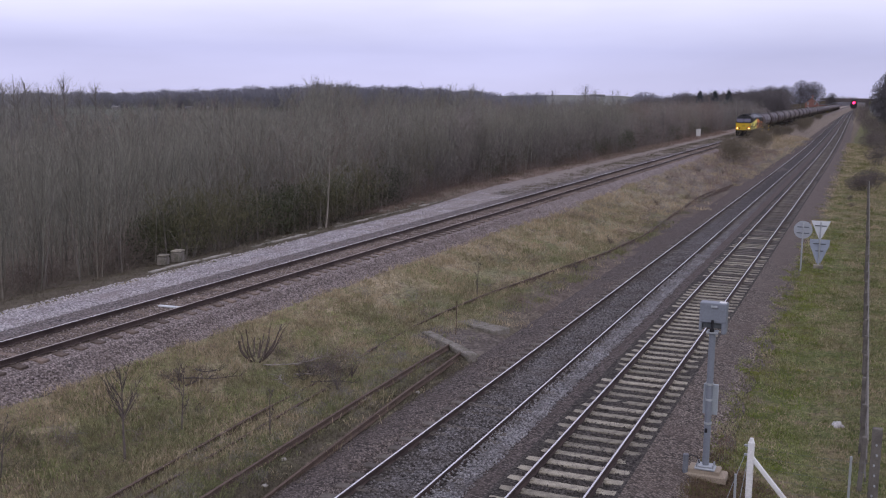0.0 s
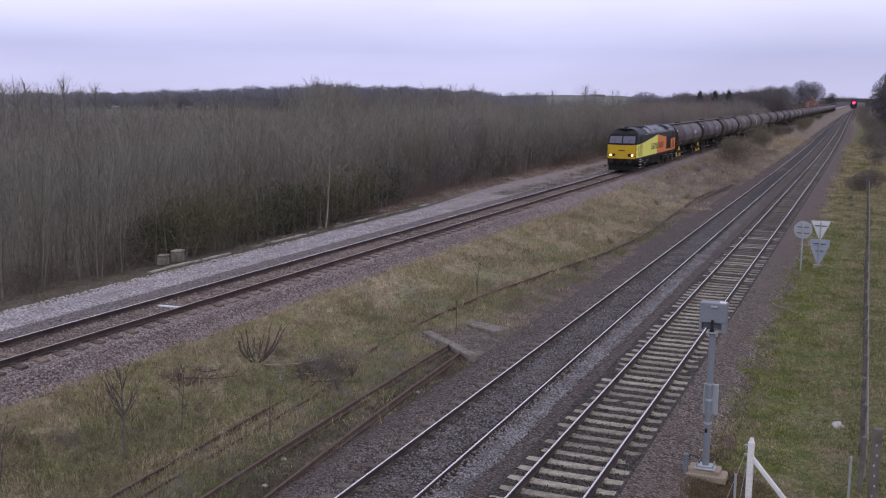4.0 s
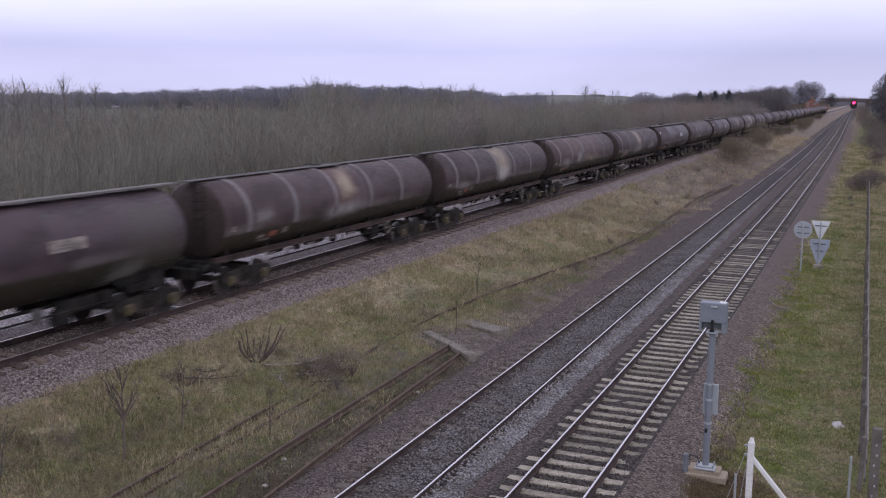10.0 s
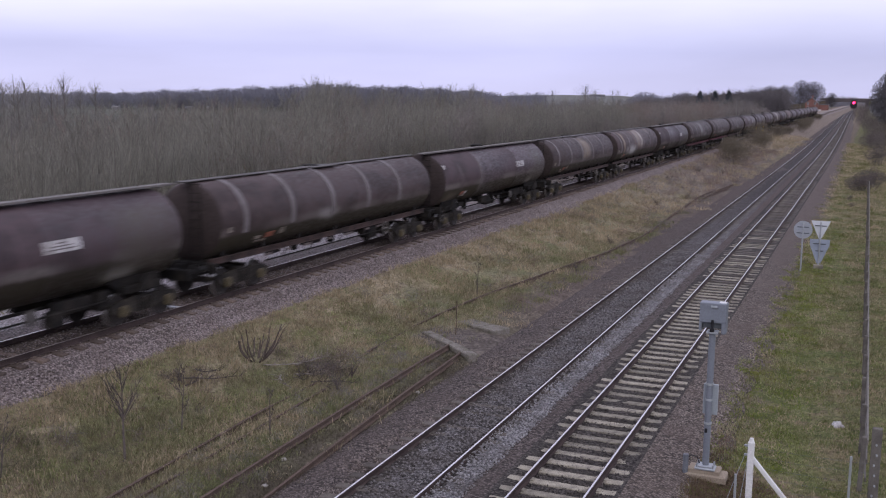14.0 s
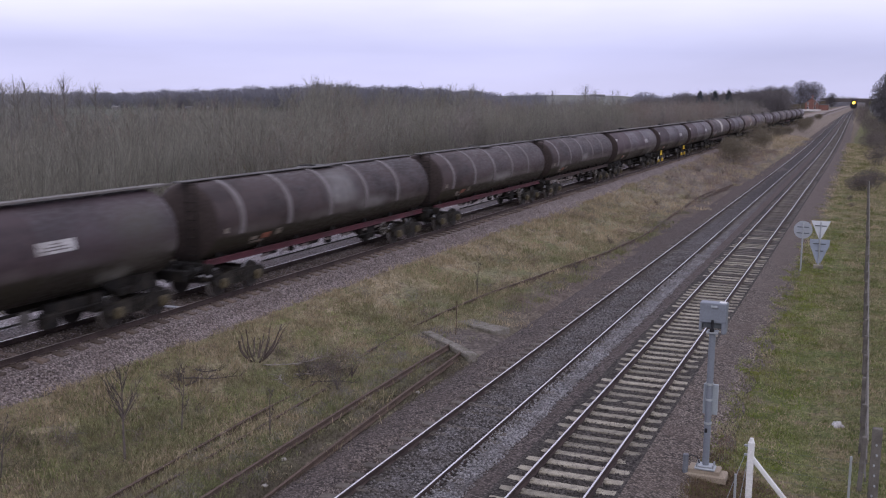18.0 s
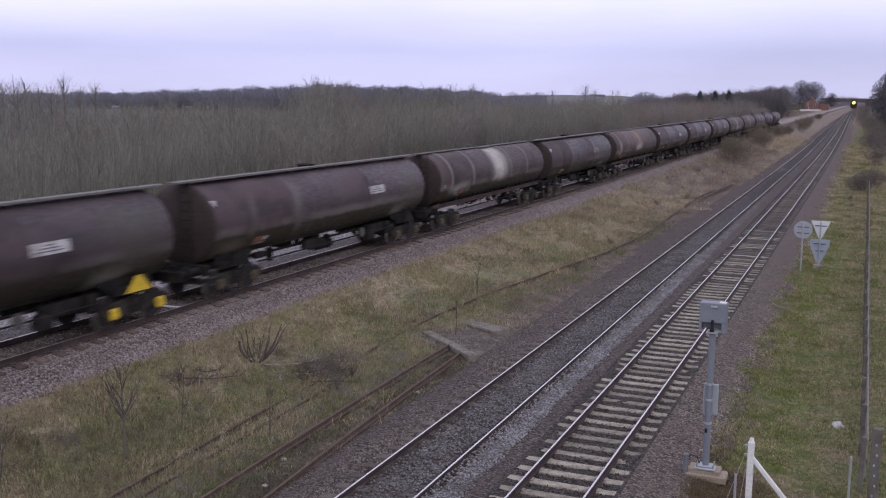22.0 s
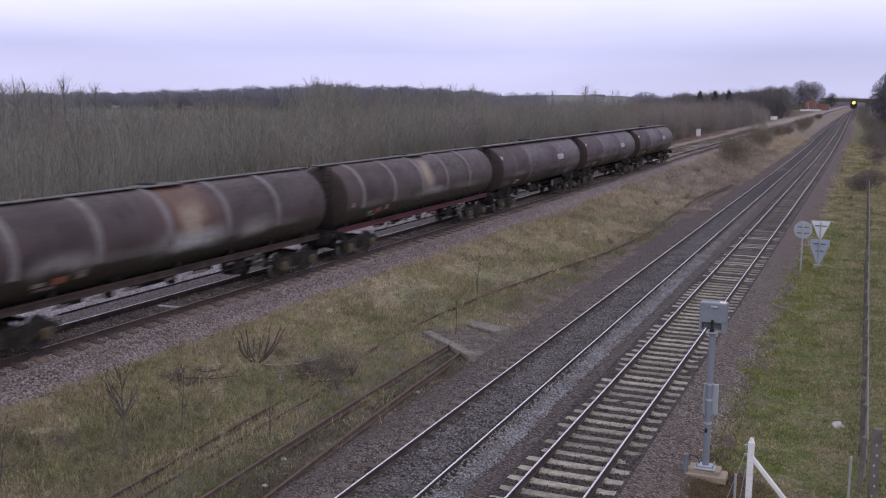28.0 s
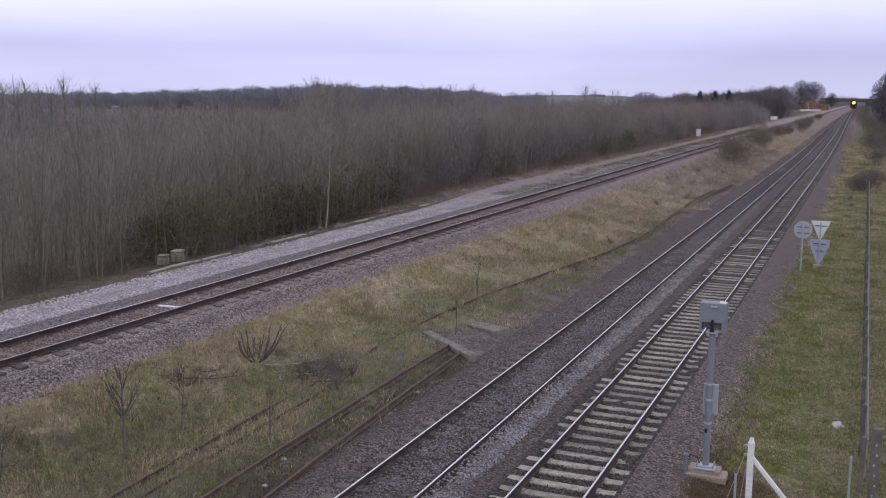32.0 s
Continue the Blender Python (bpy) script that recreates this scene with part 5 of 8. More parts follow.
        a2 = [bm.verts.new((x * 0.98, ya, z - 0.05)) for x, z in prof]; b2 = [bm.verts.new((x * 0.98, yb, z - 0.05)) for x, z in prof]
        for i in range(len(prof) - 1):
            bm.faces.new((a[i], a[i + 1], b[i + 1], b[i]))
            bm.faces.new((a[i], a2[i], a2[i + 1], a[i + 1])); bm.faces.new((b[i], b2[i], b2[i + 1], b[i + 1]))
        part("roof_panel", bm, M[m], t, lab, smooth=True)
    for y in (5.85, 7.5, 8.2, 9.8, 10.7, 12.5, 13.4, 17.2, 18.45):
        bm = bmesh.new()
        c = [(1.27, 3.42), (1.225, 3.52), (1.01, 3.765), (0.61, 3.95), (0.0, 4.0)]
        c = c + [(-x, z) for x, z in c[-2::-1]]
        for (xa, za), (xb, zb) in zip(c, c[1:]):
            rod(bm, (xa, y, za), (xb, y, zb), 0.013, n=5)
        part("roof_rib", bm, M["loco_roof"], t)
    for q in (-1, 1):
        bm = bmesh.new(); box(bm, (q * 1.315, 11.2, 3.33), (0.05, 15.6, 0.045), 0.01); part("cantrail", bm, M["loco_roof"], t, "pale grey cantrail strip")
        for y, ln in ((9.3, 0.45), (17.75, 0.4)):
            bm = bmesh.new(); box(bm, (q * 1.12, y, 3.66), (0.03, ln, 0.20), 0.01, Matrix.Rotation(radians(-q * 40), 3, "Y")); part("roof_hatch", bm, M["roof_dark"], t)
        for y in (14.3, 14.55, 14.8):
            bm = bmesh.new(); box(bm, (q * 0.85, y - 0.75, 3.875), (0.42, 0.10, 0.03), 0.01, Matrix.Rotation(radians(q * 24), 3, "Y")); part("vent_slot", bm, M["loco_black"], t)
    for ya, yb in ((14.2, 15.25), (15.36, 16.42)):
        for q in (-1, 1):
            bm = bmesh.new()
            c = [(q * 1.255, 3.49), (q * 1.03, 3.765), (q * 0.62, 3.952), (q * 0.10, 4.0)]
            a = [bm.verts.new((x, ya, z)) for x, z in c]; b = [bm.verts.new((x, yb, z)) for x, z in c]
            for i in range(3):
                bm.faces.new((a[i], a[i + 1], b[i + 1], b[i]))
            bmesh.ops.solidify(bm, geom=bm.faces[:], thickness=0.012)
            part("radiator_louvre", bm, M["loco_black"], t, "black radiator louvre on the roof slope")
    bm = bmesh.new()
    box(bm, (0, 4.75, 3.96), (1.7, 0.75, 0.10), 0.03)
    part("roof_hatch", bm, M["loco_black"], t)
    bm = bmesh.new()
    box(bm, (0.55, 7.25, 3.97), (0.5, 0.6, 0.06), 0.02, Matrix.Rotation(radians(20), 3, "Y"))
    part("exhaust_cover", bm, M["loco_black"], t)
    bm = bmesh.new()
    box(bm, (0, 1.25, 3.80), (0.6, 0.35, 0.09), 0.03, Matrix.Rotation(radians(-12), 3, "X"))
    rod(bm, (-0.2, 0.85, 3.84), (-0.2, 1.2, 3.88), 0.05, 0.035, 8)
    part("horn", bm, M["loco_black"], t)
    # running gear
    bogie(t, 3.95, 2.06, 0.535, 3, 1.06, heavy=True)
    bogie(t, L - 3.95, 2.06, 0.535, 3, 1.06, heavy=True)
    for q in (-1, 1):
        for y0 in (3.95, L - 3.95):
            # Light rods added along the bogies where their pipes would glint.
            for d, z, ln in ((-1.05, 0.96, 1.1), (0.15, 0.70, 0.8), (1.3, 0.92, 0.9)):
                bm = bmesh.new()
                rod(bm, (q * 1.30, y0 + d - ln / 2, z), (q * 1.30, y0 + d + ln / 2, z - 0.05), 0.028, n=6)
                rod(bm, (q * 1.30, y0 + d + ln / 2, z - 0.05), (q * 1.20, y0 + d + ln / 2 + 0.1, z - 0.30), 0.022, n=6)
                part("sand_pipe", bm, M["pipe_grey"], t)
    bm = bmesh.new()
    box(bm, (0, L / 2, 0.72), (2.3, 4.6, 0.74), 0.10)
    part("fuel_tank", bm, M["loco_dirt"], t)
    for q in (-1, 1):
        for y in (L / 2 - 2.6, L / 2 + 2.55):
            bm = bmesh.new()
            box(bm, (q * 0.95, y, 0.82), (0.36, 0.42, 0.44), 0.04)
            part("equipment_box", bm, M["loco_dirt"], t)
    return t


# type and marks of each wagon behind the locomotive
WAGONS = "Y A A B B B B A B A B B A B B B A Y A B A B A A A B B A A A".split()
STAINS = {4: [(9.4, 2.6, RUSTY, 2.3, 4.0), (9.6, 1.3, CREAM, 2.7, 3.6), (9.2, 3.0, CHALK, 1.95, 2.4), (3.2, 1.2, CHALK, 2.3, 2.6)],
          5: [(9.5, 2.5, CREAM, 2.5, 3.8), (9.6, 2.3, (0.42, 0.40, 0.37), 2.0, 2.7), (3.4, 2.4, CHALK, 1.9, 2.2)],
          6: [(8.5, 14.0, RUSTY, 2.5, 4.0), (10.5, 5.5, CREAM, 2.1, 2.4), (7.4, 1.4, CHALK, 2.1, 2.7), (4.0, 2.4, CHALK, 1.9, 2.4)],
          7: [(9.2, 2.8, RUSTY, 2.6, 4.0), (9.3, 1.5, CREAM, 2.5, 3.7), (9.0, 3.6, CHALK, 1.9, 2.4), (14.6, 2.6, CHALK, 2.0, 2.4), (4.0, 2.2, CHALK, 1.8, 2.1)],
          9: [(8.0, 2.0, CHALK, 2.0, 2.3)], 11: [(9.6, 2.2, CREAM, 2.3, 3.6)],
          12: [(9.3, 4.5, RUSTY, 2.2, 4.0), (9.3, 2.6, (0.22, 0.185, 0.155), 2.4, 3.9), (10.6, 0.9, (0.33, 0.30, 0.27), 2.3, 3.8), (6.4, 4.2, (0.44, 0.43, 0.42), 1.9, 2.5), (3.5, 0.7, CREAM, 2.0, 3.7), (14.6, 1.2, CREAM, 3.5, 3.8)],
          14: [(9.5, 2.5, (0.25, 0.235, 0.225), 2.3, 3.6), (12.0, 3.0, CHALK, 2.1, 2.4)], 15: [(9.6, 4.0, CHALK, 2.0, 2.35)], 16: [(9.4, 1.8, CHALK, 2.2, 2.6), (3.6, 1.6, CHALK, 1.9, 2.2)],
          20: [(9.6, 2.6, (0.46, 0.43, 0.38), 2.1, 3.9), (3.6, 3.0, CHALK, 1.8, 2.2)], 22: [(8.5, 14.0, RUSTY, 2.4, 4.0), (10.1, 1.4, (0.24, 0.135, 0.075), 2.6, 3.8), (10.1, 2.9, (0.38, 0.35, 0.31), 2.05, 2.6), (2.6, 1.2, CREAM, 1.9, 3.0)],
          26: [(9.5, 3.2, (0.150, 0.082, 0.055), 2.4, 4.0), (9.7, 1.2, CREAM, 2.3, 3.3), (9.6, 3.8, (0.38, 0.37, 0.36), 1.9, 2.5), (13.0, 2.2, CHALK, 2.0, 2.4), (4.0, 2.4, CHALK, 2.0, 2.4)], 27: [(9.2, 1.3, CREAM, 2.4, 3.6), (9.6, 3.2, CHALK, 2.0, 2.35)]}
TRAIN = []


def make_train():
    loco = locomotive()
    tagged(loco, "yellow, orange and black diesel locomotive hauling the train", "locomotive")
    TRAIN.append((loco, 42.9))
    proto = {"A": plain_wagon(), "Y": plain_wagon(True), "B": banded_wagon()}
    used = set()
    text = {"A": "dark brown oil tank wagon with a white data panel", "Y": "dark brown oil tank wagon with yellow axleboxes", "B": "rusty brown oil tank wagon with grey strap bands"}
    for k, kind in enumerate(WAGONS, 1):
        w = proto[kind] if kind not in used else copy_thing(proto[kind], Matrix())
        used.add(kind)
        lab = text[kind]
        if k in STAINS:
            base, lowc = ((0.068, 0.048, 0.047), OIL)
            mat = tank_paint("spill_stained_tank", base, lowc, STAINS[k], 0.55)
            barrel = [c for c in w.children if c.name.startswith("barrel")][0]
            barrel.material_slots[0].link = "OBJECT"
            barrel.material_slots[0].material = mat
            lab = "banded brown tank wagon streaked with pale spills"
        tagged(w, lab, "tank wagon", "train of tank wagons")
        if k in (3, 21):
            for c in w.children:
                if c.name.startswith("data_panel"):
                    c.material_slots[0].link = "OBJECT"; c.material_slots[0].material = M["dull_label"]
                    tagged(c, "grimy data panel")
        if k in (14, 15, 27):
            for c in w.children:
                if c.name.startswith("sole_bar"):
                    c.material_slots[0].link = "OBJECT"; c.material_slots[0].material = M["maroon"]
                    tagged(c, "faded maroon sole bar")
        if k in (14, 17, 24, 27):
            for c in w.children:
                if c.name.startswith("bogie") and c.location.y > 10:
                    for a in c.children:
                        if a.name.startswith("axlebox"):
                            a.material_slots[0].link = "OBJECT"; a.material_slots[0].material = M["dull_yellow"]
                            tagged(a, "dull yellow axlebox cover")
        TRAIN.append((w, 63.54 + PITCH_W * (k - 1)))


make_train()


# ---- woods ----
def tree_arrays(seed, h, limbs, twigs, lean=0.04, spread=0.33, trunk_r=0.05, first=0.25, sides=4, up=0.55, sub=True):
    """A bare tree: (trunk verts, faces), (crown verts, faces). Tapered trunk, rising limbs, fine twigs."""
    rnd = random.Random(seed)
    tv, tf, cv, cf = [], [], [], []

    def limb(pts, r0, r1, n, v, f):
        o = len(v)
        for i, p in enumerate(pts):
            r = r0 + (r1 - r0) * i / (len(pts) - 1)
            for k in range(n):
                a = k * math.tau / n
                v.append((p[0] + r * math.cos(a), p[1] + r * math.sin(a), p[2]))
        for i in range(len(pts) - 1):
            for k in range(n):
                q = (k + 1) % n
                f.append((o + i * n + k, o + i * n + q, o + (i + 1) * n + q, o + (i + 1) * n + k))

    def twig(p, d, length, w):
        o = len(cv)
        side = Vector(d).cross(Vector((rnd.uniform(-1, 1), rnd.uniform(-1, 1), 0.3))).normalized() * w
        p = Vector(p)
        m = p + Vector(d) * length * 0.55 + Vector((0, 0, 0.05 * length))
        e = p + Vector(d) * length + Vector((0, 0, 0.18 * length))
        cv.extend([tuple(p - side), tuple(p + side), tuple(m + side * 0.6), tuple(m - side * 0.6), tuple(e)])
        cf.append((o, o + 1, o + 2, o + 3)); cf.append((o + 3, o + 2, o + 4))

    pts, x, y = [], 0.0, 0.0
    dx, dy = rnd.uniform(-lean, lean), rnd.uniform(-lean, lean)
    segs = 6
    for i in range(segs + 1):
        pts.append((x, y, h * i / segs))
        x += (dx + rnd.uniform(-0.05, 0.05)) * h / segs
        y += (dy + rnd.uniform(-0.05, 0.05)) * h / segs
    limb(pts, trunk_r, trunk_r * 0.15, sides, tv, tf)
    for _ in range(limbs):
        u = first + (0.97 - first) * rnd.random() ** 0.8
        i = min(segs - 1, int(u * segs)); t = u * segs - i
        p = Vector(pts[i]).lerp(Vector(pts[i + 1]), t)
        a = rnd.uniform(0, math.tau)
        ln = h * spread * (1.15 - 0.75 * u) * rnd.uniform(0.6, 1.2)
        d = Vector((math.cos(a), math.sin(a), up + rnd.uniform(0, 0.7))).normalized()
        q = [tuple(p)]
        cur = p.copy()
        for s in range(3):
            d = (d + Vector((rnd.uniform(-0.2, 0.2), rnd.uniform(-0.2, 0.2), rnd.uniform(0.0, 0.25)))).normalized()
            cur = cur + d * ln / 3
            q.append(tuple(cur))
        limb(q, trunk_r * 0.42 * (1.1 - u * 0.6), 0.006, 3, cv, cf)
        for _k in range(twigs):
            w = rnd.uniform(0.25, 1.0)
            j = min(2, int(w * 3))
            b = Vector(q[j]).lerp(Vector(q[j + 1]), w * 3 - j)
            td = (d + Vector((rnd.uniform(-0.9, 0.9), rnd.uniform(-0.9, 0.9), rnd.uniform(-0.1, 0.6)))).normalized()
            twig(b, td, ln * rnd.uniform(0.25, 0.55), 0.008)
    return (tv, tf), (cv, cf)


def plant_tree(kind, label, arrays, m, bark, group="", category="tree", twigmat="twig"):
    base = new(kind)
    base.matrix_basis = m
    tagged(base, label, category, group)
    (tv, tf), (cv, cf) = arrays
    for nm, v, f, mat in (("trunk", tv, tf, bark), ("crown", cv, cf, twigmat)):
        ob = new(nm, mesh_of(nm, v, f, M[mat]))
        ob.parent = base
    return base


def mass(name, templates, spots, material, label, category, kind="stuff"):
    """Many copies of a few shapes, joined into one mesh. Spots: (x, y, z, scale, turn, which)."""
    vs, fs, o = [], [], 0
    arr = [(np.array(v, float), [np.array([f for f in F if len(f) == k], int) for k in (3, 4)]) for v, F in templates]
    tri, quad = [], []
    for x, y, z, s, a, w in spots:
        v, (t3, t4) = arr[w]
        c, q = math.cos(a), math.sin(a)
        sx, sz = s if isinstance(s, tuple) else (s, s)
        vs.append(np.stack([x + sx * (c * v[:, 0] - q * v[:, 1]), y + sx * (q * v[:, 0] + c * v[:, 1]), z + sz * v[:, 2]], 1))
        if len(t3):
            tri.append(t3 + o)
        if len(t4):
            quad.append(t4 + o)
        o += len(v)
    V = np.concatenate(vs)
    T = np.concatenate(tri) if tri else np.zeros((0, 3), int)
    Q = np.concatenate(quad) if quad else np.zeros((0, 4), int)
    me = bpy.data.meshes.new(name)
    me.vertices.add(len(V)); me.vertices.foreach_set("co", V.astype(np.float32).ravel())
    loops = np.concatenate([T.ravel(), Q.ravel()]).astype(np.int32)
    me.loops.add(len(loops)); me.loops.foreach_set("vertex_index", loops)
    starts = np.concatenate([np.arange(len(T)) * 3, len(T) * 3 + np.arange(len(Q)) * 4]).astype(np.int32)
    me.polygons.add(len(starts)); me.polygons.foreach_set("loop_start", starts)
    me.materials.append(material)
    me.update(calc_edges=True)
    me.validate()
    ob = new(name, me)
    return tagged(ob, label, category, kind=kind)


def joined(arrays):
    (tv, tf), (cv, cf) = arrays
    return tv + cv, tf + [tuple(i + len(tv) for i in f) for f in cf]


def leaf_clump(seed, n, size, leaf, flat=1.0, slim=0.55, rise=1.0):
    """A loose clump of small leaves or twig ends, for bushes and far crowns."""
    rnd = random.Random(seed)
    v, f = [], []
    for _ in range(n):
        d = Vector((rnd.gauss(0, 1), rnd.gauss(0, 1), rnd.gauss(0, 1))).normalized() * (size * rnd.random() ** 0.45)
        d.z *= flat
        a = Vector((rnd.gauss(0, 1), rnd.gauss(0, 1), rise * rnd.gauss(0, 1))).normalized() * leaf * rnd.uniform(0.5, 1.3)
        b = a.cross(Vector((rnd.gauss(0, 1), rnd.gauss(0, 1), rnd.gauss(0, 1)))).normalized() * leaf * slim
        o = len(v)
        v += [tuple(d - a), tuple(d + b), tuple(d + a), tuple(d - b)]
        f.append((o, o + 1, o + 2, o + 3))
    return v, f


M["scrub_dark"] = shade("dark_cut_twigs", (0.175, 0.142, 0.128), 0.95, 0.0, 0.2, 0.5, 12, island=0.25, thin=0.3)
M["hue_red"] = shade("reddish_twigs", (0.245, 0.178, 0.152), 0.95, 0.0, 0.2, 0.5, 12, island=0.28, thin=0.45)
M["hue_grey"] = shade("pale_grey_twigs", (0.270, 0.245, 0.226), 0.95, 0.0, 0.2, 0.5, 12, island=0.28, thin=0.45)
M["hue_olive"] = shade("olive_twigs", (0.190, 0.176, 0.120), 0.95, 0.0, 0.2, 0.5, 12, island=0.28, thin=0.45)
rw = random.Random(11)
SAPLINGS = [tree_arrays(100 + i, 6.4 + 0.3 * (i % 4), 17, 8, lean=0.13, spread=0.30, trunk_r=0.034 + 0.007 * (i % 3), first=0.14, up=1.05) for i in range(8)]
THIN = [joined(tree_arrays(140 + i, 6.3, 10, 6, lean=0.10, spread=0.30, trunk_r=0.04, first=0.25, sides=3, up=0.9)) for i in range(6)]


def wood_top(x, y):
    """How tall the young wood stands at a place."""
    b = math.degrees(math.atan2(-x, max(1.0, y)))           # bearing left of the line
    h = 5.6 + 0.8 * noise.noise((x * 0.05, y * 0.04, 1.0)) + 0.45 * smooth_step(31, 34, b)
    h += 1.1 * math.exp(-((b - 29.8) / 1.3) ** 2) * smooth_step(-36, -50, x)
    h += (1.3 + 0.9 * noise.noise((x * 0.10, y * 0.09, 6.0))) * smooth_step(20, 15, b)
    h += 2.4 * smooth_step(33, 29.5, b) * smooth_step(-33, -48, x) * smooth_step(17, 21, b)
    h += 1.05 * smooth_step(43, 38.5, b) * smooth_step(29, 32, b) * smooth_step(-35, -46, x)
    return h


def make_woods():
    # young trees along the edge of the wood, each a thing
    protos = []
    for i, a in enumerate(SAPLINGS):
        t = plant_tree("young_tree", "bare slender young tree at the edge of the wood", a, pose(0, 0, 0), "bark_pale" if i % 3 == 0 else "bark", "young trees along the goods line")
        protos.append(t)
    used = set()
    for k in range(150):
        y = 19 + 110 * (k / 150) ** 1.35 + rw.uniform(-0.6, 0.6)
        x = -27.6 - abs(rw.gauss(0, 1.6)) - 1.3 * smooth_step(36, 30, y) - 1.3 * smooth_step(55, 75, y)
        i = rw.randrange(8)
        s = wood_top(x, y) / 7.0 * rw.uniform(0.75, 1.1)
        m = pose(x, y, ground_z(x, y) - 0.05, 0, 0, rw.uniform(0, 360))
        if i in used:
            ob = copy_thing(protos[i], m)
        else:
            used.add(i); ob = protos[i]; ob.matrix_basis = m
        ob.scale = (s, s, s)
    # the thicket behind them
    near, far = [], []
    for k in range(1700):
        y = 17 + 110 * rw.random() ** 1.1
        x = -29.0 - 34 * rw.random() ** 1.4 - 0.8 * smooth_step(36, 30, y)
        s = wood_top(x, y) / 6.8 * rw.uniform(0.75, 1.08)
        near.append((x, y, ground_z(x, y) - 0.05, s, rw.uniform(0, 6.28), rw.randrange(8)))
    mass("thicket", [joined(a) for a in SAPLINGS], near, M["twig"], "dense grey-brown thicket of bare young trees", "woodland")
    for k in range(3600):
        y = 40 + 330 * rw.random() ** 1.05
        x = -28.5 - 85 * rw.random() ** 1.2 - (0 if y > 120 else 26)
        s = wood_top(x, y) / 6.5 * rw.uniform(0.75, 1.1)
        if y > 310 and x > -34:
            continue
        far.append((x, y, ground_z(x, y) - 0.05, (s * 1.5, s), rw.uniform(0, 6.28), rw.randrange(6)))
    patch = {"twig_mid": [], "twig_red": [], "twig_dim": []}
    for q in far:
        v = noise.noise((q[0] * 0.045, q[1] * 0.030, 3.0)) + rw.uniform(-0.12, 0.12)
        patch["twig_red" if v > 0.17 else "twig_dim" if v < -0.15 else "twig_mid"].append(q)
    for hue, lab in (("twig_mid", "grey-brown bare wood reaching into the distance"), ("twig_red", "warm brown bare wood reaching into the distance"), ("twig_dim", "dim grey bare wood reaching into the distance")):
        mass("thicket", THIN, patch[hue], M[hue], lab, "woodland")
    # a haze of fine twigs through the crowns, and darker growth at the foot
    haze = [leaf_clump(300 + i, 230, 1.5, 0.30, 1.0, 0.014, 2.4) for i in range(5)]
    spots = []
    for k in range(1150):
        y = 19 + 190 * rw.random() ** 1.3
        x = -28.6 - 22 * rw.random() ** 1.5 - 1.0 * smooth_step(36, 30, y)
        top = wood_top(x, y)
        spots.append((x, y, ground_z(x, y) + top * rw.uniform(0.25, 0.86), rw.uniform(0.7, 1.2), rw.uniform(0, 6.28), rw.randrange(5)))
    mass("thicket", haze, spots, M["twig"], "fine grey-brown twigs filling the thicket", "woodland")
    tangle = [leaf_clump(320 + i, 380, 0.95, 0.12, 0.9, 0.07, 1.4) for i in range(4)]
    spots = []
    for k in range(520):
        y = 20 + 190 * rw.random() ** 1.25
        x = -28.1 - 4.5 * rw.random() - 1.2 * smooth_step(36, 30, y) - 1.0 * smooth_step(55, 75, y)
        s = rw.uniform(0.7, 1.7) * (1.0 if y > 33 else 0.7)
        spots.append((x, y, ground_z(x, y) + rw.uniform(0.3, 0.8) * s, s, rw.uniform(0, 6.28), rw.randrange(4)))
    mass("undergrowth", tangle, spots, M["scrub"], "dark brown brambles under the trees", "undergrowth")
    spots = []
    for k in range(950):
        y = 62 + 300 * rw.random()
        x = -29.3 - 6.0 * rw.random() ** 1.3 - 0.010 * max(0, y - 150)
        s = rw.uniform(1.2, 2.2)
        spots.append((x, y, ground_z(x, y) + rw.uniform(0.4, 4.8) * (0.7 + 0.6 * noise.noise((y * 0.06, 2.0, 5.0)) + 0.15), s, rw.uniform(0, 6.28), rw.randrange(4)))
    mass("undergrowth", tangle, spots, M["bush_dark"], "dark thorny scrub along the edge of the wood", "undergrowth")
    # crowns of differing hue along the far edge of the wood
    crown = [leaf_clump(360 + i, 430, 1.5, 0.20, 1.15, 0.035, 2.0) for i in range(4)]
    for hue, lab in (("hue_red", "reddish brown bare crowns along the wood"), ("hue_grey", "pale grey bare crowns along the wood"), ("hue_olive", "dull olive crowns along the wood")):
        spots = []
        for k in range(70):
            y = 44 + 290 * rw.random() ** 1.15
            x = -28.8 - 5.0 * rw.random() - 0.8 * smooth_step(55, 75, y) - 0.010 * max(0, y - 150)
            for j in range(3):
                s = rw.uniform(0.9, 1.5) * (1 + 0.0015 * y)
                spots.append((x + rw.uniform(-0.6, 0.6), y + rw.uniform(-1.2, 1.2), ground_z(x, y) + (1.4 + 1.6 * j) * rw.uniform(0.8, 1.1), s, rw.uniform(0, 6.28), rw.randrange(4)))
        mass("thicket", crown, spots, M[hue], lab, "woodland")
    # dead red-brown growth along the foot of the wood
    for hue, cnt, lab in (("hue_red", 210, "red-brown dead growth at the foot of the wood"), ("hue_grey", 90, "grey dead stems at the foot of the wood")):
        spots = []
        for k in range(cnt):
            y = 58 + 190 * rw.random() ** 1.2
            x = -27.9 - 1.8 * rw.random() - 0.008 * max(0, y - 120)
            k_ = rw.uniform(0.35, 0.75)
            spots.append((x, y, ground_z(x, y) + 0.4 * k_, (k_ * 1.2, k_ * 0.8), rw.uniform(0, 6.28), rw.randrange(4)))
        mass("undergrowth", crown, spots, M[hue], lab, "undergrowth")
    leafy = [leaf_clump(340 + i, 420, 0.9, 0.055, 0.9, 0.4) for i in range(4)]
    spots = []
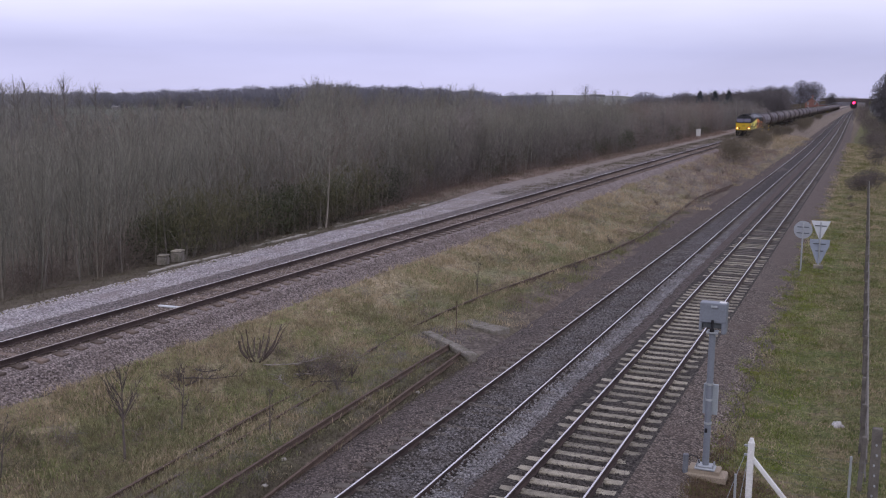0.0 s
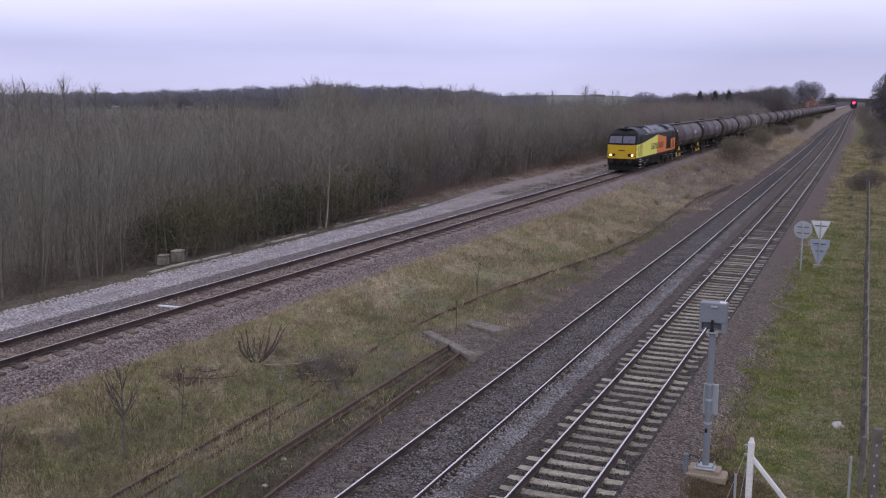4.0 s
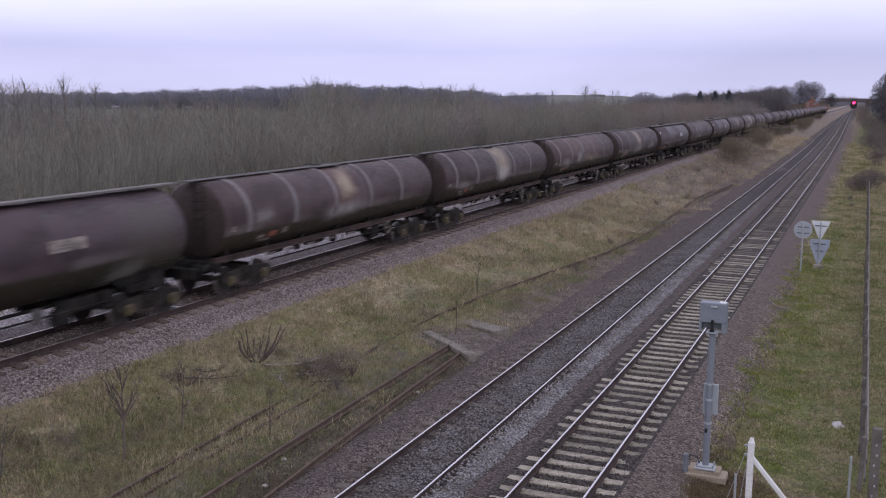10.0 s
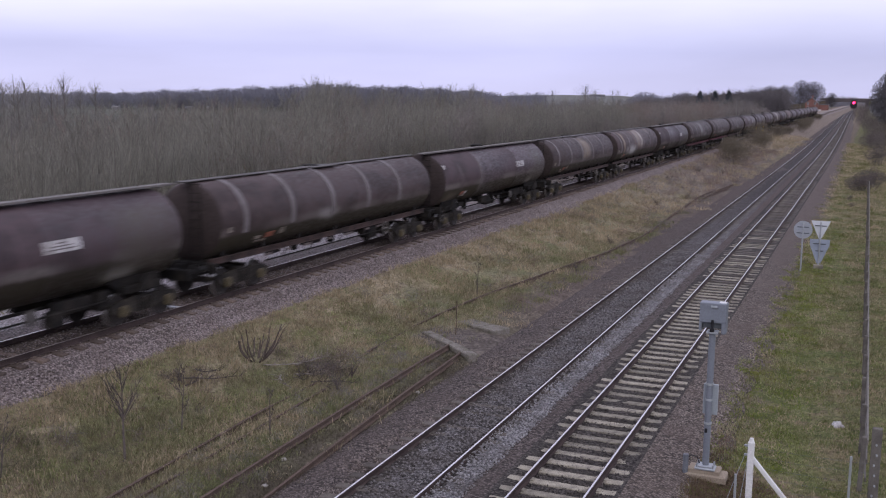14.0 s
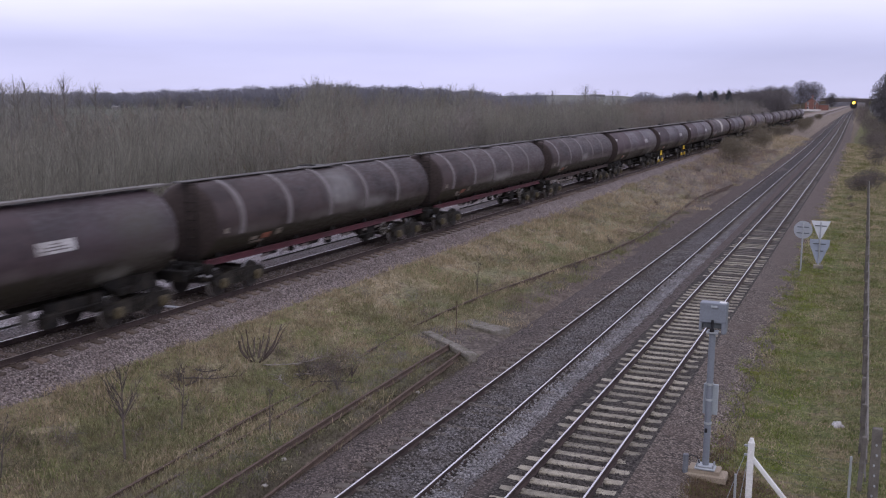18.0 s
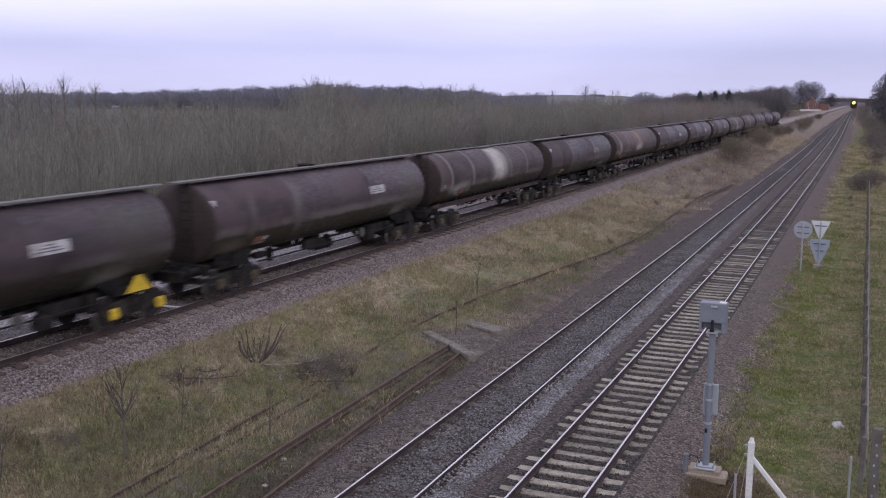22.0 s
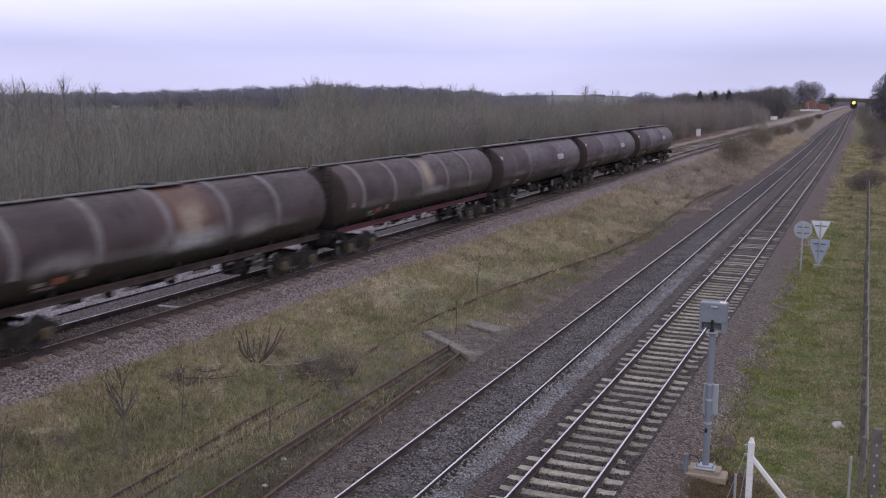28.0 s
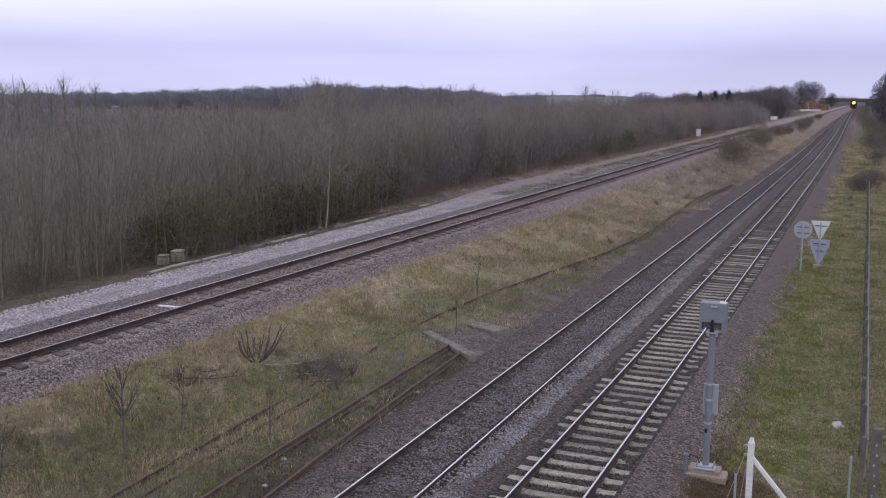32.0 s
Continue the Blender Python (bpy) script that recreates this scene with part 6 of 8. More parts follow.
    for k in range(170):
        y = 35 + 25 * rw.random() if k < 110 else 60 + 140 * rw.random()
        x = -28.0 - 3.0 * rw.random()
        s = rw.uniform(0.6, 1.3)
        spots.append((x, y, ground_z(x, y) + rw.uniform(0.3, 2.2), s, rw.uniform(0, 6.28), rw.randrange(4)))
    mass("ivy", leafy, spots, M["ivy"], "dark evergreen ivy climbing the lower stems", "ivy")


make_woods()


def make_distance():
    # far belts of trees on the skyline
    crowns = [joined(tree_arrays(400 + i, 9.5, 26, 7, spread=0.42, trunk_r=0.22, first=0.10, sides=3, up=0.5)) for i in range(5)]
    fuzz = [leaf_clump(450 + i, 850, 5.0, 0.42, 0.85, 0.26, 1.6) for i in range(4)]
    belt, soft = [], []
    r = random.Random(5)
    for k in range(620):
        b = radians(r.uniform(-2, 52))                    # bearing left of the line
        d = r.uniform(650, 900)
        x, y = -d * math.sin(b), d * math.cos(b)
        open_ = radians(12.2) < b < radians(17.6)
        if x > -70 or (open_ and r.random() < 0.74):
            continue
        s = (0.42 if open_ else 0.8 if b < radians(12.2) else 0.62 + 0.38 * smooth_step(17.6, 22.5, math.degrees(b))) * r.uniform(1.2, 1.5) * (1.0 + 0.12 * noise.noise((b * 9, 1.0, 2.0)) + 0.24 * noise.noise((b * 45, 3.0, 2.0)) + 0.22 * smooth_step(radians(38), radians(31), b) * smooth_step(radians(19), radians(22), b)) * (1.0 - 0.27 * smooth_step(36, 41.5, math.degrees(b)))
        belt.append((x, y, ground_z(x, y) - 0.3, (s * 1.6, s), r.uniform(0, 6.28), r.randrange(5)))
        soft.append((x + r.uniform(-4, 4), y + r.uniform(-4, 4), ground_z(x, y) + 4.9 * s, (s * 1.5, s * 1.05), r.uniform(0, 6.28), r.randrange(4)))
    mass("far_woods", crowns, belt, M["twig_far_haze"], "bare trees along the skyline", "woodland")
    mass("far_woods", fuzz, soft, M["twig_far_haze"], "hazy crowns of distant bare trees", "woodland")


make_distance()


# ---- grass and loose stone ----
def make_grass():
    r = random.Random(21)

    def tuft(seed, n, h, spread):
        q = random.Random(seed)
        v, f = [], []
        for _ in range(n):
            x, y = q.gauss(0, spread), q.gauss(0, spread)
            a = q.uniform(0, math.tau)
            hh = h * q.uniform(0.5, 1.2)
            dx, dy = math.cos(a) * hh * q.uniform(0.2, 0.9), math.sin(a) * hh * q.uniform(0.2, 0.9)
            w = 0.0065
            o = len(v)
            v += [(x - w, y, 0), (x + w, y, 0), (x + dx * 0.4 + w * 0.8, y + dy * 0.4, hh * 0.65), (x + dx * 0.4 - w * 0.8, y + dy * 0.4, hh * 0.65), (x + dx, y + dy, hh * (0.95 if q.random() < 0.6 else 0.6))]
            f += [(o, o + 1, o + 2, o + 3), (o + 3, o + 2, o + 4)]
        return v, f

    tufts = [tuft(500 + i, 22, 0.21, 0.17) for i in range(6)]
    low = [tuft(520 + i, 20, 0.11, 0.16) for i in range(6)]

    def sow(count, x0, x1, y0, y1, keep, size):
        spots = []
        for k in range(count):
            y = y0 + (y1 - y0) * r.random() ** 1.75
            x = r.uniform(x0, x1)
            if math.hypot(x + 12.6, y - 31.4) < 1.7 and r.random() < 0.85:      # bare soil between the old beams
                continue
            if r.random() > keep(x, y):
                continue
            s = r.uniform(0.55, 1.3) * size * (1 + 0.010 * max(0, y - 30))
            z = ground_z(x, y)
            if -3.8 < x < -2.6:
                z = max(z, -0.27 - 0.255 * (x + 3.6) - 0.01)
            spots.append((x, y, z - 0.02, (s * 1.15, s), r.uniform(0, 6.28), r.randrange(6)))
        return spots

    def bank_cover(x, y):
        k = (0.75 + 0.7 * noise.noise((x * 0.5, y * 0.4, 2.0))) * (0.45 + 0.55 * smooth_step(13, 20, y))
        edge = smooth_step(31, 38, y) * smooth_step(118, 95, y)          # bare earth beside the old siding
        k *= 1 - 0.45 * smooth_step(-16.6, -15.2, x + noise.noise((x * 0.4, y * 0.4, 7.0))) * smooth_step(75, 45, y)
        k *= 0.82 + 0.4 * smooth_step(-16.6, -17.8, x) + 0.25 * smooth_step(30, 45, y)
        k *= 1 - 0.93 * smooth_step(55, 92, y + 12 * noise.noise((x * 0.3, y * 0.05, 3.0)))
        return (k * smooth_step(-12.0 if y < 32 else -11.3, -13.2, x) + 0.06) * (1 - 0.93 * edge * smooth_step(-13.4, -12.8, x + 0.5 * noise.noise((x, y * 0.3, 4.0))))

    mass("bank_grass", tufts, sow(14000, -18.35, -11.4, 11, 230, bank_cover, 1.0), M["blade_straw"], "long straw-coloured winter grass on the bank", "grass")
    mass("bank_grass", tufts, sow(13000, -18.2, -12.0, 11, 200, lambda x, y: 0.42 - 0.22 * smooth_step(22, 34, y) + 0.4 * smooth_step(-16.8, -15.2, x) * smooth_step(75, 45, y) + 1.0 * noise.noise((x * 0.3, y * 0.3, 8.0)) - 0.6 * smooth_step(60, 95, y), 0.9), M["blade_green"], "olive green grass mixed through the bank", "grass")
    near = [tuft(540 + i, 34, 0.115, 0.15) for i in range(6)]

    def mixed(x, y, seed, lift):
        if math.hypot(x + 16.5, y - 24.6) < 0.9 or (y < 23 and abs(x + 14.12 + 0.024 * (y - 17.4)) < 0.20) or (y < 24 and abs(x + 13.62) < 0.16):
            return 0.0                                                   # round the cut bush and over the sunk rails
        k = 0.32 + lift + 0.5 * noise.noise((x * 1.1, y * 0.9, seed)) + 1.1 * noise.noise((x * 2.4, y * 1.9, seed))
        return k * smooth_step(-18.7, -18.1, x + 0.9 * noise.noise((y * 0.9, x * 0.5, 2.0))) * smooth_step(-12.6, -13.1, x) * smooth_step(36, 27, y)

    def close(count, seed, lift):
        return [(x, y, z, (k[0] * 0.9, k[1] * 0.9), a, w) for x, y, z, k, a, w in sow(count, -18.9, -12.5, 11, 36, lambda x, y: mixed(x, y, seed, lift + 0.5 * (seed == 33.0) * smooth_step(-16.8, -18.0, x)), 1.0)]

    mass("bank_grass", near, close(6000, 31.0, 0.22), M["blade_turf"], "olive green tussocks on the near bank", "grass")
    mass("bank_grass", near, close(4600, 33.0, 0.05), M["blade_straw"], "dry straw tussocks on the near bank", "grass")
    mass("bank_grass", near, close(2600, 35.0, -0.05), M["blade_bracken"], "dead reddish grass on the near bank", "grass")
    mass("verge_grass", low, sow(13500, -3.7, 5.0, 14, 220, lambda x, y: (0.62 + 0.9 * noise.noise((x * 0.6, y * 0.45, 3.0))) * smooth_step(-3.7, -2.6, x + 0.5 * noise.noise((y * 0.5, 1.0, 1.0))) * (1 - 0.55 * smooth_step(62, 95, y)), 1.0), M["blade_verge"], "short green grass on the verge", "grass")
    mass("verge_grass", low, sow(7500, -3.2, 4.5, 14, 220, lambda x, y: 0.30 + 0.45 * smooth_step(-1.6, 0.2, x) + 0.5 * smooth_step(62, 95, y) + 1.3 * noise.noise((x * 0.5, y * 0.35, 6.0)), 1.0), M["blade_straw"], "dry straw patches on the verge", "grass")
    turfs = [tuft(560 + i, 36, 0.075, 0.13) for i in range(6)]

    def lawn(x, y, seed, fine):
        return (fine + 2.0 * noise.noise((x * 1.0, y * 0.75, seed)) + 1.3 * noise.noise((x * 2.6, y * 1.9, seed))) * smooth_step(80, 50, y)

    def rim(x, y):                                                       # ragged inner edge of the verge
        return smooth_step(-3.55, -2.9, x + 0.55 * noise.noise((y * 0.7, 1.0, 1.0)))

    mass("verge_grass", turfs, sow(4500, -3.6, -0.9, 13, 80, lambda x, y: lawn(x, y, 51.0, 0.65) * rim(x, y) * smooth_step(-0.9, -2.1, x + 0.8 * noise.noise((x * 0.7, y * 0.4, 4.0))), 1.0), M["blade_lush"], "deep green grass along the ballast edge", "grass")
    mass("verge_grass", turfs, sow(9500, -3.5, 3.2, 13, 80, lambda x, y: lawn(x, y, 53.0, 0.40) * rim(x, y), 1.0), M["blade_turf"], "yellow-green winter turf on the verge", "grass")
    mass("verge_grass", turfs, sow(7000, -3.2, 3.2, 13, 80, lambda x, y: lawn(x, y, 55.0, 0.0 + 0.25 * smooth_step(-2.4, -1.2, x)) * rim(x, y), 1.0), M["blade_straw"], "dead straw-brown grass patches on the verge", "grass")
    mass("verge_grass", turfs, sow(30000, -3.3, -1.6, 21.2, 26.0, lambda x, y: 0.06 * (math.hypot(x + 2.5, (y - 22.3) * 0.8) < 0.95 + 0.3 * noise.noise((x * 2, y * 2, 3.0))) + 0.02 * (x < -2.7), 1.0), M["blade_soil"], "brown trampled grass round the concrete pad", "grass")
    mass("siding_grass", low, sow(2600, -12.25, -11.35, 11.5, 29.5, lambda x, y: 0.5 + 0.8 * noise.noise((x * 1.5, y * 0.6, 9.0)), 0.9), M["blade_dull"], "dark dead grass between the siding rails", "grass")
    mass("path_grass", low, sow(3800, -28.6, -25.2, 17, 150, lambda x, y: 0.8, 0.8), M["blade_dull"], "thin grass along the path edge", "grass")
    mass("path_grass", low, sow(3000, -29.8, -26.8, 54, 210, lambda x, y: 0.85 + 0.5 * noise.noise((x * 0.4, y * 0.2, 4.0)), 1.0), M["blade_bracken"], "dead reddish grass between the path and the wood", "grass")
    mass("path_grass", low, [(x, y, z + 0.40, k, a, w) for x, y, z, k, a, w in sow(2200, -24.6, -22.5, 66, 240, lambda x, y: 0.75 + 0.9 * noise.noise((x * 0.8, y * 0.06, 14.0)) - 0.5 * smooth_step(75, 62, y), 0.75)], M["blade_dull"], "thin grass growing through the old ballast strip", "grass")


make_grass()


def make_scrub():
    """Low dead stems among the grass, denser further along the bank."""
    r = random.Random(41)
    stems = [leaf_clump(560 + i, 90, 0.55, 0.22, 0.7, 0.022) for i in range(5)]
    for hue, n, lab in (("hue_grey", 330, "grey dead stems standing in the grass"), ("hue_red", 420, "reddish brown dead stems in the grass")):
        spots = []
        for k in range(n):
            y = 13 + 150 * r.random() ** 0.8
            x = r.uniform(-17.8, -12.2)
            if y < 60 and noise.noise((x * 0.4, y * 0.25, 12.0)) < 0.12:
                continue
            s = r.uniform(0.4, 0.9) * (1 + 0.004 * y)
            spots.append((x, y, ground_z(x, y) + 0.18 * s, s, r.uniform(0, 6.28), r.randrange(5)))
        mass("bank_scrub", stems, spots, M[hue], lab, "scrub")
    spots = []
    for k in range(45):
        x, y = r.gauss(-16.4, 0.9), r.gauss(15.2, 1.2)
        spots.append((x, y, ground_z(x, y) + 0.12, r.uniform(0.35, 0.75), r.uniform(0, 6.28), r.randrange(5)))
    mass("bank_scrub", stems, spots, M["hue_olive"], "low grey-green weeds at the foot of the bank", "scrub")
    spots = []
    for k in range(110):
        y = r.uniform(14.5, 29); x = r.gauss(-13.0, 0.45)
        spots.append((x, y, ground_z(x, y) + 0.10, r.uniform(0.28, 0.55), r.uniform(0, 6.28), r.randrange(5)))
    mass("bank_scrub", stems, spots, M["hue_grey"], "pale dead stems beside the disused rails", "scrub")
    spots = []
    for k in range(24):
        x, y = r.gauss(-14.9, 0.6), r.gauss(25.4, 0.45)
        spots.append((x, y, ground_z(x, y) + r.uniform(0.1, 0.35), r.uniform(0.45, 0.8), r.uniform(0, 6.28), r.randrange(5)))
    mass("twig_tangle", stems, spots, M["scrub_dark"], "dark tangle of cut twigs beside the bush", "brushwood")


make_scrub()


def make_stones():
    r = random.Random(31)

    def stone(seed):
        q = random.Random(seed)
        v = [(q.uniform(0.8, 1.2), 0, 0), (-q.uniform(0.8, 1.2), 0.1, 0), (0, q.uniform(0.7, 1.1), 0.05), (0.1, -q.uniform(0.7, 1.1), 0), (0, 0, q.uniform(0.6, 0.9)), (q.uniform(-0.3, 0.3), 0.2, -0.6)]
        f = [(0, 2, 4), (2, 1, 4), (1, 3, 4), (3, 0, 4), (2, 0, 5), (1, 2, 5), (3, 1, 5), (0, 3, 5)]
        return v, f

    kinds = [stone(600 + i) for i in range(5)]

    def lay(x0, x1, z0, z1, n, mat, label, y0=11, y1=60):
        spots = []
        for _ in range(n):
            y = y0 + (y1 - y0) * r.random() ** 1.5
            u = r.random()
            s = r.uniform(0.018, 0.042)
            spots.append((x0 + (x1 - x0) * u, y, z0 + (z1 - z0) * u + 0.012, (s, s), r.uniform(0, 6.28), r.randrange(5)))
        mass("loose_stone", kinds, spots, M[mat], label, "ballast")

    lay(-24.8, -22.7, G + 0.03, G + 0.03, 13000, "stone_path", "pale loose ballast stones", 18, 70)
    lay(-18.95, -18.2, G - 0.03, 0.84, 7000, "stone_goods", "brownish loose ballast stones", 14, 60)
    lay(-22.0, -19.7, G + 0.015, G + 0.01, 7000, "stone_goods", "rust brown loose ballast stones", 16, 60)
    lay(-11.75, -9.8, -0.26, -0.17, 15000, "stone_main", "dark loose ballast stones", 13, 50)
    lay(-9.55, -8.4, -0.11, -0.11, 6000, "stone_clean", "grey loose ballast stones", 14, 55)
    lay(-8.2, -7.4, -0.12, -0.125, 5500, "stone_fresh", "grey loose ballast stones", 14, 55)
    lay(-6.9, -4.4, -0.20, -0.195, 9000, "stone_dark", "dark loose ballast stones", 14, 50)
    lay(-4.4, -3.0, -0.20, -0.42, 16000, "stone_cess", "brown loose ballast stones", 15, 60)


make_stones()


# ---- lineside things ----
def stand(name, label, category, x, y, z=None, turn=0.0, group=""):
    ob = new(name)
    ob.matrix_basis = pose(x, y, ground_z(x, y) if z is None else z, 0, 0, turn)
    return tagged(ob, label, category, group)


def equipment_post():
    """Grey lineside post with a hooded equipment box, on a concrete pad."""
    t = stand("equipment_post", "grey steel lineside post with a boxed indicator on a concrete base", "signal post", -2.94, 22.74, -0.52)
    bm = bmesh.new(); box(bm, (0.01, 0.06, 0.145), (0.95, 0.50, 0.19), 0.03); box(bm, (-0.02, 0.07, 0.28), (0.72, 0.44, 0.12), 0.02); part("concrete_base", bm, M["sand_concrete"], t, "pale sandy concrete pad")
    bm = bmesh.new(); box(bm, (0, 0, 0.365), (0.46, 0.36, 0.05), 0.015); box(bm, (0, 0, 0.41), (0.32, 0.28, 0.05), 0.01); part("base_plate", bm, M["galv"], t)
    for sx in (-1, 1):
        for sy in (-1, 1):
            bm = bmesh.new(); rod(bm, (sx * 0.18, sy * 0.13, 0.37), (sx * 0.18, sy * 0.13, 0.48), 0.022, n=6); part("bolt", bm, M["galv"], t)
    bm = bmesh.new(); rod(bm, (0, 0, 0.26), (0, 0, 3.62), 0.078, 0.074, 16); part("post", bm, M["post_blue"], t, smooth=True)
    for z in (1.42, 1.98, 2.35):
        bm = bmesh.new(); rod(bm, (0, 0, z), (0, 0, z + 0.05), 0.088, n=16); part("band", bm, M["galv"], t)
    bm = bmesh.new(); box(bm, (0.02, 0.13, 1.98), (0.33, 0.08, 0.72), 0.012); part("junction_box", bm, M["steel_grey"], t)
    bm = bmesh.new(); box(bm, (-0.02, -0.10, 1.28), (0.06, 0.05, 0.10), 0.01); part("clip", bm, M["black_part"], t)
    # hooded box
    bm = bmesh.new()
    box(bm, (0.0, 0.06, 4.05), (0.60, 0.30, 0.46), 0.015)
    box(bm, (-0.27, 0.06, 3.74), (0.06, 0.30, 0.24), 0.01)
    box(bm, (0.25, 0.06, 3.72), (0.10, 0.30, 0.28), 0.01)
    hood = part("hood", bm, M["post_blue"], t, "blue-grey sheet steel hood")
    bm = bmesh.new(); box(bm, (-0.01, 0.08, 3.76), (0.44, 0.20, 0.15), 0.01); part("recess", bm, M["steel_dark"], hood)
    bm = bmesh.new()
    box(bm, (0.0, -0.10, 3.78), (0.05, 0.10, 0.24), 0.01); box(bm, (0, -0.10, 3.66), (0.10, 0.08, 0.08), 0.01)
    part("bracket", bm, M["black_part"], hood)
    bm = bmesh.new(); box(bm, (0.02, -0.10, 4.20), (0.14, 0.03, 0.05), 0.008); part("hinge", bm, M["galv"], hood)
    bm = bmesh.new(); box(bm, (0.20, 0.06, 4.285), (0.16, 0.12, 0.03), 0.008); part("label_plate", bm, M["white_paint"], hood)
    bm = bmesh.new(); box(bm, (0.0, 0.0, 3.60), (0.26, 0.26, 0.05), 0.01); part("mount_plate", bm, M["galv"], t)

    b = stand("marker_stub", "short grey cable stub post beside the concrete pad", "cable post", -3.38, 22.62, -0.58)
    bm = bmesh.new(); rod(bm, (0, 0, -0.1), (0, 0, 0.72), 0.065, n=12); part("stub", bm, M["stub_grey"], b, smooth=True)
    bm = bmesh.new()
    pts = [(-0.04, -0.02, 0.0), (-0.07, -0.02, 0.25), (0.02, 0.02, 0.62), (0.12, 0.05, 0.70), (0.24, 0.10, 0.66), (0.32, 0.16, 0.44)]
    for p, q in zip(pts, pts[1:]):
        rod(bm, p, q, 0.012, n=6)
    part("cable", bm, M["black_part"], b)


def round_sign():
    t = stand("round_sign", "round trackside sign seen from its plain grey back", "sign", -2.73, 54.16, -0.45)
    bm = bmesh.new(); rod(bm, (0, 0.05, -0.1), (0, 0.05, 2.5), 0.04, n=10); part("post", bm, M["galv"], t)
    bm = bmesh.new(); rod(bm, (0, 0.075, 2.12), (0, 0.10, 2.12), 0.46, n=36); part("disc", bm, M["sign_back"], t)
    for z in (1.95, 2.26):
        bm = bmesh.new(); box(bm, (0, 0.06, z), (0.62 if z < 2 else 0.6, 0.03, 0.045)); part("channel", bm, M["steel_dark"], t)


def triangle_signs():
    t = stand("triangle_sign", "two triangular speed boards seen from their grey backs", "sign", -1.93, 55.55, -0.48)
    bm = bmesh.new(); rod(bm, (0, 0.05, -0.1), (0, 0.05, 2.45), 0.04, n=10); part("post", bm, M["galv"], t)
    for top, w, h, m, lab in ((2.50, 0.96, 0.98, "sign_white", "pale grey triangular board"), (1.52, 1.0, 1.28, "sign_blue", "blue-grey triangular board")):
        bm = bmesh.new()
        o = [(-w / 2, top), (w / 2, top), (w / 2 * 0.96, top - 0.05), (0.05, top - h), (-0.05, top - h), (-w / 2 * 0.96, top - 0.05)] if m == "sign_white" else [(-w / 2, top), (w / 2, top), (w / 2 * 0.98, top - 0.30), (0.10, top - h), (-0.10, top - h), (-w / 2 * 0.98, top - 0.30)]
        a = [bm.verts.new((x, 0.09, z)) for x, z in o]; b = [bm.verts.new((x, 0.115, z)) for x, z in o]
        bm.faces.new(a); bm.faces.new(b)
        for i in range(len(o)):
            bm.faces.new((a[i], a[(i + 1) % len(o)], b[(i + 1) % len(o)], b[i]))
        part("board", bm, M[m], t, lab)
        for d, k in ((0.24, 0.62), (0.62, 0.40)) if m != "sign_white" else ((0.26, 0.60),):
            bm = bmesh.new(); box(bm, (0, 0.065, top - d), (w * k, 0.03, 0.05)); part("channel", bm, M["steel_dark"], t)
    bm = bmesh.new(); box(bm, (0, 0.05, 0.06), (0.50, 0.30, 0.22), 0.04); part("footing", bm, M["concrete"], t)


def white_post():
    """White strainer post of the wire fence, with its stay and wires."""
    t = stand("strainer_post", "white painted concrete strainer post with a slanting stay", "fence post", -1.78, 20.8, -0.60)
    bm = bmesh.new()
    box(bm, (0, 0, 0.92), (0.13, 0.13, 1.92), 0.02)
    rod(bm, (0, 0, 1.84), (0, 0, 1.95), 0.066, 0.035, 12)
    part("post", bm, M["white_paint"], t)
    bm = bmesh.new()
    box(bm, (0, 0, 0), (0.09, 0.09, 2.0), 0.012, Matrix.Rotation(radians(-41), 3, "Y"))
    for v in bm.verts:
        v.co += Vector((0.66, 0.0, 0.80))
    part("stay", bm, M["white_paint"], t)
    for z in (1.78, 1.58):
        bm = bmesh.new(); box(bm, (-0.09, 0, z), (0.10, 0.05, 0.05), 0.01); part("bracket", bm, M["galv"], t)
    f = stand("wire_fence", "thin wire fence running from the white post", "fence", -1.78, 20.8, -0.60)
    for k, z in enumerate((1.76, 1.56, 1.34, 1.12, 0.90, 0.62, 0.35)):
        bm = bmesh.new()
        rings = []
        for i in range(9):                      # one sagging wire, three-sided
            a = i / 8
            x, zz = 2.4 * a + 0.06, z - 0.03 * math.sin(math.pi * a)
            rings.append([bm.verts.new((x, 0.0026 * math.cos(q), zz + 0.0026 * math.sin(q))) for q in (0.5, 2.6, 4.7)])
        for ra, rb in zip(rings, rings[1:]):
            for q in range(3):
                bm.faces.new((ra[q], ra[(q + 1) % 3], rb[(q + 1) % 3], rb[q]))
        part("wire", bm, M["stub_grey"], f)
    bm = bmesh.new(); box(bm, (1.93, 0, 0.90), (0.05, 0.05, 1.9), 0.006); part("intermediate_post", bm, M["galv"], f)
    bm = bmesh.new()
    for q in (-0.12, -0.30):
        rod(bm, (q * 0.4, 0, 1.58), (q * 2.0, -0.05, 0.0), 0.007, n=5)
    part("tie_wire", bm, M["galv"], f)
    s = stand("angle_post", "slim galvanised angle post by the strainer", "fence post", -2.05, 20.72, -0.60)
    bm = bmesh.new(); box(bm, (0, 0, 0.55), (0.05, 0.05, 1.2), 0.006); part("post", bm, M["galv"], s)
    k = stand("insulator_post", "dark timber post with a column of pale knobs", "fence post", 0.53, 18.6, -0.62)
    bm = bmesh.new(); box(bm, (0, 0, 1.58), (0.17, 0.12, 3.26), 0.015); part("post", bm, M["wood_grey"], k)
    for i in range(9):
        bm = bmesh.new()
        rod(bm, (0.02 * math.sin(i * 2.1), -0.06, 2.92 - 0.19 * i), (0.02 * math.sin(i * 2.1), -0.11, 2.92 - 0.19 * i), 0.016, n=10)
        part("knob", bm, M["galv"], k, "small pale knob")


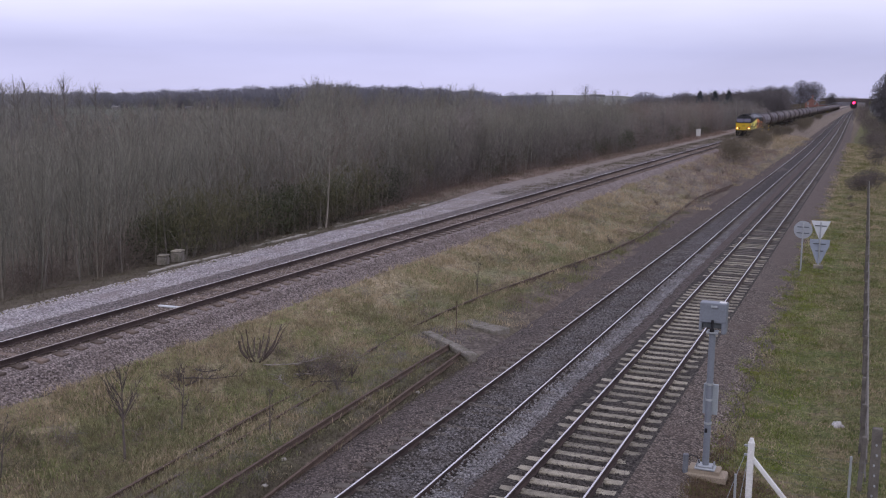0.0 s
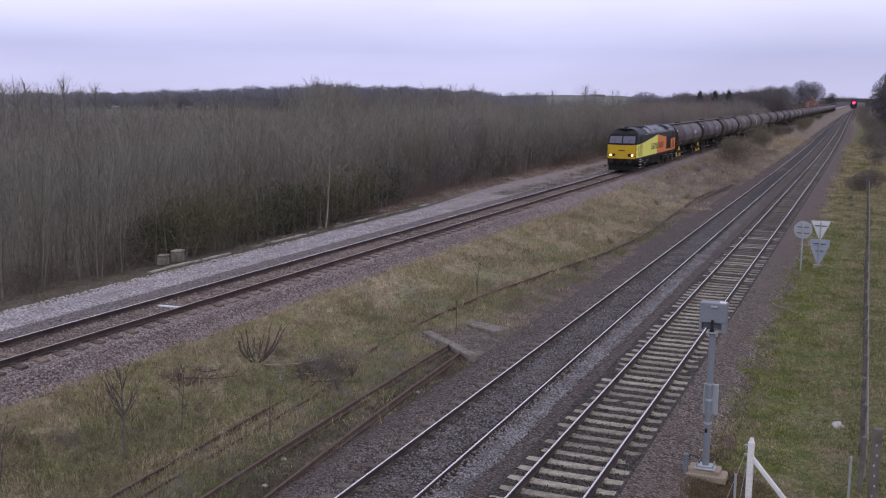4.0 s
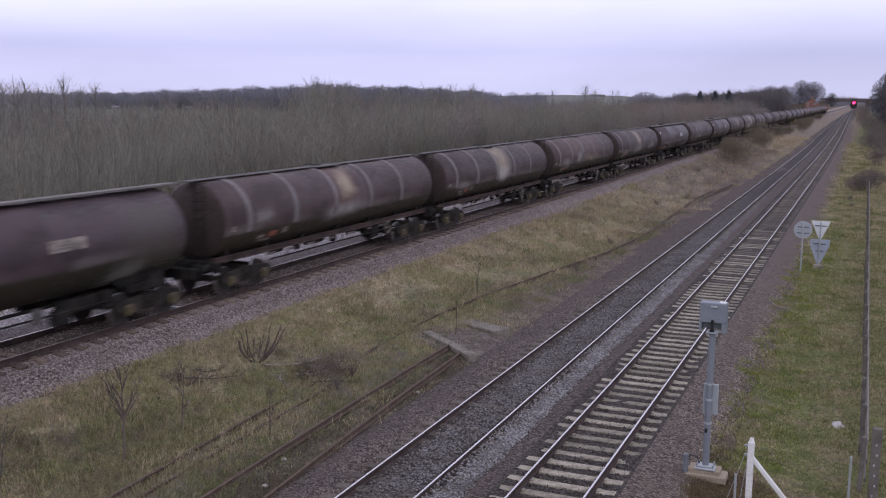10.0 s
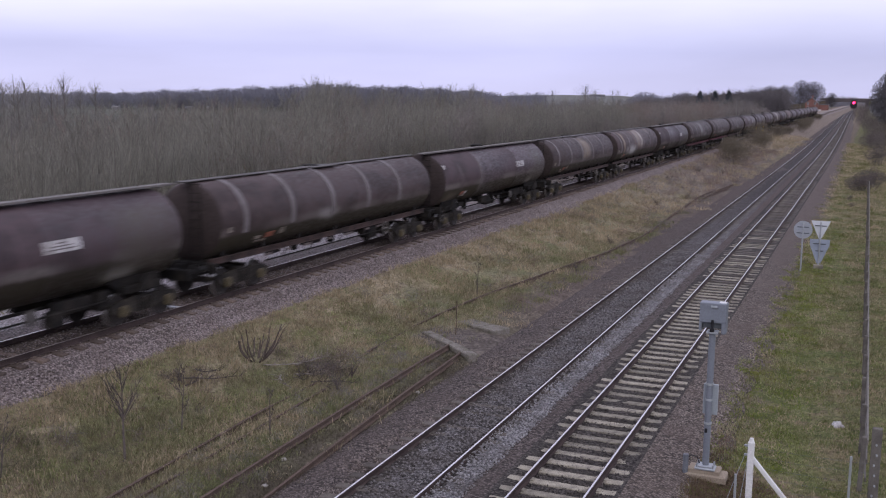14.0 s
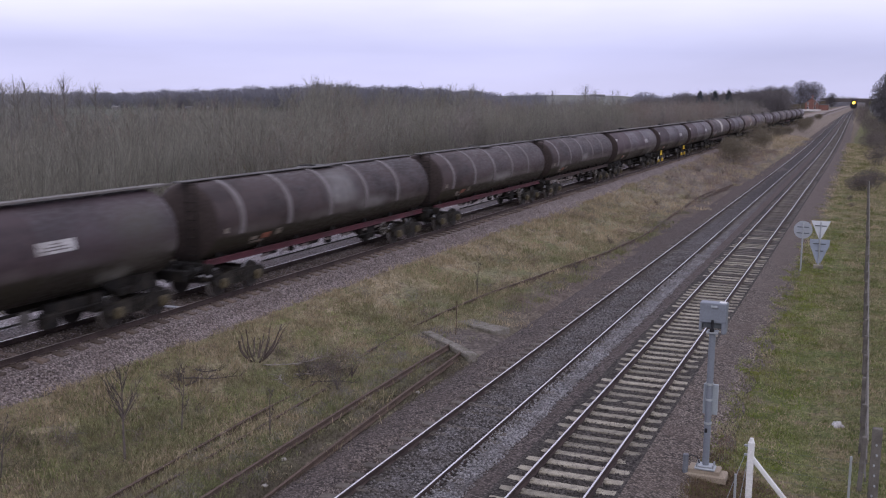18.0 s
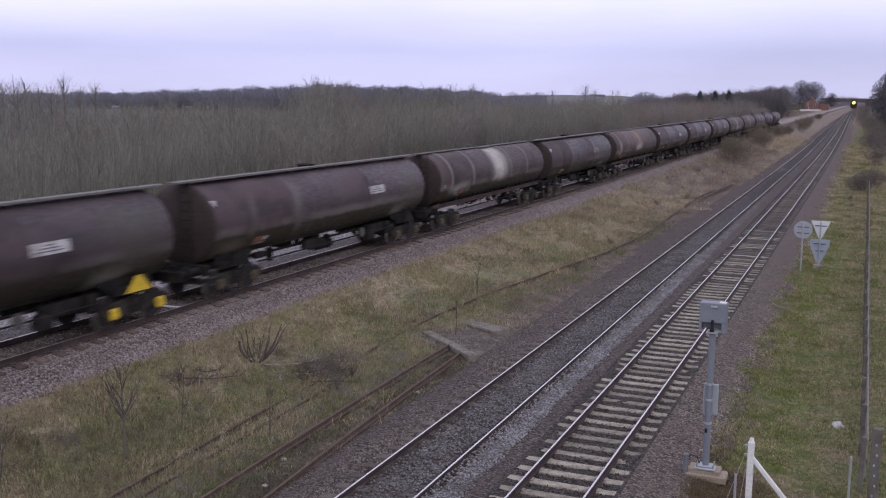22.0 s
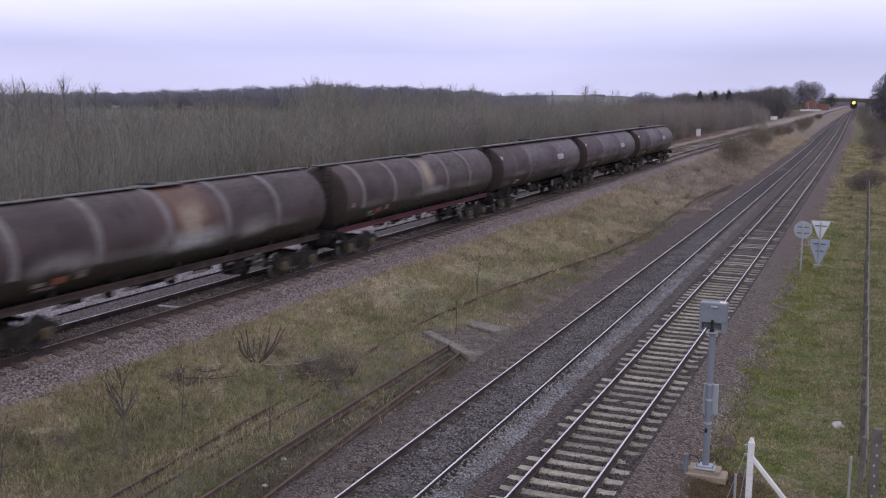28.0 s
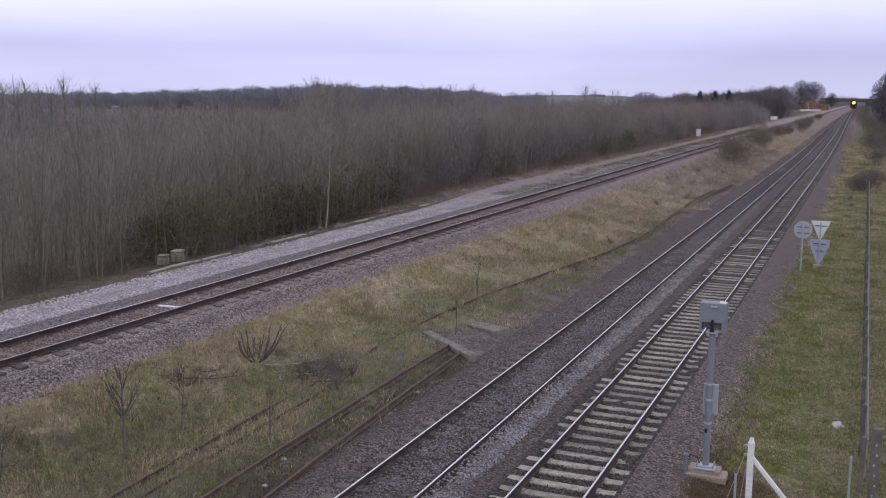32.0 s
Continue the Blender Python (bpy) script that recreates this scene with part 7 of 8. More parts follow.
def verge_fence():
    f = stand("verge_fence", "weathered grey timber fence along the field edge", "fence", 0.42, 24.0, -0.62)
    y = 0.0
    r = random.Random(8)
    ys = []
    while y < 82:
        ys.append(y); y += 2.7
    for i, y in enumerate(ys):
        bm = bmesh.new(); box(bm, (0.02 * r.uniform(-1, 1), y, 0.62), (0.11, 0.11, 1.35), 0.015, Matrix.Rotation(radians(r.uniform(-2, 2)), 3, "Y")); part("post", bm, M["wood_grey"], f)
    for a, b in zip(ys, ys[1:]):
        for z, x in ((1.18, 0.075), (0.72, 0.08), (0.28, 0.08)):
            bm = bmesh.new(); box(bm, (x, (a + b) / 2, z + r.uniform(-0.02, 0.02)), (0.04, b - a - 0.02, 0.10), 0.008); part("fence_rail", bm, M["wood_pale"] if z > 1 else M["wood_grey"], f)


def concrete_chamber():
    """Half-buried concrete beams round a sunken bed beside the siding."""
    for (xa, ya), (xb, yb), h, lab in (((-13.95, 31.45), (-11.3, 29.2), 0.30, "long pale concrete beam lying at the siding's end"), ((-13.4, 33.75), (-11.6, 32.9), 0.28, "weathered concrete beam half covered by soil")):
        d = Vector((xb - xa, yb - ya, 0)); a = math.degrees(math.atan2(d.y, d.x))
        t = stand("concrete_beam", lab, "concrete beam", (xa + xb) / 2, (ya + yb) / 2, -0.23, a, "beams of the old siding end")
        bm = bmesh.new()
        n = 7
        for i in range(n):
            u = (i + 0.5) / n - 0.5
            box(bm, (u * d.length, 0.02 * noise.noise((i, 3.3, ya)), h / 2 + 0.02 * noise.noise((i, 1.3, ya))), (d.length / n * 1.01, (0.36 if ya < 32 else 0.80) + 0.04 * noise.noise((i, 9.3, ya)), h), 0.03)
        part("beam", bm, M["concrete_old"], t)
    t = stand("marker_stake", "thin dark iron stake standing by the beams", "stake", -13.0, 31.9)
    bm = bmesh.new(); rod(bm, (0, 0, -0.1), (0.03, 0, 1.25), 0.016, n=6); part("stake", bm, M["rust_old"], t)


def edge_stones():
    r = random.Random(61)
    n = 0
    y = 31.0
    while y < 61:
        ln = r.uniform(0.7, 2.2)
        x = -25.78 - 0.013 * (y - 31) + r.uniform(-0.05, 0.05)
        t = stand("edging_stone", "broken pale concrete edging stone along the path", "edging stone", x, y + ln / 2, 1.255, r.uniform(-3, 3) + 90, "edging stones of the old platform")
        bm = bmesh.new()
        for i in range(4):                   # a cracked length, worn unevenly along its top
            box(bm, ((i - 1.5) * ln / 4, r.uniform(-0.02, 0.02), 0.045 + r.uniform(-0.02, 0.012)), (ln / 4 * 1.01, r.uniform(0.13, 0.20), 0.11), 0.025)
        part("stone", bm, M["stone_pale" if r.random() < 0.6 else "concrete_old"], t)
        y += ln + (r.uniform(0.05, 0.3) if r.random() < 0.6 else r.uniform(0.8, 2.4))
    for x, y, w, h, lab in ((-27.0, 33.4, 0.50, 0.40, "squat pale concrete block at the wood's edge"), (-26.95, 34.3, 0.55, 0.48, "squat pale concrete block with a flat top")):
        t = stand("concrete_block", lab, "concrete block", x, y, None, 12)
        bm = bmesh.new(); box(bm, (0, 0, h / 2), (w * 0.8, w, h), 0.06); blk = part("block", bm, M["concrete_old"], t)
        bm = bmesh.new(); box(bm, (0.02, 0, h + 0.035), (w * 0.78, w * 0.98, 0.07), 0.025); part("cap", bm, M["concrete"], t)
    for k in range(12):
        y = 36 + 26 * r.random(); x = -26.6 - r.random() * 0.5
        t = stand("rubble_stone", "rough lump of broken concrete by the path", "rubble", x, y, None, r.uniform(0, 90), "rubble along the path edge")
        s = r.uniform(0.10, 0.24)
        bm = bmesh.new()
        bmesh.ops.create_icosphere(bm, subdivisions=1, radius=s)
        for v in bm.verts:
            v.co *= 1 + 0.35 * noise.noise(v.co * 4 + Vector((k, 0, 0))); v.co.z *= 0.7
        part("lump", bm, M["concrete_old"], t)


def relay_cabinet(x, y, w, d, h, lab, base_z=None):
    t = stand("relay_cabinet", lab, "cabinet", x, y, base_z)
    bm = bmesh.new(); box(bm, (0, 0, 0.08), (w + 0.2, d + 0.2, 0.24), 0.02); part("plinth", bm, M["concrete"], t)
    bm = bmesh.new(); box(bm, (0, 0, 0.2 + h / 2), (w, d, h), 0.03); part("body", bm, M["white_paint"], t)
    bm = bmesh.new(); box(bm, (0, -d / 2 - 0.015, 0.2 + h / 2), (w * 0.84, 0.03, h * 0.9), 0.01); dr = part("door", bm, M["white_paint"], t)
    bm = bmesh.new(); box(bm, (w * 0.3, -d / 2 - 0.05, 0.2 + h * 0.5), (0.04, 0.05, 0.18), 0.01); part("handle", bm, M["galv"], dr)
    bm = bmesh.new(); box(bm, (0, 0, 0.23 + h), (w + 0.1, d + 0.1, 0.06), 0.02); part("roof", bm, M["white_paint"], t)


M["sand_concrete"] = shade("sandy_concrete", (0.32, 0.265, 0.20), 0.95, 0.0, 0.25, 3, 40, (0.27, 0.21, 0.15), bump=0.3)
M["post_blue"] = shade("blue_grey_galvanised_paint", (0.205, 0.222, 0.252), 0.5, 0.1, 0.12, 3, 30, (0.18, 0.20, 0.225))
M["stub_grey"] = shade("dark_grey_pipe", (0.16, 0.17, 0.19), 0.6)
M["steel_dark"] = shade("dark_steel_channel", (0.10, 0.11, 0.12), 0.6)
M["sign_back"] = shade("grey_sign_back", (0.36, 0.38, 0.41), 0.6, 0.1, 0.1, 3, 30)
M["sign_white"] = shade("pale_sign_back", (0.62, 0.64, 0.66), 0.6, 0.0, 0.1, 3, 30, (0.45, 0.47, 0.49))
M["sign_blue"] = shade("blue_grey_sign_back", (0.32, 0.36, 0.43), 0.6, 0.0, 0.1, 3, 30)
M["wood_pale"] = shade("bleached_fence_timber", (0.20, 0.185, 0.165), 0.9, 0.0, 0.3, 4, 50, (0.12, 0.11, 0.10))
M["stone_pale"] = shade("pale_broken_concrete", (0.36, 0.335, 0.30), 0.95, 0.0, 0.3, 4, 40, (0.22, 0.20, 0.165), bump=0.3)
M["dead_wood"] = shade("dark_dead_wood", (0.120, 0.098, 0.088), 0.95, 0.0, 0.3, 5, 40)
M["cut_stem"] = shade("brown_cut_stem", (0.095, 0.074, 0.063), 0.95, 0.0, 0.3, 5, 40, (0.15, 0.12, 0.10))
M["bleached_wood"] = shade("bleached_branch", (0.33, 0.29, 0.25), 0.95, 0.0, 0.3, 5, 40)
M["evergreen"] = shade("dark_evergreen", (0.112, 0.104, 0.108), 0.9, 0.0, 0.3, 0.4, 3, island=0.12, thin=0.4)
M["conifer"] = shade("distant_conifer", (0.085, 0.094, 0.104), 0.9, 0.0, 0.3, 0.4, 3, island=0.2, thin=0.3)
M["edge_twig"] = shade("distant_brown_wood", (0.150, 0.136, 0.136), 0.95, 0.0, 0.2, 0.03, 2, (0.118, 0.104, 0.104), island=0.08, thin=0.45)
M["hedge_dark"] = shade("dark_hedge_twigs", (0.155, 0.130, 0.120), 0.95, 0.0, 0.2, 2, 20, island=0.18, thin=0.4)
M["bush_mid"] = shade("dull_olive_bush", (0.190, 0.164, 0.120), 0.95, 0.0, 0.2, 0.6, 20, (0.155, 0.120, 0.098), island=0.22, thin=0.4)
M["bush_twig"] = shade("brown_bush_twigs", (0.165, 0.137, 0.113), 0.95, 0.0, 0.2, 2, 20, island=0.25, thin=0.35)

equipment_post()
round_sign()
triangle_signs()
white_post()
verge_fence()
concrete_chamber()
edge_stones()
relay_cabinet(-27.9, 182.4, 0.72, 0.5, 1.7, "tall white relay cabinet beside the goods line", 0.95)
relay_cabinet(-30.9, 372.0, 2.3, 0.9, 1.25, "low white equipment cabinet beside the goods line", 0.9)


def litter():
    t = stand("litter_sheet", "crumpled white plastic litter on the grass", "litter", -0.2, 28.8, None, 25)
    bm = bmesh.new()
    bmesh.ops.create_grid(bm, x_segments=7, y_segments=6, size=0.5)
    for v in bm.verts:
        v.co = Vector((v.co.x * 0.30, v.co.y * 0.34, 0.16 - 0.45 * (v.co.x ** 2 + v.co.y ** 2) + 0.07 * noise.noise((v.co.x * 5, v.co.y * 5, 1.7))))
    bmesh.ops.solidify(bm, geom=bm.faces[:], thickness=0.012)
    part("sheet", bm, M["white_label"], t)
    r = random.Random(77)
    for x, y in ((-11.5, 25.3), (-11.6, 17.5), (-12.05, 19.0), (-12.3, 68.5), (-9.3, 33.2)):
        t = stand("litter_scrap", "small pale scrap of litter on the ground", "litter", x, y, ground_z(x, y) + (0.02 if x < -11 or x > -3 else 0.48), r.uniform(0, 90), "scraps of litter")
        bm = bmesh.new()
        bmesh.ops.create_icosphere(bm, subdivisions=1, radius=0.09)
        for v in bm.verts:
            v.co *= 1 + 0.5 * noise.noise(v.co * 9 + Vector((x, y, 0))); v.co.z *= 0.5
        part("scrap", bm, M["stone_pale"], t)


litter()


def fallen_plank(x, y, z, ln, turn, lab):
    t = stand("timber_plank", lab, "plank", x, y, z, turn, "planks lying on the ballast")
    bm = bmesh.new()
    for i in range(3):
        box(bm, ((i - 1) * ln / 3, 0.006 * (i % 2), 0.03), (ln / 3 * 1.01, 0.13 + 0.01 * i, 0.05), 0.012)
    part("plank", bm, M["sign_white"] if ln > 0.7 else M["bleached_wood"], t)


fallen_plank(-20.33, 25.57, 1.45, 1.08, 4, "pale bleached plank lying between the goods rails")
fallen_plank(-19.4, 38.1, 1.36, 0.5, 62, "short pale stick on the ballast shoulder")


# ---- bushes, saplings and single trees ----
def bush_arrays(seed, h, stems, twigs, dense, spread=0.5):
    rnd = random.Random(seed)
    tv, tf, cv, cf = [], [], [], []
    for s in range(stems):
        (a, b), (c, d) = tree_arrays(seed * 31 + s, h * rnd.uniform(0.6, 1.0), 7, twigs, lean=spread, spread=0.32, trunk_r=0.022, first=0.15, sides=3)
        ox, oy = rnd.gauss(0, 0.12 * h), rnd.gauss(0, 0.12 * h)
        for src, fs, V, F in ((a, b, tv, tf), (c, d, cv, cf)):
            o = len(V)
            V += [(x + ox, y + oy, z) for x, y, z in src]
            F += [tuple(o + i for i in f) for f in fs]
    if dense:
        v, f = leaf_clump(seed + 7, int(dense * 3.4), h * 0.47, 0.075 * h ** 0.5, 0.8, 0.08, 1.6)
        o = len(cv)
        cv += [(x, y, max(0.03, z + h * 0.45)) for x, y, z in v]
        cf += [tuple(o + i for i in q) for q in f]
    return (tv, tf), (cv, cf)


def bush(kind, label, x, y, seed, h, stems, twigs, dense, bark="bark", crown="bush_twig", group="", wide=1.0):
    b = plant_tree(kind, label, bush_arrays(seed, h, stems, twigs, dense), pose(x, y, ground_z(x, y) - 0.04, 0, 0, seed * 40 % 360), bark, group, "bush", crown)
    b.scale = (wide, wide, 1.0)
    return b


GB = "bushes between the lines"
for i, (x, y, h, w, lab) in enumerate(((-15.0, 129, 4.0, 1.05, "rounded brown bare bush on the bank"), (-16.6, 138, 2.8, 1.1, "low brown bare bush on the bank"), (-15.3, 160, 5.0, 0.85, "upright brown bush between the lines"), (-16.4, 176, 3.0, 1.1, "brown bare bush between the lines"),
                                      (-16.8, 214, 2.8, 1.1, "dense dark bush between the lines"), (-16.3, 235, 2.2, 1.1, "brown bare bush between the lines"), (-15.2, 262, 3.8, 1.1, "dense dark bush between the lines"), (-15.9, 290, 3.2, 1.2, "dense dark bush between the lines"), (-16.9, 330, 2.6, 1.2, "brown bare bush between the lines"),
                                      (-17.4, 400, 2.4, 1.3, "brown bare bush between the lines"))):
    bush("bare_bush", lab, x, y, 700 + i, h * 1.15, 11, 7, 1500, crown="bush_mid", group=GB, wide=w * 1.05)
bush("bramble", "tangle of pale bramble stems on the bank", -14.4, 93.0, 720, 1.5, 8, 4, 40, "bleached_wood", "bush_twig")
for i, (x, y, h, w) in enumerate(((-0.4, 106, 2.1, 1.5), (0.7, 112, 2.3, 1.5), (1.6, 150, 3.4, 1.2), (0.7, 200, 3.6, 1.4), (1.6, 214, 3.8, 1.4), (2.6, 178, 4.6, 1.2), (4.5, 205, 5.2, 1.3), (2.0, 240, 5.6, 1.2), (3.6, 262, 6.0, 1.3), (1.0, 290, 5.0, 1.3), (-0.6, 330, 5.5, 1.3), (2.4, 350, 6.5, 1.3), (-2.0, 400, 6.0, 1.4), (-3.0, 470, 6.5, 1.5), (-2.6, 560, 7.0, 1.6), (-4.0, 640, 7.5, 1.7), (-5.0, 740, 8.0, 1.8))):
    bush("hedge_bush", "dark bare hedgerow bush beside the up main", x, y, 740 + i, h, 10, 7, 900 if h > 2 else 260, crown="hedge_dark", group="hedgerow beside the up main", wide=w)

# cut-back bush with dark upright stumps, and branches lying beside it
def cut_bush():
    t = stand("cut_bush", "cut-back bush of dark bare stems on the bank", "bush", -16.5, 24.6)
    r = random.Random(91)
    for k in range(15):
        a = k * 2.4 + r.uniform(-0.3, 0.3); ln = r.uniform(0.65, 1.35) if k else 1.5
        out = r.uniform(0.8, 1.9)
        d = Vector((math.cos(a) * out, math.sin(a) * out, 0.75)).normalized()
        bm = bmesh.new()
        p = Vector((0.08 * math.cos(a), 0.08 * math.sin(a), -0.05)); rr = r.uniform(0.022, 0.036)
        for s in range(6):
            q = p + d * ln / 6; rod(bm, p, q, rr, rr * 0.9, 6); p = q; rr *= 0.9
            d = (d + Vector((r.uniform(-0.22, 0.22), r.uniform(-0.22, 0.22), 0.24))).normalized()
            if s > 2 and r.random() < 0.35:
                e = (d + Vector((r.uniform(-0.7, 0.7), r.uniform(-0.7, 0.7), 0.1))).normalized(); rod(bm, q, q + e * ln * 0.2, rr * 0.7, rr * 0.4, 5)
        part("stem", bm, M["cut_stem"], t)
    for x0, y0, ang, ln, m in ((-16.1, 24.35, 10, 2.0, "bleached_wood"), (-15.2, 24.6, 35, 1.2, "bleached_wood"), (-15.4, 24.2, -70, 1.2, "bleached_wood"), (-15.0, 25.3, 60, 1.1, "dead_wood"), (-14.5, 24.4, 20, 1.3, "dead_wood"), (-16.9, 21.6, 30, 1.6, "dead_wood"), (-14.9, 24.9, 120, 1.2, "dead_wood"), (-17.0, 22.3, -40, 1.2, "dead_wood"), (-15.5, 25.2, 75, 1.3, "bleached_wood"), (-15.3, 25.0, -50, 1.1, "dead_wood"), (-14.8, 25.2, 170, 1.2, "dead_wood"), (-16.6, 21.3, 80, 0.9, "dead_wood")):
        t = stand("fallen_branch", "bare fallen branch lying in the grass", "branch", x0, y0, ground_z(x0, y0) + 0.12, ang, "branches lying by the cut bush")
        p, d = Vector((0, 0, -0.03)), Vector((1, 0, 0.06))
        line = [p]
        for s in range(7):
            p = p + d * ln / 7
            line.append(p)
            d = (d + Vector((0, r.uniform(-0.3, 0.3), r.uniform(-0.12, 0.09)))).normalized()
        bm = bmesh.new()
        rings = []
        for s, q in enumerate(line):
            rr = 0.024 - 0.0028 * s
            rings.append([bm.verts.new(q + Vector((0, rr * math.cos(k * math.tau / 6), rr * math.sin(k * math.tau / 6)))) for k in range(6)])
        for ra, rb in zip(rings, rings[1:]):
            for k in range(6):
                bm.faces.new((ra[k], ra[(k + 1) % 6], rb[(k + 1) % 6], rb[k]))
        bm.faces.new(rings[0]); bm.faces.new(rings[-1])
        limb_ = part("limb", bm, M[m], t)
        for q in line[1:]:
            for _ in range(2):
                e = Vector((0.6, r.uniform(-1, 1), r.uniform(0.0, 0.8))).normalized()
                bm = bmesh.new(); rod(bm, q - e * 0.01, q + e * r.uniform(0.2, 0.5), 0.010, 0.003, 4); part("twig", bm, M[m], limb_)


cut_bush()
SHRUB = bush_arrays(801, 0.9, 6, 4, 60)
first_shrub = plant_tree("scrub_clump", "low tangle of dead brown scrub on the bank", SHRUB, pose(-14.7, 25.0, ground_z(-14.7, 25.0)), "dead_wood", "scrub on the bank", "bush", "bush_twig")
rs = random.Random(5)
first_shrub.scale = (1.15, 1.15, 0.55)
for x, y in ((-13.9, 25.4), (-17.0, 21.3), (-13.5, 24.0), (-15.8, 13.6), (-12.9, 47.0), (-13.4, 57), (-17.2, 96), (-13.8, 85), (-15.0, 79), (-16.4, 108), (-14.2, 112), (-15.6, 118), (-1.2, 97), (-0.8, 90)):
    shrub = copy_thing(first_shrub, pose(x, y, ground_z(x, y), 0, 0, rs.uniform(0, 360)))
    if y < 30:
        shrub.scale = (1.15, 1.15, 0.55) if y > 20 else (0.8, 0.8, 0.5)
for i, (x, y, h) in enumerate(((-15.15, 17.15, 2.0), (-15.2, 19.3, 1.6), (-16.2, 14.6, 1.4), (-13.2, 20.2, 1.2), (-14.7, 38.4, 1.6))):
    plant_tree("sapling", "thin bare sapling growing on the bank", tree_arrays(820 + i, h, 22 if i == 0 else 9, 6, lean=0.10, spread=0.55 if i == 0 else 0.30, trunk_r=0.042 if i == 0 else 0.026, first=0.2, up=0.8), pose(x, y, ground_z(x, y) - 0.03), "dead_wood", "saplings on the bank", "sapling", "dead_wood")

# the pale trunk and other single trees of the wood
plant_tree("ash_tree", "young tree with a pale trunk at the path edge", tree_arrays(843, 4.4, 16, 8, lean=0.2, spread=0.50, trunk_r=0.058, first=0.30, sides=8), pose(-27.1, 47.35, ground_z(-27.1, 47.35) - 0.05), "bleached_wood")
for i, (x, y, h) in enumerate(((-27.6, 35.5, 5.2), (-27.8, 37.6, 4.6), (-28.2, 40.2, 5.0), (-27.8, 48.0, 4.8), (-28.0, 52.5, 5.4), (-28.4, 58.5, 5.0), (-28.0, 66, 5.4), (-28.2, 71, 4.6), (-28.3, 77, 6.6), (-28.2, 83, 6.2), (-28.0, 90, 6.6), (-28.2, 96, 5.4), (-28.4, 101, 6.2), (-28.5, 108, 5.4), (-28.6, 120, 6.4), (-28.4, 130, 5.2), (-28.4, 142, 6.2), (-28.8, 160, 6.2), (-29.2, 172, 6.4), (-29.5, 196, 6.6), (-29.5, 212, 7.0))):
    bush("thorn_bush", "dense thorn bush with greenish stems under the wood", x - 1.5 * smooth_step(52, 70, y), y, 850 + i, h * 0.8, 8, 8, 520, "bark", "thorn" if y < 56 else "thorn_grey", "thorn bushes along the wood")


def far_tree(name, label, x, y, z_top, seed, wide=1.0, dense=False, group="", n=30):
    base = ground_z(x, y) - 0.1
    h = z_top - base
    a = tree_arrays(seed, h * 0.92, n if y > 350 else n + 24, 9, spread=0.34, trunk_r=0.022 * h, first=0.2, sides=5)
    (tv, tf), (cv, cf) = a
    if dense:
        v, f = leaf_clump(seed, 9000, h * 0.42, 0.014 * h, 0.95, 0.4)
        o = len(cv)
        cv += [(p * 0.95, q * 0.95, r + h * 0.60) for p, q, r in v]; cf += [tuple(o + i for i in k) for k in f]
    else:
        # finer twigs show as a haze of small strokes
        v, f = leaf_clump(seed, 1500, h * 0.40, 0.035 * h, 0.95, 0.020, 2.2)
        o = len(cv)
        cv += [(p, q, r + h * 0.62) for p, q, r in v]; cf += [tuple(o + i for i in k) for k in f]
    t = plant_tree(name, label, (a[0], (cv, cf)), pose(x, y, base), "bark", group, "tree", "evergreen" if dense else "twig_far_haze" if y > 350 else "twig_mid")
    t.scale = (wide, wide, 1.0)
    return t


def by_bearing(px_x, d):
    """Plan place at a distance, on the bearing given as tangent from the camera's axis."""
    b = YAW - math.atan(px_x)
    return -d * math.sin(b), d * math.cos(b)


sk = 0
for tangent, d, top, w in ((0.0285, 620, 17.5, 0.55), (0.140, 640, 17.0, 1.3), (0.151, 660, 14.5, 0.9), (0.108, 640, 13.4, 1.0), (0.168, 660, 14.0, 1.0), (0.195, 640, 13.5, 0.9)):
    x, y = by_bearing(tangent, d)
    far_tree("bare_tree", "single bare tree on the skyline", x, y, top, 950 + sk, w, group="single trees on the skyline"); sk += 1
for tangent, d, top, w in ((-0.445, 142, 10.4, 0.9), (-0.439, 158, 9.6, 0.9), (-0.432, 150, 10.2, 0.8), (-0.425, 140, 9.2, 0.9), (-0.411, 155, 8.9, 0.9), (-0.394, 150, 9.2, 0.9), (-0.388, 165, 9.0, 0.9), (-0.418, 165, 10.6, 0.8), (-0.404, 150, 9.8, 0.8), (-0.380, 155, 10.8, 0.8), (-0.366, 160, 9.4, 0.8), (-0.350, 150, 9.8, 0.8), (-0.131, 120, 9.8, 0.8), (-0.118, 128, 10.2, 0.8), (-0.104, 118, 9.8, 0.8), (-0.09, 135, 9.6, 0.8), (-0.06, 200, 10.2, 0.9), (-0.045, 240, 10.0, 0.9), (0.027, 300, 11.6, 0.8), (0.035, 310, 10.6, 0.7), (0.10, 420, 10.0, 1.2), (0.142, 420, 11.0, 0.9)):
    x, y = by_bearing(tangent, d)
    far_tree("bare_tree", "tall bare tree standing above the wood", x, y, top, 900 + sk, w, group="taller trees in the wood"); sk += 1
for x, y, top, w in ((-36.0, 735, 21.0, 1.0), (-44.5, 740, 22.0, 0.8), (-52, 700, 18.0, 1.0), (-58, 660, 17.0, 1.0), (-24.5, 745, 13.5, 0.8)):
    far_tree("dark_tree", "dark ivy-clad tree behind the station house", x, y, top, 900 + sk, w, True, "trees by the station house"); sk += 1
for x, y, top, w in ((5.4, 250, 15.2, 0.9), (7.4, 262, 16.6, 1.0), (5.2, 300, 13.6, 0.9), (9.4, 300, 17.0, 1.0)):
    far_tree("dark_tree", "dark ivy-clad tree in the hedgerow", x, y, top, 900 + sk, w, True, "hedgerow trees"); sk += 1


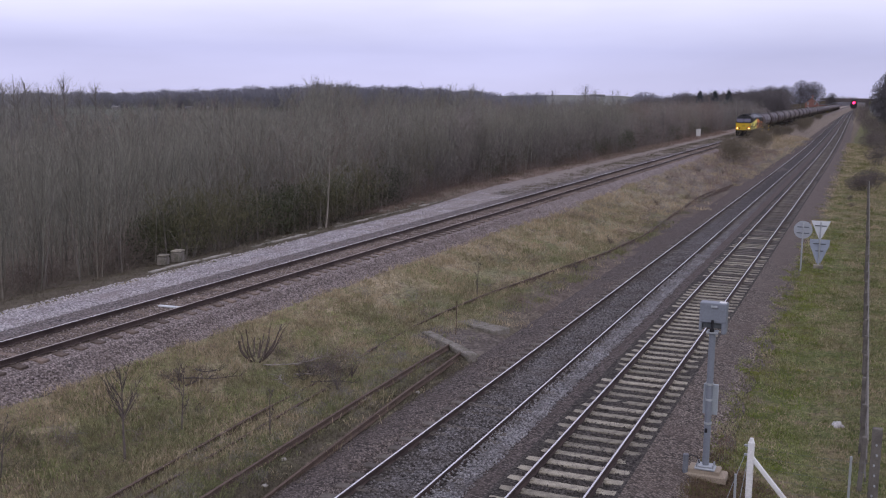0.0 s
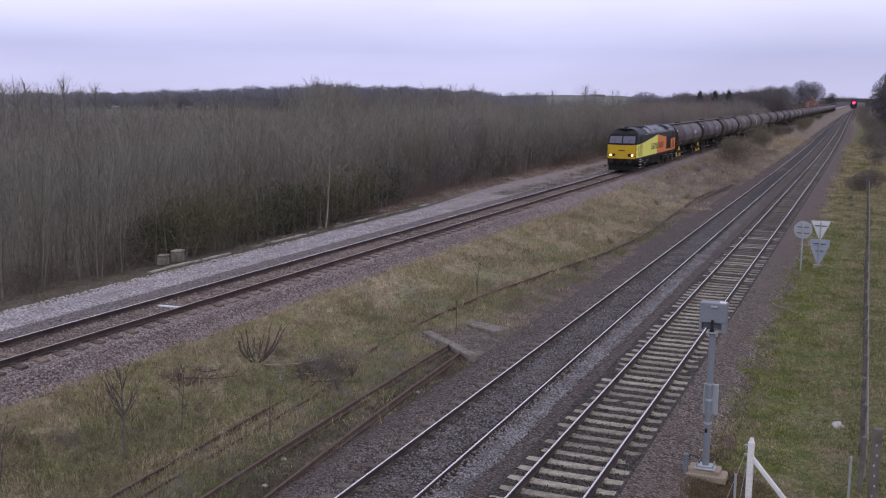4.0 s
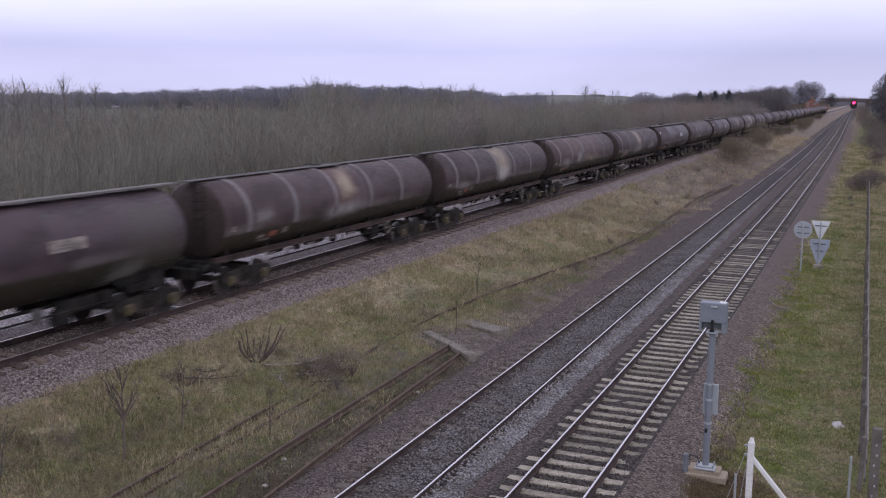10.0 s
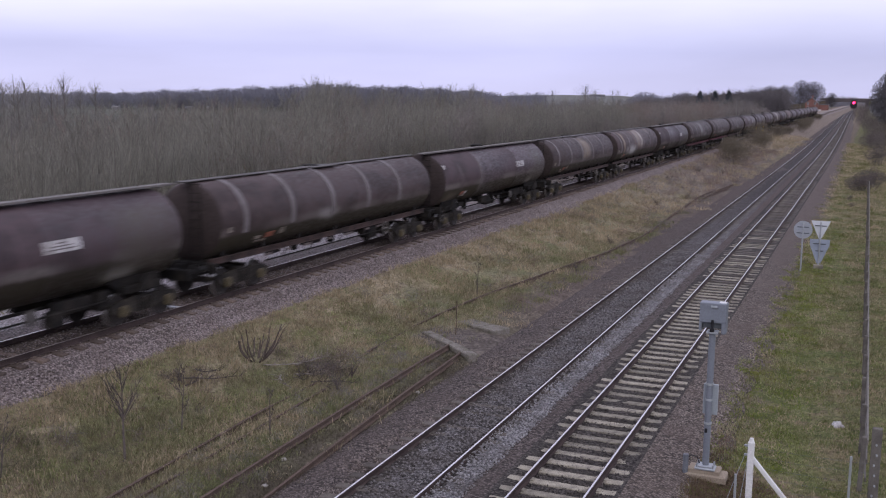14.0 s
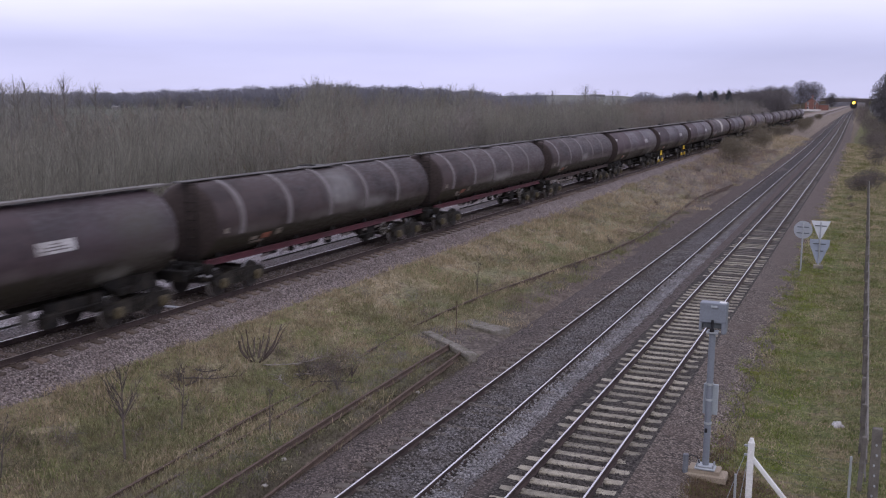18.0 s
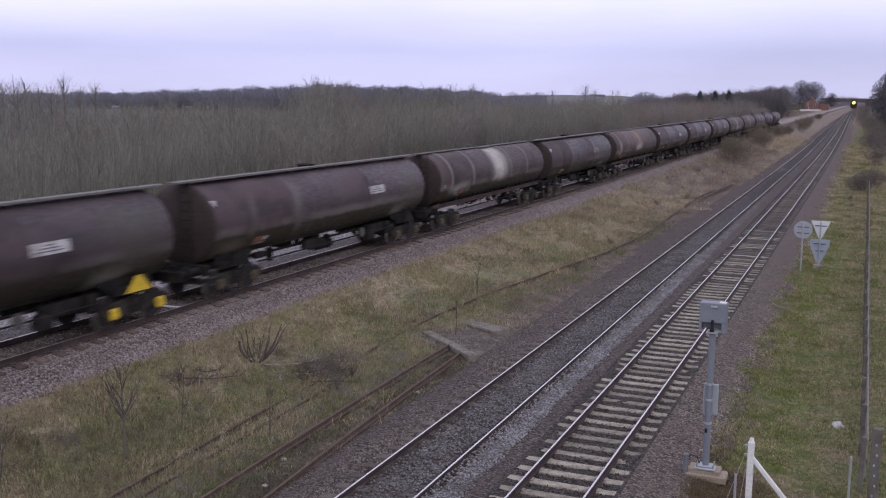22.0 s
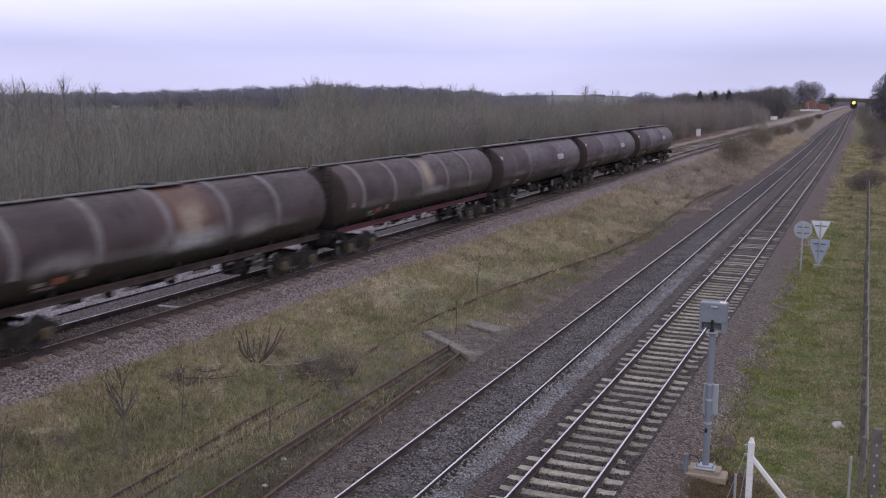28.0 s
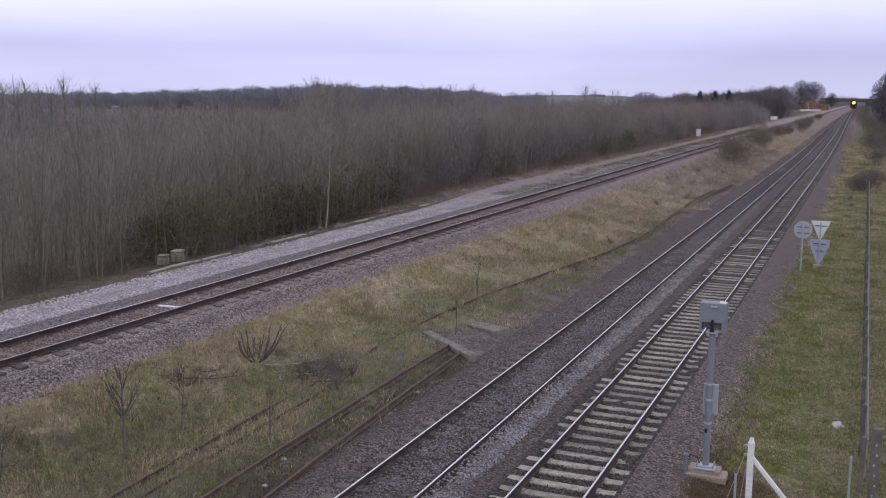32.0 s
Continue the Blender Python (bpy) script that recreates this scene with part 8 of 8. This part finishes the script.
def conifer(x, y, h, seed):
    t = stand("conifer", "dark pointed conifer on the skyline", "tree", x, y, None, 0, "conifers on the skyline")
    bm = bmesh.new(); rod(bm, (0, 0, 0), (0, 0, h), 0.2, 0.03, 6); part("trunk", bm, M["bark"], t)
    r = random.Random(seed)
    v, f = [], []
    for _ in range(700):
        u = r.random() ** 0.7
        rad = (1 - u ** 1.8) * h * 0.30 * r.uniform(0.6, 1.0) + 0.1
        a = r.uniform(0, math.tau); z = h * (0.10 + 0.9 * u)
        p = Vector((rad * math.cos(a), rad * math.sin(a), z)); s = h * 0.045
        o = len(v)
        v += [tuple(p), tuple(p * 0.7 + Vector((r.uniform(-s, s), r.uniform(-s, s), z * 0.3 + s))), tuple(p + Vector((r.uniform(-s, s), r.uniform(-s, s), -s)))]
        f.append((o, o + 1, o + 2))
    ob = new("crown", mesh_of("crown", v, f, M["conifer"])); ob.parent = t


conifer(-57.6, 376, 10.9, 1)
conifer(-52.2, 376, 10.9, 2)
conifer(-47.6, 378, 11.1, 3)


def far_hedges():
    """Woods and hedges further along the goods line, and the skyline behind the bridge."""
    r = random.Random(71)
    trees = [joined(tree_arrays(970 + i, 10, 22, 7, spread=0.36, trunk_r=0.16, first=0.1, sides=3)) for i in range(5)]
    fuzz = [leaf_clump(980 + i, 620, 3.6, 0.34, 0.9, 0.13, 1.7) for i in range(4)]
    a, b = [], []
    for k in range(420):
        y = r.uniform(300, 800)
        x = -46 - 90 * r.random() ** 1.5 if y > 330 else -70 - 60 * r.random()
        if y > 640 and x > -62:
            continue
        low_ = smooth_step(11, 13, math.degrees(math.atan2(-x, y))) * smooth_step(24, 18, math.degrees(math.atan2(-x, y)))
        s = (1 - 0.22 * low_) * r.uniform(0.8, 1.1) * (0.85 + 0.65 * smooth_step(-120, -55, x) * smooth_step(340, 480, y))
        a.append((x, y, ground_z(x, y) - 0.2, (s * 1.2, s * 0.84), r.uniform(0, 6.28), r.randrange(5)))
        b.append((x, y, ground_z(x, y) + 5.4 * s, (s * 1.15, s * 0.85), r.uniform(0, 6.28), r.randrange(4)))
    for k in range(170):
        y = r.uniform(430, 640); q = r.uniform(0.076, 0.17)
        x = -q * y
        s = 1.44 - 5.0 * (q - 0.076) + r.uniform(-0.12, 0.10)
        a.append((x, y, ground_z(x, y) - 0.2, (s * 1.2, s * 0.90), r.uniform(0, 6.28), r.randrange(5)))
        b.append((x, y, ground_z(x, y) + 6.3 * s, (s * 1.1, s * 0.85), r.uniform(0, 6.28), r.randrange(4)))
        b.append((x + r.uniform(-3, 3), y, ground_z(x, y) + 3.0 * s, (s * 1.2, s * 0.9), r.uniform(0, 6.28), r.randrange(4)))
    for k in range(150):
        y = r.uniform(330, 690); x = -0.092 * y - 1.0 - 9 * r.random() - 6 * smooth_step(480, 340, y)
        s = r.uniform(0.45, 0.8)
        b.append((x, y, ground_z(x, y) + 1.8 * s + 1.5 * r.random(), (s * 1.1, s), r.uniform(0, 6.28), r.randrange(4)))
    mass("wood_edge", trees, a, M["edge_twig"], "bare wood beside the far goods line", "woodland")
    mass("wood_edge", fuzz, b, M["edge_twig"], "hazy bare crowns beside the far goods line", "woodland")
    a = []
    for k in range(150):
        x = r.uniform(-180, 160); y = 1320 + r.uniform(-60, 60)
        s = r.uniform(1.6, 2.2)
        a.append((x, y, ground_z(x, y) + 4.0, (s, s * 1.3), r.uniform(0, 6.28), r.randrange(4)))
    mass("far_hedge", fuzz, a, M["twig_far_haze"], "dark hedge line beyond the bridge", "hedge")
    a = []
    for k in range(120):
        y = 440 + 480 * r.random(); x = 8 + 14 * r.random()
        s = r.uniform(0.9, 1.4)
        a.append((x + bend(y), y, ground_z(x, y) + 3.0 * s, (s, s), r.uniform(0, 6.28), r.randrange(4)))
    mass("far_hedge", fuzz, a, M["twig_far_haze"], "dark overgrown hedge along the up line", "hedge")


far_hedges()


# ---- station house, bridge and signal in the distance ----
def station_house():
    t = stand("station_house", "red brick station house with a gabled slate roof", "house", -35.5, 705, 1.0, 0)
    w, d, e, rg = 8.0, 10.0, 5.2, 8.6
    bm = bmesh.new()
    o = [(-w / 2, 0), (w / 2, 0), (w / 2, e), (0, rg), (-w / 2, e)]
    a = [bm.verts.new((x, 0, z)) for x, z in o]; b = [bm.verts.new((x, d, z)) for x, z in o]
    bm.faces.new(a); bm.faces.new(b)
    for i in range(5):
        bm.faces.new((a[i], a[(i + 1) % 5], b[(i + 1) % 5], b[i]))
    part("wall", bm, M["brick"], t)
    for s in (-1, 1):
        bm = bmesh.new()
        c = [(s * (w / 2 + 0.4), e - 0.3), (0, rg + 0.12), (0, rg + 0.34), (s * (w / 2 + 0.4), e - 0.06)]
        a = [bm.verts.new((x, -0.4, z)) for x, z in c]; b = [bm.verts.new((x, d + 0.4, z)) for x, z in c]
        bm.faces.new(a); bm.faces.new(b)
        for i in range(4):
            bm.faces.new((a[i], a[(i + 1) % 4], b[(i + 1) % 4], b[i]))
        part("roof", bm, M["slate"], t)
    for x, z in ((-2.2, 1.2), (2.2, 1.2), (-2.2, 4.2), (2.2, 4.2)):
        bm = bmesh.new(); box(bm, (x, -0.05, z + 0.8), (1.2, 0.12, 1.7), 0.02); wnd = part("window", bm, M["white_paint"], t)
        bm = bmesh.new(); box(bm, (x, -0.11, z + 0.8), (0.95, 0.04, 1.4)); part("pane", bm, M["glass_dark"], wnd)
    for y in (2.5, 9.0):
        bm = bmesh.new(); box(bm, (0.2, y, rg + 0.5), (0.9, 0.9, 2.2), 0.05); part("chimney", bm, M["brick"], t)
    u = stand("station_annex", "low brick annex beside the station house", "house", -28.2, 712, 1.0)
    bm = bmesh.new(); box(bm, (0, 3, 2.0), (6.0, 7.0, 4.0), 0.05); part("wall", bm, M["brick"], u)
    bm = bmesh.new(); box(bm, (0, 3, 4.3), (6.5, 7.5, 0.5), 0.2); part("roof", bm, M["slate"], u)
    f = stand("white_fence", "white paling fence before the station house", "fence", -35, 690, 1.0)
    for k in range(16):
        bm = bmesh.new(); box(bm, (-6 + k * 0.8, 0, 0.6), (0.7, 0.08, 1.2), 0.02); part("paling", bm, M["white_paint"], f)


def road_bridge():
    t = stand("road_bridge", "dark brick road bridge across the railway", "bridge", -16.5, 930, -0.3)
    for x in (-17.5, 14.5):
        bm = bmesh.new(); box(bm, (x, 0, 3.2), (3.0, 9.0, 7.2), 0.1); part("abutment", bm, M["brick_dark"], t)
    bm = bmesh.new(); box(bm, (-1.5, 0, 7.6), (36, 9.0, 1.6), 0.1); part("deck", bm, M["brick_dark"], t)
    for y in (-4.4, 4.4):
        bm = bmesh.new(); box(bm, (-1.5, y, 9.3), (44, 0.5, 1.8), 0.05); part("parapet", bm, M["brick_dark"], t)
    for s, nm in ((-1, "a"), (1, "b")):
        bm = bmesh.new()
        x0 = -19 if s < 0 else 16
        c = [(x0, 0.2), (x0 + s * 60, -0.6), (x0 + s * 60, 0.0), (x0, 8.2)]
        a = [bm.verts.new((x, -8, z)) for x, z in c]; b = [bm.verts.new((x, 8, z)) for x, z in c]
        bm.faces.new(a); bm.faces.new(b)
        for i in range(4):
            bm.faces.new((a[i], a[(i + 1) % 4], b[(i + 1) % 4], b[i]))
        part("embankment", bm, M["turf"], t, "grassy bridge approach")


M["pale_wall"] = shade("pale_rendered_wall", (0.235, 0.222, 0.225), 0.9, 0.0, 0.15, 0.5, 4)
M["brick_dark"] = shade("sooty_brick", (0.11, 0.095, 0.095), 0.9, 0.0, 0.25, 0.6, 6)
M["lens_red"] = glow("lit_red_lens", (1.0, 0.02, 0.10), 7.0)
M["lens_yellow"] = glow("lit_yellow_lens", (1.0, 0.62, 0.05), 7.0)


def signal():
    """Signal with a turning spectacle plate behind its black board."""
    t = stand("railway_signal", "tall railway signal with a black board and a lit lens", "signal", -6.55, 480, -0.5)
    bm = bmesh.new(); rod(bm, (0, 0.3, 0), (0, 0.3, 6.4), 0.11, n=10); part("post", bm, M["steel_dark"], t)
    zc = 7.75
    bm = bmesh.new()
    box(bm, (-0.82, 0, zc), (0.56, 0.06, 1.3), 0.02); box(bm, (0.82, 0, zc), (0.56, 0.06, 1.3), 0.02)
    box(bm, (0, 0, zc + 0.85), (1.6, 0.06, 0.6), 0.02); box(bm, (0, 0, zc - 1.55), (2.2, 0.06, 2.0), 0.02)
    part("board", bm, M["black_part"], t)
    bm = bmesh.new(); rod(bm, (0, 0.09, 0), (0, 0.13, 0), 1.48, n=32)
    sp_ = part("spectacle", bm, M["black_part"], t)
    sp_.location = (0, 0, zc - 0.95)
    for z, m in ((0.95, "lens_red"), (-0.95, "lens_yellow")):
        bm = bmesh.new(); rod(bm, (0, 0.05, z), (0, 0.09, z), 0.53, n=20); part("lens", bm, M[m], sp_, "red lens" if z > 0 else "yellow lens")
    return sp_, zc - 0.95


station_house()
road_bridge()
SPECTACLE, SPECTACLE_Z = signal()


def farm_building(x, y, w, d, h, m, roof):
    t = stand("farm_building", "small dull building at the far edge of the field", "building", x, y, ground_z(x, y) - (2.2 if y > 800 else 0.0), 20, "buildings across the field")
    bm = bmesh.new(); box(bm, (0, 0, h / 2), (w, d, h), 0.05); part("wall", bm, M[m], t)
    bm = bmesh.new()
    o = [(-d / 2 - 0.3, h), (d / 2 + 0.3, h), (0, h + d * 0.35)]
    a = [bm.verts.new((-w / 2 - 0.3, y_, z)) for y_, z in o]; b = [bm.verts.new((w / 2 + 0.3, y_, z)) for y_, z in o]
    bm.faces.new(a); bm.faces.new(b)
    for i in range(3):
        bm.faces.new((a[i], a[(i + 1) % 3], b[(i + 1) % 3], b[i]))
    part("roof", bm, M[roof], t)


for tangent, d, w, h, m, roof in ((-0.438, 640, 5, 3, "pale_wall", "slate"), (-0.40, 640, 5, 2, "pale_wall", "slate"), (-0.328, 640, 5, 1.6, "pale_wall", "pale_wall"), (-0.294, 640, 3, 1.4, "pale_wall", "pale_wall"), (-0.255, 640, 6, 1.6, "slate", "slate"), (-0.236, 640, 2.5, 2.5, "brick_dark", "pale_wall"), (-0.219, 640, 4, 2.2, "pale_wall", "slate"), (-0.19, 640, 7, 1.4, "brick", "brick_dark"), (0.275, 520, 5, 3.5, "pale_wall", "brick"), (0.152, 1120, 17, 2.2, "slate", "pale_wall")):
    x, y = by_bearing(tangent, d)
    farm_building(x, y, w * (1.0 if d > 800 else 0.72), 2.6, h * 0.62, m, roof)


def motions():
    """The train runs towards the camera and past it at a steady 23 m/s."""
    def gone(t):
        return -23.377 * (t - 6.0) + (0.06 * (6.0 - t) ** 2 if t < 6.0 else 0.0)
    for thing, at_six in TRAIN:
        walk(thing, [(t, pose(X_GOODS, at_six + gone(t), Z_GOODS)) for t in (0.0, 1.0, 2.0, 3.0, 4.0, 5.0, 6.0, 7.0, 12.0, 18.0, 24.0, 32.0)])

    # the distant signal turns from red to yellow
    walk(SPECTACLE, [(t, pose(0, 0, SPECTACLE_Z, 0, a, 0)) for t, a in ((0.0, 0), (15.2, 0), (15.35, 60), (15.5, 120), (15.65, 180), (32.0, 180))])


motions()
